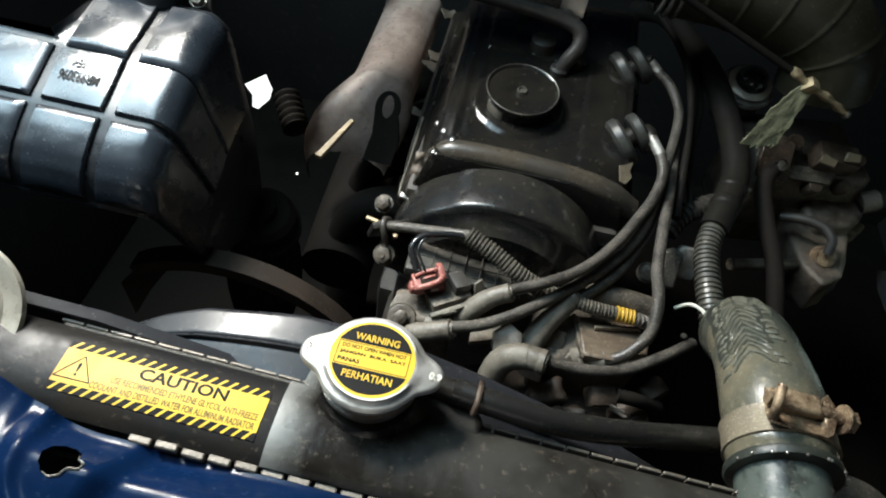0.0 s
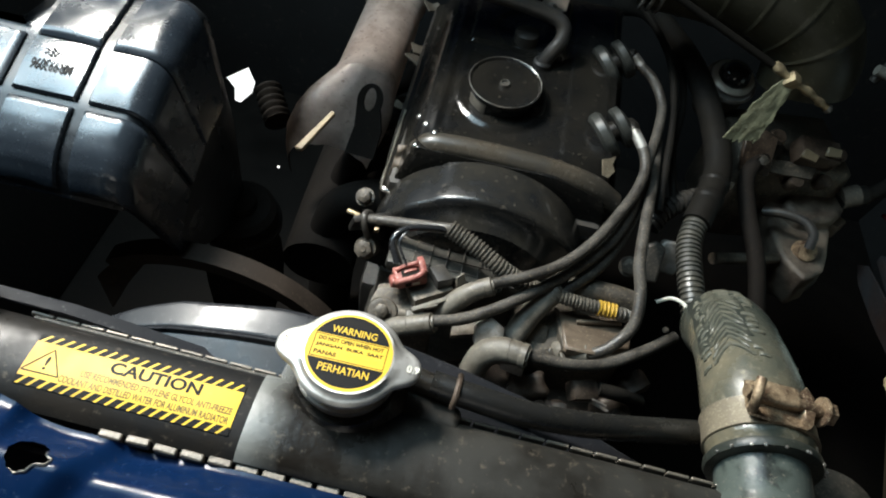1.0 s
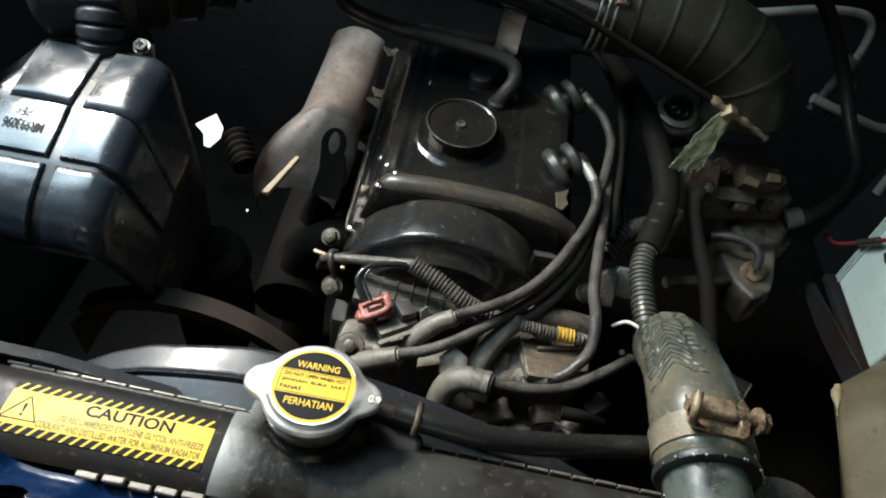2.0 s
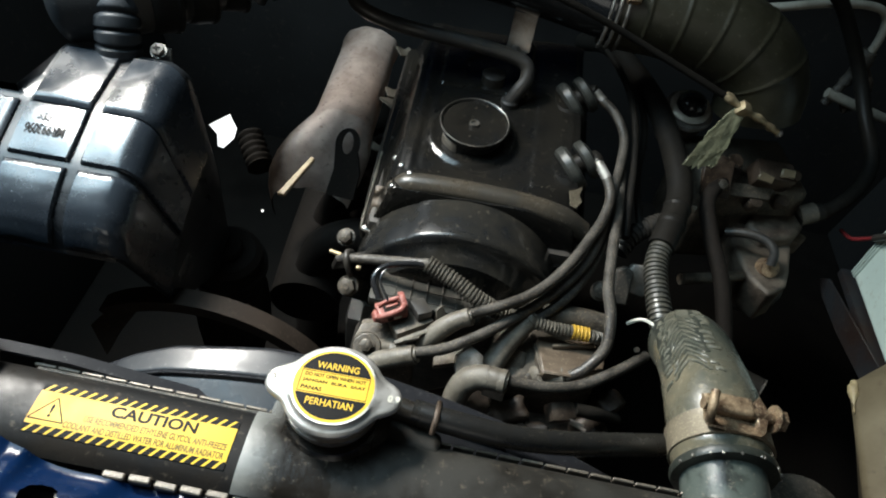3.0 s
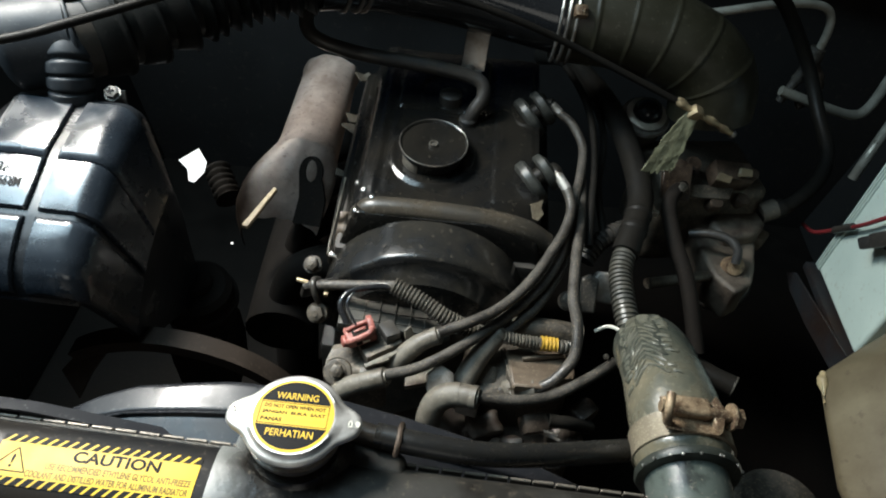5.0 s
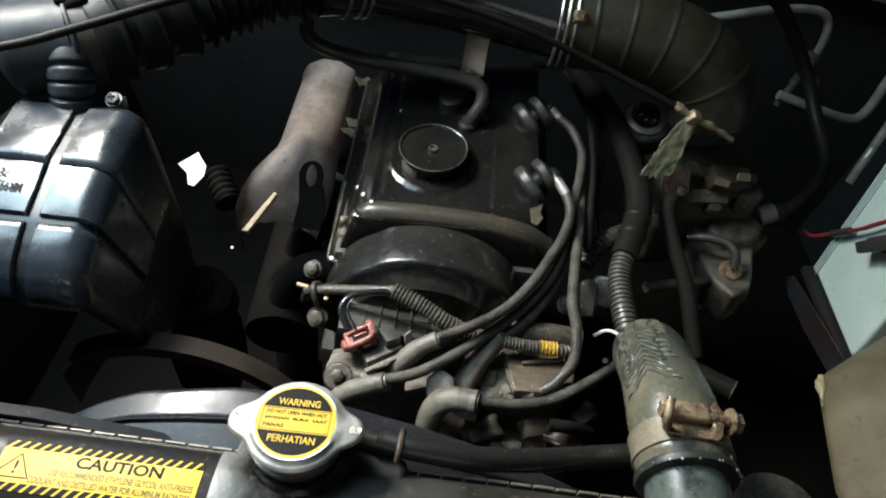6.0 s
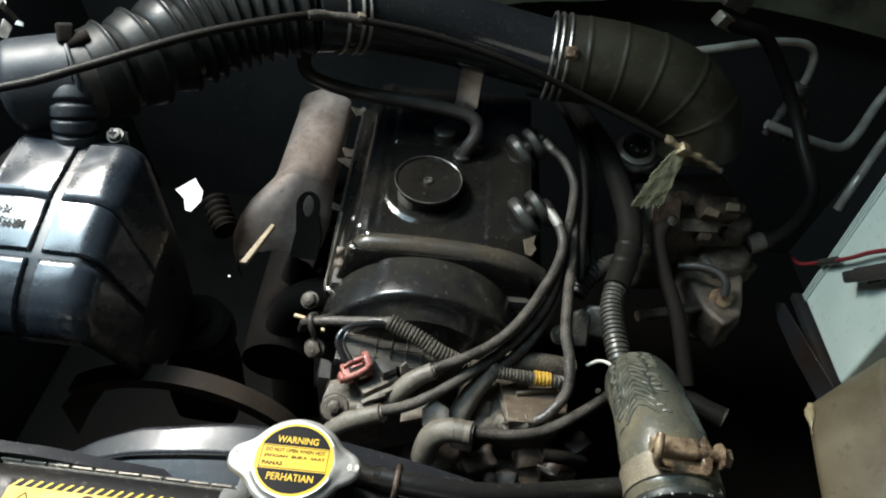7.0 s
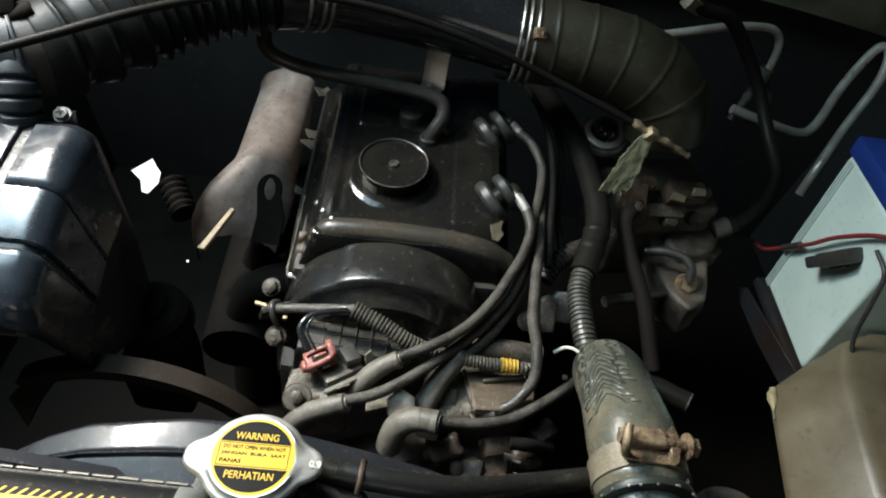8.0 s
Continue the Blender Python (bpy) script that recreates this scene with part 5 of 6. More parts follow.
for i, (x, y, z) in enumerate(((0.106, 0.624, 0.815), (0.103, 0.728, 0.823))):
    th = thing("plug_connector", (x, y, z - 0.01), "black spark plug cap with a bright metal ferrule", "plug cap", "spark plug caps")
    cm = along((x + 0.006, y - 0.006, z), (0.70, 0.36, 0.50))
    part("seal", lathe([(0.0, -0.014), (0.0215, -0.014), (0.0250, -0.0110), (0.0254, -0.004), (0.0228, -0.0010), (0.010, -0.0005)], cm, 36), PLUGCAP, th)
    part("neck", lathe([(0.0105, -0.003), (0.0105, 0.012)], cm, 24), DARKRUB, th)
    part("bell", lathe([(0.0105, 0.0060), (0.0195, 0.0066), (0.0215, 0.0090), (0.0210, 0.0155), (0.0130, 0.0190), (0, 0.0190)], cm, 32), PLUGCAP, th)
    e = cm @ Vector((0, 0, 0.020))
    tip = Vector((0.131, 0.610, 0.829)) if i == 0 else Vector((0.127, 0.729, 0.835))
    bend = Vector((0.141, 0.593, 0.8245)) if i == 0 else Vector((0.138, 0.7205, 0.8295))
    part("elbow", tube([e, e.lerp(tip, 0.6) + Vector((0, 0, 0.002)), tip], 0.0056, 0.002, 16), DARKRUB, th)
    part("metal_ferrule", tube([tip.lerp(bend, -0.15), bend], 0.0052, 0.002, 16), ALU, th, "bright metal ferrule")

# ---- sensors and connectors in front of the engine ----
coil = thing("cam_sensor", (-0.05, 0.40, 0.70), "grimy aluminium cam sensor housing below a red connector", "sensor")
SEN = pose(-0.024, 0.4125, 0.764, -10, -4, 33)
part("housing", rough_cast(box((0.046, 0.042, 0.05), pose(-0.043, 0.405, 0.735, -15, 0, 14), 0.006, 3), 0.0010, 80, 1), SENSOR, coil)
part("black_block", box((0.036, 0.024, 0.022), SEN @ pose(0.001, 0.002, 0.002), 0.0022, 2), GRIME, coil, "dusty plastic sensor block")
part("block_cap", box((0.014, 0.020, 0.010), SEN @ pose(0.012, 0.004, 0.017, 0, 8, 0), 0.002, 2), BLACKRUB, coil)
# edge that catches the light, painted as a paler strip
part("front_strip", box((0.034, 0.004, 0.008), SEN @ pose(-0.004, -0.0135, 0.006, 18, 0, 0), 0.001, 2), GREYRUB, coil, "front edge, its lit look painted in pale grey")
part("strip_tab", box((0.008, 0.005, 0.006), SEN @ pose(-0.019, -0.0155, 0.002, 18, 0, 10), 0.001), GREYRUB, coil)
part("shelf", rough_cast(prism([(-0.016, -0.008), (0.012, -0.009), (0.017, 0.003), (0.004, 0.006), (-0.010, 0.004)], 0, 0.005, 0.0010, 1, pose(-0.029, 0.389, 0.760, 22, 4, 14)), 0.0008, 120), SENSOR, coil)
part("foil_plate", rough_cast(prism([(-0.012, -0.007), (0.009, -0.008), (0.012, 0.001), (0.004, 0.005), (-0.009, 0.006)], 0, 0.0016, 0.0004, 1, pose(-0.029, 0.3875, 0.7665, 20, 4, 14)), 0.0008, 150), ALU, coil, "bright bent metal plate")
# black block painted in for the shaded notch
part("slot", box((0.014, 0.003, 0.003), pose(-0.030, 0.3945, 0.7690, 10, 4, 24), 0.0008), BLACKMARK, coil)
part("clip", box((0.012, 0.0035, 0.003), pose(-0.021, 0.3975, 0.7735, -10, 0, 28), 0.0008), GREYRUB, coil)
part("fin", prism([(-0.004, -0.008), (0.007, -0.006), (0.004, 0.011), (-0.003, 0.008)], -0.0012, 0.0012, 0.0005, 1, pose(-0.001, 0.423, 0.777, 62, 0, 30)), GREYRUB, coil)
part("fin", prism([(-0.004, -0.008), (0.006, -0.006), (0.003, 0.009), (-0.003, 0.007)], -0.0012, 0.0012, 0.0005, 1, pose(0.006, 0.419, 0.771, 62, 0, 30)), GRIME, coil)
part("mount_ear", rough_cast(prism([(-0.012, -0.014), (0.010, -0.013), (0.020, 0.004), (0.014, 0.018), (-0.010, 0.016), (-0.016, 0.004)], -0.006, 0.004, 0.002, 2, pose(-0.056, 0.398, 0.757, 24, 0, 10)), 0.0008, 90), GRIME, coil)
part("foot", lathe([(0.0125, -0.02), (0.0130, 0.0), (0.0118, 0.0018), (0.0095, 0.0024)], along((-0.0592, 0.3895, 0.761), (0, -0.5, 0.85)), 28), GRIME, coil)
hexbolt(coil, along((-0.0592, 0.3890, 0.763), (0, -0.5, 0.85)), 0.0060, 0.007, GRIME, "mount_bolt")
part("web", rough_cast(prism([(-0.014, -0.010), (0.012, -0.012), (0.016, 0.006), (-0.006, 0.012)], 0, 0.012, 0.002, 2, pose(0.010, 0.400, 0.752, 15, -8, 20)), 0.001, 90), SENSOR, coil)
part("web", rough_cast(prism([(-0.010, -0.012), (0.012, -0.008), (0.008, 0.010), (-0.012, 0.008)], 0, 0.010, 0.002, 2, pose(0.072, 0.414, 0.744, 25, 5, -12)), 0.001, 90), GRIME, coil)
conn = thing("red_connector", (-0.052, 0.418, 0.775), "faded red plastic electrical connector", "connector")
CN = pose(-0.0440, 0.4185, 0.7800, -6, -3, 26) @ Matrix.Scale(0.86, 4)
part("body", box((0.031, 0.020, 0.013), CN, 0.0028, 3), RED, conn)
part("end_wall", prism([(-0.0105, -0.006), (0.0095, -0.006), (0.0105, 0.010), (0.003, 0.0125), (-0.0075, 0.009)], -0.0030, 0.0030, 0.0012, 2, CN @ pose(0.0125, 0.0, 0.004, 90, 0, 90)), RED, conn)
part("latch_frame", tube([CN @ Vector(q) for q in ((-0.0155, -0.007, 0.002), (-0.0125, -0.0110, 0.0065), (-0.002, -0.0118, 0.0085), (0.008, -0.0105, 0.0100), (0.0135, -0.0080, 0.0140))], 0.0028, 0.002, 12), RED, conn)
part("latch_frame", tube([CN @ Vector(q) for q in ((-0.013, 0.003, 0.0075), (-0.004, 0.0055, 0.0085), (0.006, 0.005, 0.0105), (0.012, 0.003, 0.0140))], 0.0020, 0.002, 12), RED, conn)
part("foot", box((0.010, 0.012, 0.009), CN @ pose(-0.0155, -0.0045, 0.001, 0, 18, 0), 0.0028, 3), RED, conn)
# dark blocks stand for the connector's shaded hollows
part("socket", box((0.018, 0.011, 0.003), CN @ pose(0.0005, -0.003, 0.0060), 0.0008), SOOT, conn)
part("inner_bar", box((0.013, 0.0028, 0.0030), CN @ pose(0.0005, -0.001, 0.0078, 0, 0, 6), 0.0008), RED, conn)
part("socket", box((0.006, 0.003, 0.005), CN @ pose(-0.004, -0.0120, 0.002), 0.0008), SOOT, conn)
part("white_tab", box((0.0075, 0.0016, 0.0026), CN @ pose(0.0035, -0.0128, 0.0018, 20, 0, 0), 0.0005), WHITEWIRE, conn)
for k in range(3):
    solo("sensor_wire", tube([(-0.056 + 0.004 * k, 0.422, 0.788), (-0.064 + 0.003 * k, 0.436, 0.798), (-0.056 + 0.002 * k, 0.448, 0.803), (-0.035, 0.455, 0.804), (-0.018, 0.458, 0.803)], 0.0012 if k else 0.0028, 0.003, 10), (GLOSS, DARKRUB, GLOSS)[k], ("thick glossy black wire to the red connector", "thin dusty wire to the red connector", "thin black wire to the red connector")[k], "wire", "sensor wires")
solo("split_conduit", tube([(-0.020, 0.459, 0.804), (0.007, 0.450, 0.797), (0.030, 0.441, 0.789), (0.055, 0.438, 0.778), (0.08, 0.44, 0.768)], ribbed(0.0064, 0.0080, 0.0037), 0.0006, 18), CONDUIT, "dusty ribbed plastic wiring conduit", "conduit")
solo("loom_cable", tube([(-0.10, 0.472, 0.775), (-0.080, 0.468, 0.784), (-0.050, 0.464, 0.793), (-0.018, 0.459, 0.804)], 0.0048, 0.003, 14), RUBBER, "dusty black loom cable", "cable")
ycon = thing("taped_conduit", (0.115, 0.437, 0.76), "ribbed black conduit with a yellow tape band", "conduit")
part("conduit", tube([(0.085, 0.436, 0.776), (0.105, 0.436, 0.773), (0.127, 0.437, 0.771), (0.143, 0.437, 0.769), (0.155, 0.445, 0.755)], ribbed(0.0050, 0.0063, 0.0033), 0.0006, 18), CONDUIT, ycon)
part("tape_band", tube([(0.1195, 0.4367, 0.7720), (0.1265, 0.4369, 0.7714), (0.1345, 0.4370, 0.771)], ribbed(0.0064, 0.0071, 0.0036), 0.0007, 20), OCHRE, ycon, "yellow tape band")

brk = thing("loom_bracket", (-0.10, 0.475, 0.74), "steel bracket with bolts holding the wiring", "bracket")
part("plate", box((0.034, 0.006, 0.045), pose(-0.094, 0.482, 0.762, 30, 0, 25), 0.0015), DARKSTEEL, brk)
hexbolt(brk, along((-0.102, 0.496, 0.778), (-0.15, -0.5, 0.8)), 0.0070, 0.008, GRIME, "upper_bolt", shank=0.015)
hexbolt(brk, along((-0.0905, 0.455, 0.757), (-0.1, -0.6, 0.6)), 0.0078, 0.009, GRIME, "lower_bolt", shank=0.02)
part("spacer", lathe([(0.009, -0.02), (0.009, -0.001)], along((-0.0905, 0.455, 0.757), (-0.1, -0.6, 0.6)), 20), GRIME, brk)
part("strap", tube([(-0.093, 0.480, 0.776), (-0.096, 0.473, 0.783), (-0.095, 0.465, 0.781), (-0.092, 0.461, 0.772), (-0.090, 0.463, 0.762)], 0.003, 0.002, 10), BLACKRUB, brk)
part("brass_stub", tube([(-0.113, 0.4765, 0.777), (-0.102, 0.473, 0.778)], 0.0022, 0.002, 10), BRASS, brk)
part("brass_stub", box((0.004, 0.004, 0.004), Matrix.Translation((-0.083, 0.462, 0.777)), 0.0008), BRASS, brk)

# grey body behind the leads: water outlet and castings
therm = thing("water_outlet", (0.10, 0.43, 0.62), "grimy cast water outlet behind the ignition leads", "casting")
part("body", box((0.09, 0.07, 0.10), pose(0.10, 0.425, 0.70, 0, 0, 6), 0.012, 3), GRIME, therm)
part("flap", rough_cast(prism([(-0.030, -0.026), (0.024, -0.030), (0.032, -0.004), (0.028, 0.024), (-0.006, 0.028), (-0.028, 0.020)], -0.004, 0.004, 0.0012, 1, pose(0.121, 0.420, 0.755, -14, 4, 8)), 0.0012, 60, 1), FLAP, therm)
part("flap_edge", rough_cast(box((0.004, 0.050, 0.014), pose(0.092, 0.418, 0.750, -14, 0, 10), 0.001), 0.0006, 90), GRIME, therm)
part("flap_rib", rough_cast(box((0.040, 0.003, 0.004), pose(0.124, 0.430, 0.760, -14, 0, 14), 0.001), 0.0005, 90), FLAP, therm)
part("spout", tube([(0.095, 0.458, 0.762), (0.125, 0.459, 0.764), (0.16, 0.457, 0.762)], 0.011, 0.003, 18), GRIME, therm)
part("lug", prism([(-0.012, -0.01), (0.012, -0.01), (0.012, 0.005), (0, 0.014), (-0.012, 0.005)], 0, 0.012, 0.002, 2, pose(0.03, 0.395, 0.76, 40, 0, 10)), ALU, therm)
part("lug", prism([(-0.009, -0.01), (0.011, -0.01), (0.010, 0.007), (-0.008, 0.010)], 0, 0.01, 0.002, 2, pose(0.057, 0.383, 0.745, 40, 0, -10)), ALU, therm)
hexbolt(therm, along((0.105, 0.396, 0.738), (0, -0.5, 0.8)), 0.0055, 0.006, GRIME, "flange_bolt")
hexbolt(therm, along((0.088, 0.398, 0.745), (0, -0.5, 0.8)), 0.0045, 0.005, GRIME, "flange_bolt")
lumps = thing("front_casting", (0.10, 0.37, 0.60), "oily brown engine front casting with ribs and bolts", "casting")
part("body", rough_cast(prism([(-0.02, 0.350), (0.06, 0.340), (0.150, 0.352), (0.172, 0.392), (0.120, 0.412), (0.020, 0.405), (-0.030, 0.385)], 0.62, 0.700, 0.008, 2), 0.004, 34, 2), SUMP, lumps)
for x, y, z, sx, sy, sz, rz in ((0.075, 0.372, 0.722, 0.030, 0.022, 0.030, 20), (0.100, 0.352, 0.716, 0.022, 0.030, 0.026, -15), (0.148, 0.372, 0.718, 0.034, 0.020, 0.022, 12), (0.050, 0.352, 0.708, 0.026, 0.020, 0.022, -30), (0.165, 0.398, 0.722, 0.024, 0.018, 0.030, 40)):
    part("rib", rough_cast(box((sx, sy, sz), pose(x, y, z, 12, -8, rz), 0.006, 3), 0.004, 60, 1), SUMP, lumps)
for x, y, z in ((0.086, 0.3545, 0.727), (0.152, 0.366, 0.726), (0.060, 0.366, 0.727)):
    hexbolt(lumps, along((x, y, z), (0.1, -0.5, 0.8)), 0.0050, 0.005, SUMP, "casting_bolt", shank=0.012)
part("lead_clip", tube([(0.094, 0.392, 0.760), (0.092, 0.386, 0.766), (0.096, 0.381, 0.766), (0.102, 0.383, 0.760), (0.100, 0.388, 0.752)], 0.0018, 0.002, 8), GRIME, lumps)
part("bright_shard", prism([(-0.008, -0.0015), (0.007, -0.001), (0.009, 0.001), (-0.006, 0.002)], 0, 0.001, 0, 1, pose(0.132, 0.360, 0.742, 30, 0, -20)), STEEL, lumps)
part("bright_shard", prism([(-0.005, -0.001), (0.005, -0.001), (0.004, 0.001)], 0, 0.001, 0, 1, pose(0.139, 0.350, 0.735, 30, 0, -35)), STEEL, lumps)
jumble = thing("wiring_plug", (0.10, 0.36, 0.72), "dirty brown wiring plug under the leads", "connector")
part("body", box((0.024, 0.017, 0.016), pose(0.116, 0.367, 0.748, 20, 10, 20), 0.004), SUMP, jumble)
part("tail", tube([(0.128, 0.370, 0.752), (0.148, 0.372, 0.747), (0.17, 0.38, 0.73)], 0.006, 0.003), DARKRUB, jumble)
part("pin", tube([(0.124, 0.359, 0.752), (0.136, 0.357, 0.750)], 0.0011, 0.002, 6), STEEL, jumble)

# ---- hoses and looms right of the valve cover ----
loom = thing("ribbed_loom", (0.21, 0.52, 0.74), "thick black wiring loom running into ribbed conduit", "conduit")
part("conduit", tube([(0.206, 0.552, 0.787), (0.200, 0.525, 0.781), (0.202, 0.480, 0.775), (0.21, 0.44, 0.765)], ribbed(0.0102, 0.0118, 0.0050), 0.0009, 20), CONDUITB, loom)
part("taped_sleeve", tube([(0.228, 0.650, 0.801), (0.227, 0.618, 0.797), (0.219, 0.588, 0.793), (0.205, 0.549, 0.7865)], lambda s, l: 0.0137 + (0.0012 if abs(s - 0.072) < 0.004 or abs(s - 0.05) < 0.002 else 0), 0.0015, 20), DARKRUB, loom)
solo("small_loom", tube([(0.172, 0.562, 0.757), (0.182, 0.577, 0.766), (0.20, 0.592, 0.772), (0.225, 0.605, 0.775)], ribbed(0.0085, 0.0105, 0.006), 0.0008, 18), BLACKRUB, "short ribbed black conduit branch", "conduit")
solo("harness", tube([(0.14, 1.0, 0.74), (0.165, 0.93, 0.78), (0.190, 0.84, 0.80), (0.209, 0.775, 0.805), (0.221, 0.713, 0.804), (0.228, 0.648, 0.800), (0.227, 0.615, 0.797)], 0.0132, 0.004, 18), DARKRUB, "black taped wiring harness beside the engine", "harness")
solo("side_hose", tube([(0.300, 0.69, 0.79), (0.268, 0.645, 0.782), (0.270, 0.60, 0.768), (0.285, 0.555, 0.745), (0.30, 0.50, 0.70)], 0.0085, 0.004, 16), SOOT, "dark rubber hose beside the throttle", "hose")
for pts in ([(0.13, 0.95, 0.80), (0.165, 0.80, 0.82), (0.178, 0.73, 0.816), (0.178, 0.66, 0.806), (0.172, 0.60, 0.80), (0.168, 0.55, 0.79)], [(0.15, 0.95, 0.79), (0.190, 0.79, 0.800), (0.196, 0.72, 0.796), (0.187, 0.65, 0.785), (0.190, 0.58, 0.775)]):
    solo("vacuum_hose", tube(pts, 0.004, 0.004, 12), DARKRUB, "thin black vacuum hose along the valve cover", "hose", "vacuum hoses")
fit = thing("hose_fitting", (0.19, 0.515, 0.74), "pale cast hose fitting behind the ribbed conduit", "fitting")
part("disc", prism([(-0.012, -0.014), (0.008, -0.016), (0.014, 0.0), (0.010, 0.016), (-0.008, 0.016), (-0.014, 0.004)], -0.006, 0.006, 0.003, 3, pose(0.187, 0.522, 0.762, 48, 0, 0)), ALU, fit)
part("tab", prism([(-0.008, -0.018), (0.008, -0.018), (0.009, 0.016), (0, 0.021), (-0.009, 0.016)], -0.005, 0.005, 0.003, 3, pose(0.170, 0.508, 0.765, 50, 0, 0)), DUSTY, fit)
stud = thing("thermostat_stud", (0.147, 0.49, 0.75), "dirty bolt head with a pale washer", "bolt")
hexbolt(stud, along((0.149, 0.497, 0.765), (-0.2, -0.6, 0.7)), 0.0076, 0.006, GRIME, "head", shank=0.02)
part("washer", lathe([(0.0092, -0.004), (0.0092, 0.0)], along((0.149, 0.497, 0.765), (-0.2, -0.6, 0.7)), 24), RUST, stud)
solo("white_wire_loop", tube([(0.170, 0.455, 0.775), (0.180, 0.456, 0.783), (0.190, 0.450, 0.786), (0.196, 0.440, 0.783)], 0.0016, 0.002, 8), WHITEWIRE, "short pale wire loop near the hose", "wire")
bit = thing("hose_joint", (0.178, 0.43, 0.75), "small steel joint below the wire loop", "fitting")
hexbolt(bit, along((0.181, 0.434, 0.766), (-0.2, -0.6, 0.7)), 0.0022, 0.004, GRIME, "nut", shank=0.01)
solo("dry_leaf", prism([(-0.005, -0.009), (0.001, -0.011), (0.008, -0.004), (0.0055, 0.002), (0.009, 0.011), (0.002, 0.008), (-0.006, 0.006)], 0, 0.0012, 0, 1, pose(0.1105, 0.572, 0.812, 35, 12, 20)), CLAMP, "small dry torn leaf on the leads", "leaf")

# ---- throttle side: twig-like lever, tape strip, castings ----
lever = thing("throttle_lever", (0.28, 0.685, 0.84), "dirty brass throttle lever rod", "lever")
part("rod", tube([(0.250, 0.690, 0.883), (0.272, 0.685, 0.873), (0.300, 0.689, 0.860), (0.323, 0.692, 0.847)], lambda s, l: 0.0040 + 0.001 * math.sin(s * 300), 0.002, 12, wobble=0.3), BRASS, lever)
part("knuckle", box((0.014, 0.012, 0.014), pose(0.272, 0.685, 0.873, 20, 30, 15), 0.003), BRASS, lever)
part("tip", lathe([(0.0045, -0.003), (0.005, 0.0), (0.003, 0.003), (0, 0.003)], along((0.324, 0.692, 0.8465), (0.9, 0.1, -0.4)), 14), STEEL, lever)


def strip_at(u, v):
    """A crumpled strip from the lever down to the left, its lower end cut at a slant and torn."""
    head, tip = Vector((0.270, 0.684, 0.871)), Vector((0.2425, 0.653, 0.806))
    run = u * (1.06 - 0.30 * (v + 1) / 1.9 * u + 0.10 * noise.noise(Vector((v * 5.0, 5.1, 0.0))) * u)
    a = head.lerp(tip, run)
    w = (0.008 + 0.0095 * math.sin(2.1 * u)) * (1 + 0.14 * noise.noise(Vector((u * 9, v * 2, 0.3))) + 0.07 * noise.noise(Vector((u * 40, v * 3, 1.7))))
    sag = 0.004 * math.sin(u * 3.0) + 0.0022 * noise.noise(Vector((u * 4, v * 1.6, 4.0))) + 0.0006 * noise.noise(Vector((u * 11, v * 4, 9.0)))
    return a + Vector((0.80, -0.10, -0.45)) * w * v + Vector((-0.3, -0.5, 0.4)) * sag


solo("tape_strip", patch(strip_at, 0.0, 1.0, -1.0, 0.9, 50, 20, 0.0008), TAPE, "pale green frayed tape strip hanging from the lever", "tape")
thro = thing("throttle_housing", (0.31, 0.70, 0.66), "grimy brown throttle body castings", "throttle body")
part("body", box((0.13, 0.10, 0.12), pose(0.325, 0.73, 0.715, 0, 0, 10), 0.012, 3), GRIME, thro)
part("bracket_plate", prism([(-0.017, -0.022), (0.016, -0.024), (0.018, 0.018), (0.004, 0.024), (-0.016, 0.020)], -0.003, 0.003, 0.001, 1, pose(0.275, 0.669, 0.793, 48, 0, 6)), DARKRUST, thro)
hexbolt(thro, along((0.281, 0.660, 0.790), (0, -0.6, 0.7)), 0.0052, 0.005, GRIME, "plate_bolt")
part("linkage_block", box((0.046, 0.026, 0.024), pose(0.341, 0.690, 0.792, 18, 6, 8), 0.004), DARKRUST, thro)
part("linkage_arm", prism([(-0.03, -0.006), (0.028, -0.010), (0.034, 0.004), (-0.026, 0.010)], -0.004, 0.004, 0.001, 1, pose(0.315, 0.675, 0.776, 40, 0, 10)), GRIME, thro)
for x, y, z, a in ((0.327, 0.672, 0.800, -14), (0.352, 0.682, 0.803, 10)):
    part("worn_tab", prism([(-0.009, -0.004), (0.008, -0.005), (0.009, 0.004), (-0.006, 0.006)], 0, 0.004, 0.001, 1, pose(x, y, z, 40, 0, a)), BEIGE, thro)
for x, y, z, s in ((0.33, 0.668, 0.768, 0.014), (0.362, 0.676, 0.770, 0.013), (0.372, 0.700, 0.790, 0.012), (0.300, 0.700, 0.795, 0.016)):
    part("boss", lathe([(s * 0.55, -s), (s * 0.6, 0.0), (s * 0.5, s * 0.2), (0, s * 0.22)], along((x, y, z), (0.1, -0.4, 0.8)), 18), DARKRUST, thro)
# a glint, put in as a small white block
part("glint_bit", box((0.006, 0.004, 0.010), pose(0.256, 0.640, 0.765, 20, 0, -10), 0.001), WHITEWIRE, thro)
alt = thing("pump_casting", (0.35, 0.65, 0.55), "pale dusty cast pump housing", "casting")
part("body", rough_cast(prism([(0.326, 0.705), (0.340, 0.716), (0.372, 0.722), (0.388, 0.700), (0.394, 0.655), (0.372, 0.590), (0.350, 0.572), (0.330, 0.598), (0.320, 0.650)], 0.672, 0.722, 0.006, 3), 0.0028, 38, 2), PUMP, alt)
part("shoulder", rough_cast(prism([(0.334, 0.662), (0.345, 0.694), (0.372, 0.702), (0.402, 0.700), (0.404, 0.678), (0.385, 0.655), (0.350, 0.645)], 0.700, 0.737, 0.007, 3), 0.0024, 44, 1), PUMP, alt)
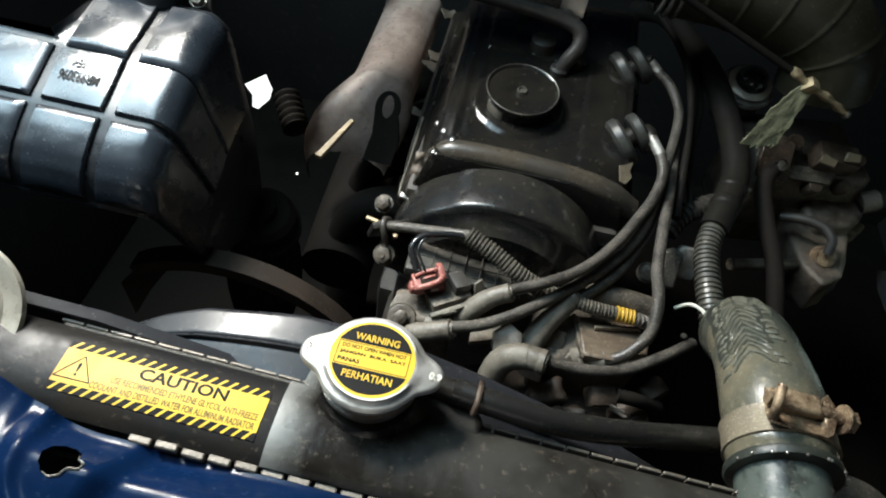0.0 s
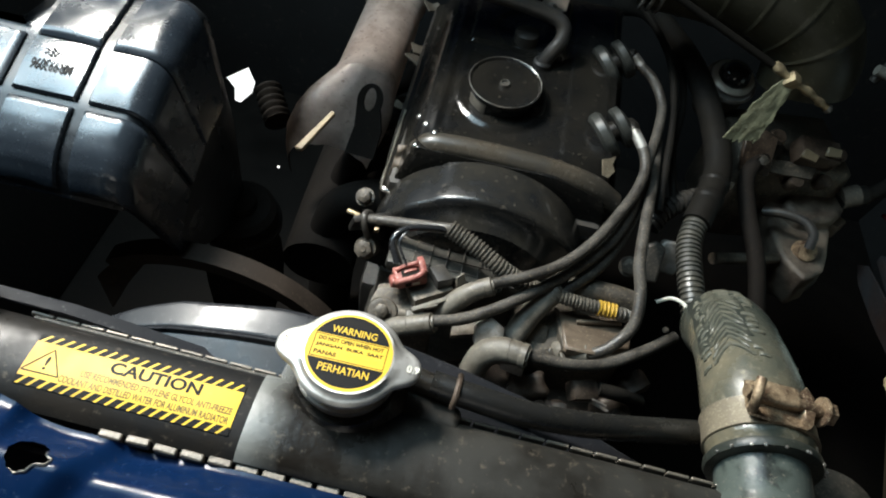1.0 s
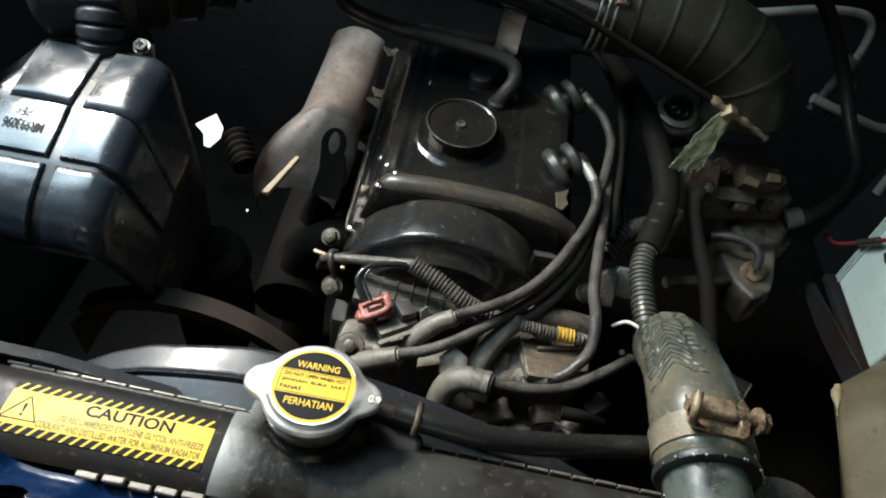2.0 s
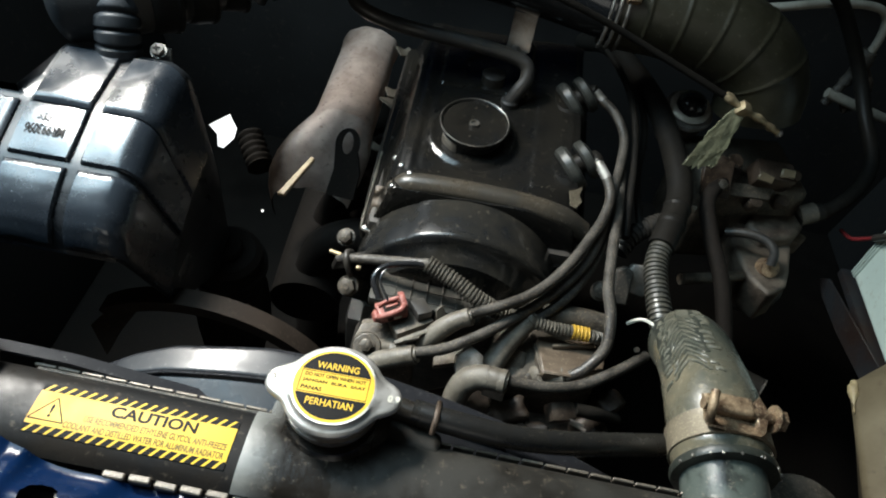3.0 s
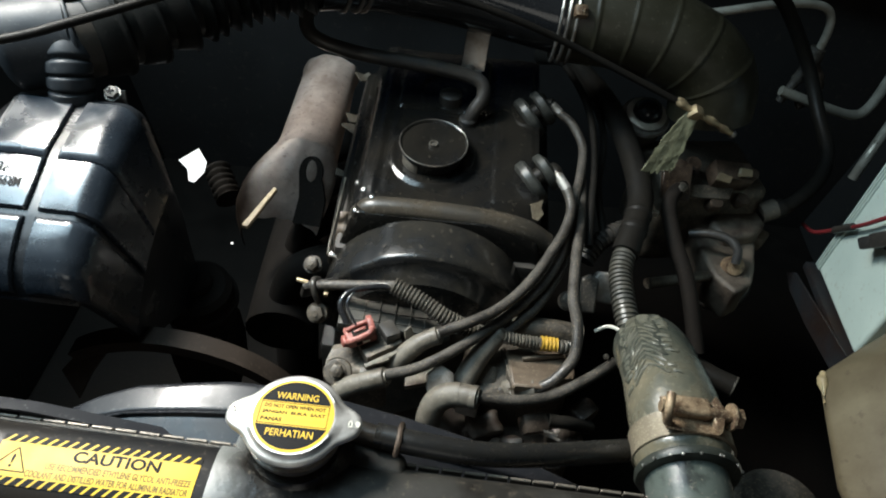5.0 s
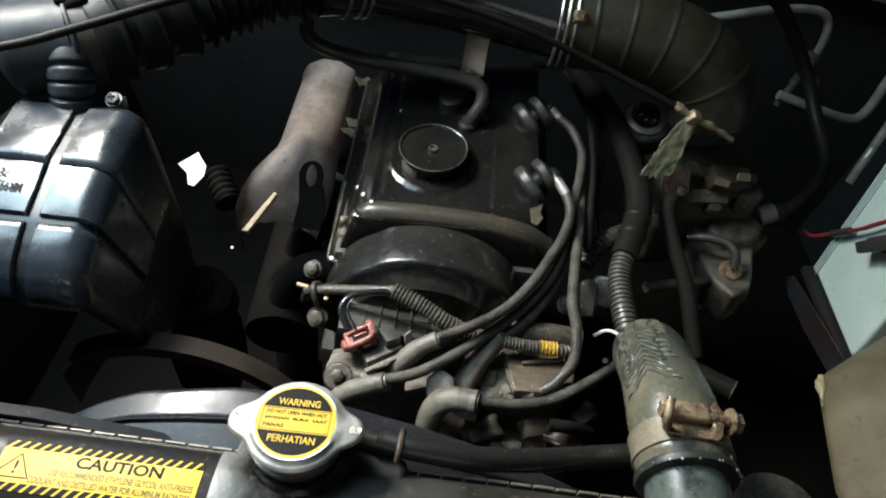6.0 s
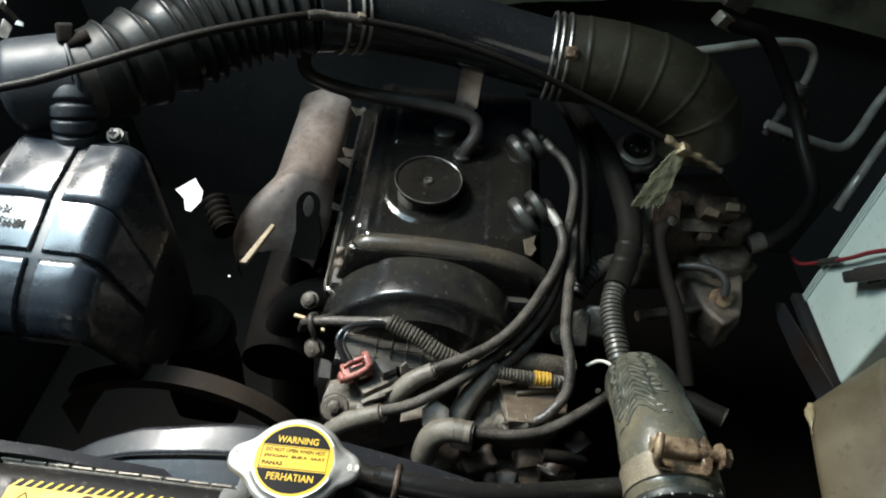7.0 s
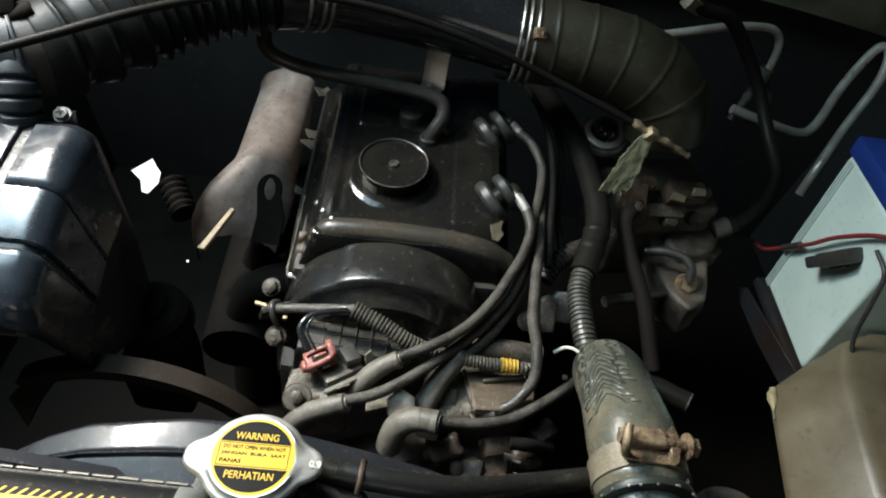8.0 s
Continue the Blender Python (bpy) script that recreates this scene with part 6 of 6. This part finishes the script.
part("ear", rough_cast(prism([(0.380, 0.706), (0.396, 0.704), (0.420, 0.684), (0.408, 0.670), (0.386, 0.676)], 0.696, 0.716, 0.003, 2), 0.0015, 70), PUMP, alt)
part("rim", rough_cast(tube([(0.329, 0.694, 0.716), (0.345, 0.711, 0.717), (0.370, 0.716, 0.717), (0.384, 0.698, 0.717), (0.388, 0.660, 0.717), (0.370, 0.600, 0.717)], 0.0032, 0.003, 8), 0.001, 90), PUMP, alt)
part("pipe_stub", tube([(0.325, 0.600, 0.715), (0.285, 0.578, 0.727), (0.245, 0.560, 0.735)], 0.0062, 0.003, 14), GRIME, alt)
part("port", lathe([(0.011, -0.01), (0.011, 0.003), (0.008, 0.004)], along((0.353, 0.608, 0.728), (0.1, -0.6, 0.7)), 20), RUST, alt)
solo("curled_hose", tube([(0.302, 0.638, 0.742), (0.322, 0.633, 0.750), (0.341, 0.624, 0.753), (0.350, 0.612, 0.749), (0.350, 0.603, 0.737)], 0.0052, 0.003, 14), BLACKRUB, "short curled black rubber hose on the pump", "hose")
solo("lower_loop_hose", tube([(0.33, 0.61, 0.66), (0.36, 0.60, 0.665), (0.385, 0.615, 0.68), (0.385, 0.64, 0.695)], 0.006, 0.003, 14), BLACKRUB, "dark looped hose under the pump", "hose")
bh = thing("brake_hose", (0.44, 0.76, 0.78), "black rubber hose rising beside the duct", "hose")
part("hose", tube([(0.395, 0.685, 0.745), (0.430, 0.694, 0.757), (0.465, 0.726, 0.77), (0.482, 0.765, 0.785), (0.478, 0.82, 0.805), (0.462, 0.86, 0.84), (0.428, 0.868, 0.885), (0.385, 0.862, 0.93), (0.345, 0.850, 0.943), (0.327, 0.845, 0.950)], lambda s, l: 0.0085 + (0.0025 if s < 0.03 else 0), 0.003, 18), DARKRUB, bh)
part("crimp", tube([(0.395, 0.685, 0.745), (0.412, 0.689, 0.751)], 0.0122, 0.003, 18), GRIME, bh)
pw = thing("firewall_clip", (0.33, 0.86, 0.95), "brass coloured hose clip on the firewall", "clip")
part("clip", box((0.03, 0.014, 0.016), pose(0.3245, 0.843, 0.951, 10, 25, 30), 0.003), CLAMP, pw)
part("tab", box((0.035, 0.010, 0.024), pose(0.336, 0.855, 0.973, 0, 20, 15), 0.003), GRIME, pw)
solo("metal_pipe", tube([(0.29, 0.86, 0.895), (0.336, 0.87, 0.902), (0.40, 0.89, 0.908), (0.455, 0.91, 0.904), (0.480, 0.917, 0.893), (0.490, 0.917, 0.870), (0.489, 0.915, 0.83), (0.48, 0.915, 0.78)], 0.0052, 0.004, 14), PIPE, "bent bare aluminium pipe at the firewall", "pipe", "aluminium pipes")
solo("metal_pipe", tube([(0.46, 0.90, 0.785), (0.517, 0.895, 0.772), (0.575, 0.905, 0.756), (0.602, 0.92, 0.765), (0.64, 0.97, 0.80), (0.672, 1.0, 0.84), (0.688, 1.005, 0.855), (0.698, 0.995, 0.845), (0.685, 0.965, 0.815), (0.646, 0.92, 0.765), (0.61, 0.873, 0.725), (0.60, 0.86, 0.68)], 0.0068, 0.004, 14), PIPE, "long hairpin bare aluminium pipe", "pipe", "aluminium pipes")
bx = thing("relay_clip", (0.49, 0.92, 0.76), "dull grey plastic pipe clamp", "clamp")
part("body", rough_cast(tube([(0.489, 0.915, 0.845), (0.486, 0.914, 0.820), (0.480, 0.912, 0.797)], lambda s, l: 0.0095 + 0.002 * math.sin(s * 120), 0.002, 18), 0.0012, 90), RUBBER, bx)
part("strap", rough_cast(tube([(0.492, 0.912, 0.822), (0.507, 0.908, 0.805), (0.510, 0.905, 0.785), (0.500, 0.903, 0.768), (0.492, 0.902, 0.763)], 0.0062, 0.002, 14), 0.0012, 90), DARKRUST, bx)
part("strap", tube([(0.480, 0.912, 0.799), (0.474, 0.908, 0.782), (0.468, 0.905, 0.765)], 0.0062, 0.002, 14), RUBBER, bx)

# ---- battery and reservoir ----
batt = thing("battery", (0.55, 0.60, 0.70), "pale green translucent battery with a dark blue lid", "battery")


def in_batt(x, y, z):
    return Matrix.Translation((0.470 + x, 0.652 + y, 0.706 + z))


part("case", box((0.22, 0.135, 0.195), in_batt(0.11, -0.0675, 0.0975), 0.005, 3), BATTERY, batt)
part("lid", box((0.226, 0.141, 0.022), in_batt(0.11, -0.0675, 0.207), 0.004, 2), BLUELID, batt)
for y in (-0.006, -0.010, -0.014):
    part("case_rib", box((0.003, 0.0022, 0.19), in_batt(-0.0008, y, 0.097), 0.0008), BATTERY, batt)
part("tray", rough_cast(box((0.218, 0.146, 0.010), in_batt(0.100, -0.070, -0.008), 0.002), 0.0008, 40), TRAY, batt)
part("tray_lip", rough_cast(prism([(0.014, -0.003), (0.0, 0.013), (-0.145, 0.042), (-0.147, 0.010), (-0.07, -0.004), (-0.010, -0.010)], -0.0015, 0.0015, 0.0006, 1, pose(0.457, 0.652, 0.672, 90, 0, 90)), 0.001, 60), TRAY, batt, "blue-grey steel tray lip with rust")
part("lid_label", box((0.03, 0.05, 0.001), in_batt(0.03, -0.09, 0.2185), 0.0002), WHITEWIRE, batt)
bcon = thing("battery_connector", (0.445, 0.56, 0.80), "black plastic connector with a red wire beside the battery", "connector")
cb = along((0.4585, 0.566, 0.832), (0.010, -0.036, 0.052))
part("body", box((0.022, 0.016, 0.044), cb @ pose(0, 0, 0.006), 0.004), BLACKRUB, bcon)
part("plug", box((0.015, 0.013, 0.020), cb @ pose(0, 0, -0.024), 0.003), BLACKRUB, bcon)
part("latch", box((0.010, 0.004, 0.018), cb @ pose(0, -0.009, 0.004), 0.0012), BLACKRUB, bcon)
part("red_wire", tube([(0.462, 0.70, 0.722), (0.460, 0.672, 0.736), (0.461, 0.645, 0.766), (0.460, 0.610, 0.808), (0.460, 0.586, 0.842), (0.462, 0.556, 0.876), (0.464, 0.53, 0.899)], 0.0024, 0.003, 10), REDWIRE, bcon, "thin red wire")
part("sleeve", tube([(0.461, 0.644, 0.767), (0.4602, 0.622, 0.794)], 0.0042, 0.003, 12), BLACKRUB, bcon)
part("black_wire", tube([(0.465, 0.537, 0.875), (0.466, 0.512, 0.868), (0.465, 0.500, 0.84), (0.465, 0.490, 0.805), (0.468, 0.475, 0.78)], 0.0022, 0.003, 10), BLACKRUB, bcon)

tank = thing("washer_tank", (0.50, 0.41, 0.50), "stained beige plastic fluid tank with rounded corners", "tank")
bm = bmesh.new()
TOP = [(0.457, 0.490), (0.451, 0.453), (0.443, 0.395), (0.435, 0.333), (0.45, 0.27), (0.66, 0.26), (0.66, 0.515), (0.50, 0.510)]
LOW = [(0.478, 0.520), (0.411, 0.476), (0.406, 0.447), (0.391, 0.357), (0.40, 0.27), (0.67, 0.25), (0.67, 0.53), (0.52, 0.528)]
secs = [[bm.verts.new((x, y, z)) for x, y in ring] for ring, z in (([(x + 0.13, y - 0.03) for x, y in LOW], 0.50), ([(x + 0.012, y - 0.004) for x, y in LOW], 0.706), (LOW, 0.720), (TOP, 0.790))]
for a, b in zip(secs, secs[1:]):
    for k in range(8):
        bm.faces.new((a[k], a[(k + 1) % 8], b[(k + 1) % 8], b[k]))
bm.faces.new(secs[0][::-1])
bm.faces.new(secs[-1])
bmesh.ops.recalc_face_normals(bm, faces=bm.faces)
bmesh.ops.bevel(bm, geom=[e for e in bm.edges if e.calc_face_angle(0) > 0.35], offset=0.009, segments=4, affect="EDGES", profile=0.5)
part("body", bm, BEIGE, tank)
part("edge_flaw", rough_cast(tube([(0.4145, 0.474, 0.7245), (0.4110, 0.462, 0.7255), (0.4085, 0.450, 0.7250), (0.4060, 0.438, 0.7235)], lambda s, l: 0.0012 + 0.0046 * math.exp(-((s - 0.014) / 0.008) ** 2), 0.002, 12, wobble=1.4), 0.0014, 160), CHIP, tank, "chipped tan edge")
gt = thing("grey_tube", (0.33, 0.48, 0.68), "dull dark rubber tube with a dusty cut end", "hose")
part("tube", tube([(0.28, 0.51, 0.685), (0.315, 0.482, 0.688), (0.336, 0.470, 0.690)], 0.0115, 0.004, 20), DARKRUB, gt)
part("cut_end", lathe([(0.0085, 0.0), (0.0112, 0.0), (0.0115, 0.001), (0.0112, 0.002), (0.0085, 0.002), (0.0085, 0.0)], along((0.336, 0.470, 0.690), (0.85, -0.5, 0.05)), 24), RUBBER, gt)
solo("round_cover", lathe([(0.0, 0.0), (0.035, 0.0), (0.037, 0.012), (0.033, 0.018), (0.0, 0.02)], Matrix.Translation((0.318, 0.312, 0.735)), 40), GRIME, "grimy round cover beside the hose", "cover")

# ---- exhaust side ----
shield = thing("heat_shield", (-0.16, 0.72, 0.60), "stained bare metal exhaust heat shield", "heat shield")
bm = bmesh.new()
secs = []
for cx, cy, cz, rx, rz, a0 in ((-0.1525, 0.862, 0.750, 0.0350, 0.031, 0), (-0.1525, 0.858, 0.753, 0.0365, 0.034, 0), (-0.1525, 0.846, 0.755, 0.0365, 0.035, 0), (-0.153, 0.834, 0.752, 0.0345, 0.033, 0), (-0.1535, 0.80, 0.747, 0.0350, 0.034, -4),
                               (-0.1545, 0.76, 0.741, 0.0355, 0.035, -6), (-0.1555, 0.722, 0.735, 0.0365, 0.036, -8), (-0.1565, 0.703, 0.732, 0.0375, 0.0375, -8), (-0.158, 0.695, 0.7315, 0.0395, 0.040, -6), (-0.162, 0.686, 0.7235, 0.045, 0.0425, 0),
                               (-0.167, 0.675, 0.714, 0.051, 0.045, 6), (-0.172, 0.662, 0.703, 0.055, 0.0455, 10), (-0.176, 0.650, 0.691, 0.056, 0.044, 12), (-0.178, 0.642, 0.677, 0.053, 0.042, 14), (-0.179, 0.637, 0.655, 0.048, 0.040, 16)):
    sec = []
    for k in range(37):
        a = math.radians(a0 + (200 - a0) * k / 36)
        w = 1 + 0.03 * noise.noise(Vector((cx * 9, cy * 22, k * 0.3)))
        sec.append(bm.verts.new((cx + rx * math.cos(a) * w, cy + 0.003 * noise.noise(Vector((k * 0.3, cy * 30, 2.0))), cz + rz * math.copysign(abs(math.sin(a)) ** 0.75, math.sin(a)) * w)))
    secs.append(sec)
for a, b in zip(secs, secs[1:]):
    for k in range(36):
        bm.faces.new((a[k], a[k + 1], b[k + 1], b[k]))
bmesh.ops.solidify(bm, geom=bm.faces[:], thickness=0.0015)
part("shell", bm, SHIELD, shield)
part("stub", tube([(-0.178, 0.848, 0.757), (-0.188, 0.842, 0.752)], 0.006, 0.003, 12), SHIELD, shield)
for y, z, turn, big in ((0.664, 0.756, 20, 0.9), (0.742, 0.764, 75, 1.5), (0.757, 0.766, 40, 1.2), (0.838, 0.774, 50, 1.3)):
    part("gasket_tab", rough_cast(prism([(-0.010, -0.005), (-0.002, -0.007), (0.008, -0.004), (0.009, 0.006), (0.001, 0.004), (-0.007, 0.008)], 0, 0.0016, 0, 1, Matrix.Translation((-0.104, y, z - 0.003)) @ pose(0, 0, 0, 14, 18, turn) @ Matrix.Scale(big, 4)), 0.0016, 110), GREYRUB, shield, "torn pale gasket scrap")

eye = thing("lifting_eye", (-0.13, 0.63, 0.70), "dark steel engine lifting eye", "lifting eye")
outer = [(0.0135 * math.cos(a), 0.018 * math.sin(a)) for a in (math.radians(-20 + 220 * k / 16) for k in range(17))] + [(-0.010, -0.03), (-0.014, -0.06), (0.018, -0.06), (0.020, -0.03), (0.015, -0.012)]
inner = [(0.0068 * math.cos(a), 0.0125 * math.sin(a) + 0.001) for a in (2 * math.pi * k / 18 for k in range(18))]
bm = pierced(outer, inner[::-1], lambda x, y: 0.0, 0.006)
bm.transform(pose(-0.135, 0.641, 0.769, 52, 0, -4))
part("plate", bm, SOOT, eye)
solo("metal_strip", prism([(-0.0036, -0.029), (0.0034, -0.028), (0.0025, 0.027), (-0.0022, 0.028)], 0, 0.005, 0.0008, 1, pose(-0.161, 0.540, 0.802, 5, 0, -18)), STRIP, "small dull tan metal strip pointing up", "strip")
# glowing plates put in for bright spots; no opening is cut in the body
part("glow_plate", prism([(-0.027, 0.004), (0.006, 0.028), (0.012, 0.019), (0.022, 0.006), (0.020, -0.012), (0.004, -0.032), (-0.006, -0.030), (-0.010, -0.010)], 0, 0.001, 0, 1, pose(-0.427, 0.968, 0.473, 45, 0, 0)), glow, bay, "small glowing plate for a bright spot low in the bay")
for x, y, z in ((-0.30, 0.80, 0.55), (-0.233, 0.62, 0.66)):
    part("glow_plate", lathe([(0.0014, 0), (0.0014, 0.001), (0, 0.001)], along((x, y, z), (0.2, -0.5, 0.8)), 10), glow, bay)
ps = thing("steering_joint", (-0.30, 0.77, 0.5), "dark ribbed rubber steering boot", "boot")
part("boot", tube([(-0.306, 0.785, 0.634), (-0.292, 0.762, 0.627), (-0.276, 0.738, 0.620)], wavy(0.0125, 0.0185, 0.0105), 0.0010, 24), BELT, ps)
pump = thing("steering_pump", (-0.24, 0.50, 0.60), "dusty black pump below the resonator", "pump")
part("body", lathe([(0.0, 0.0), (0.036, 0.0), (0.038, 0.02), (0.036, 0.022), (0.036, 0.05), (0.03, 0.056), (0, 0.056)], along((-0.235, 0.515, 0.655), (0.05, -0.1, 1)), 36), SOOT, pump)
part("rim", lathe([(0.036, 0), (0.041, 0.001), (0.041, 0.006), (0.036, 0.008)], along((-0.234, 0.514, 0.680), (0.05, -0.1, 1)), 36), SOOT, pump)
part("base", rough_cast(box((0.07, 0.06, 0.10), Matrix.Translation((-0.235, 0.51, 0.60)), 0.01), 0.003, 40, 1), SOOT, pump)
part("cap", lathe([(0.016, 0.0), (0.017, 0.004), (0.015, 0.008), (0.006, 0.010), (0, 0.010)], along((-0.232, 0.510, 0.711), (0.05, -0.1, 1)), 28), SOOT, pump)
part("hose_stub", tube([(-0.262, 0.520, 0.700), (-0.285, 0.528, 0.705), (-0.305, 0.545, 0.695), (-0.312, 0.57, 0.67)], 0.0075, 0.003, 14), SOOT, pump)
mani = thing("exhaust_manifold", (-0.15, 0.74, 0.45), "oily dark exhaust manifold under the shield", "manifold")
part("log", tube([(-0.175, 0.58, 0.545), (-0.178, 0.70, 0.555), (-0.178, 0.88, 0.57)], 0.045, 0.01, 20), SOOT, mani)
for y in (0.61, 0.69, 0.77, 0.85):
    part("runner", tube([(-0.085, y, 0.66), (-0.12, y, 0.655), (-0.155, y, 0.63), (-0.175, y, 0.575)], 0.021, 0.005, 16), SOOT, mani)
part("flange", box((0.012, 0.30, 0.06), Matrix.Translation((-0.094, 0.73, 0.66)), 0.003), SOOT, mani)
part("downpipe", tube([(-0.178, 0.70, 0.55), (-0.185, 0.69, 0.45), (-0.19, 0.68, 0.31)], 0.033, 0.01, 18), SOOT, mani)

# ---- breather pipe over the valve cover ----
solo("breather_hose", tube([(-0.105, 0.80, 0.925), (-0.135, 0.760, 0.924), (-0.149, 0.733, 0.912), (-0.145, 0.717, 0.899), (-0.125, 0.712, 0.890), (-0.085, 0.715, 0.880), (-0.02, 0.717, 0.874), (0.028, 0.717, 0.867), (0.045, 0.712, 0.861), (0.047, 0.703, 0.85), (0.040, 0.696, 0.838), (0.034, 0.692, 0.825)], 0.0078, 0.003, 18), BLACKRUB, "smooth dusty black breather hose to the valve cover", "hose")
pb = thing("pipe_bracket", (0.035, 0.745, 0.83), "bent grey steel pipe bracket", "bracket")
part("plate", box((0.026, 0.004, 0.04), pose(0.034, 0.747, 0.880, -28, 0, -6), 0.001), STEEL, pb)
part("foot", box((0.024, 0.016, 0.004), pose(0.031, 0.735, 0.862, 10, 0, -6), 0.001), STEEL, pb)
hexbolt(pb, Matrix.Translation((0.030, 0.733, 0.864)), 0.005, 0.005, STEEL, "bolt")
pcv = thing("breather_valve", (0.02, 0.71, 0.82), "black breather valve on the valve cover", "valve")
part("socket", lathe([(0.013, 0), (0.013, 0.012), (0.010, 0.014), (0.0, 0.014)], Matrix.Translation((0.012, 0.722, 0.826)), 24), BLACKRUB, pcv)
part("stub", lathe([(0.010, 0), (0.010, 0.010), (0.008, 0.012)], Matrix.Translation((0.034, 0.692, 0.818)), 20), BLACKRUB, pcv)
icon = thing("idle_sensor", (0.235, 0.78, 0.78), "round dirty sensor cap beside the duct", "sensor")
im = along((0.249, 0.768, 0.806), (0, -0.3, 1))
part("cap", lathe([(0.018, 0.004), (0.0175, 0.012), (0.0150, 0.019), (0.009, 0.0235), (0, 0.025)], im, 32), GLOSS, icon, "black glossy dome")
part("collar", rough_cast(lathe([(0.0165, 0.004), (0.0235, 0.004), (0.0245, 0.0065), (0.0215, 0.0090), (0.0180, 0.0095), (0.0165, 0.004)], im, 40), 0.0008, 120), PIPE, icon, "worn bright collar")
part("ring", lathe([(0.018, -0.004), (0.0285, -0.005), (0.0300, -0.0015), (0.0285, 0.002), (0.018, 0.002), (0.018, -0.004)], im, 40), ALU, icon)
part("base", lathe([(0.024, -0.05), (0.025, -0.02), (0.022, 0.0)], im, 24), GRIME, icon)
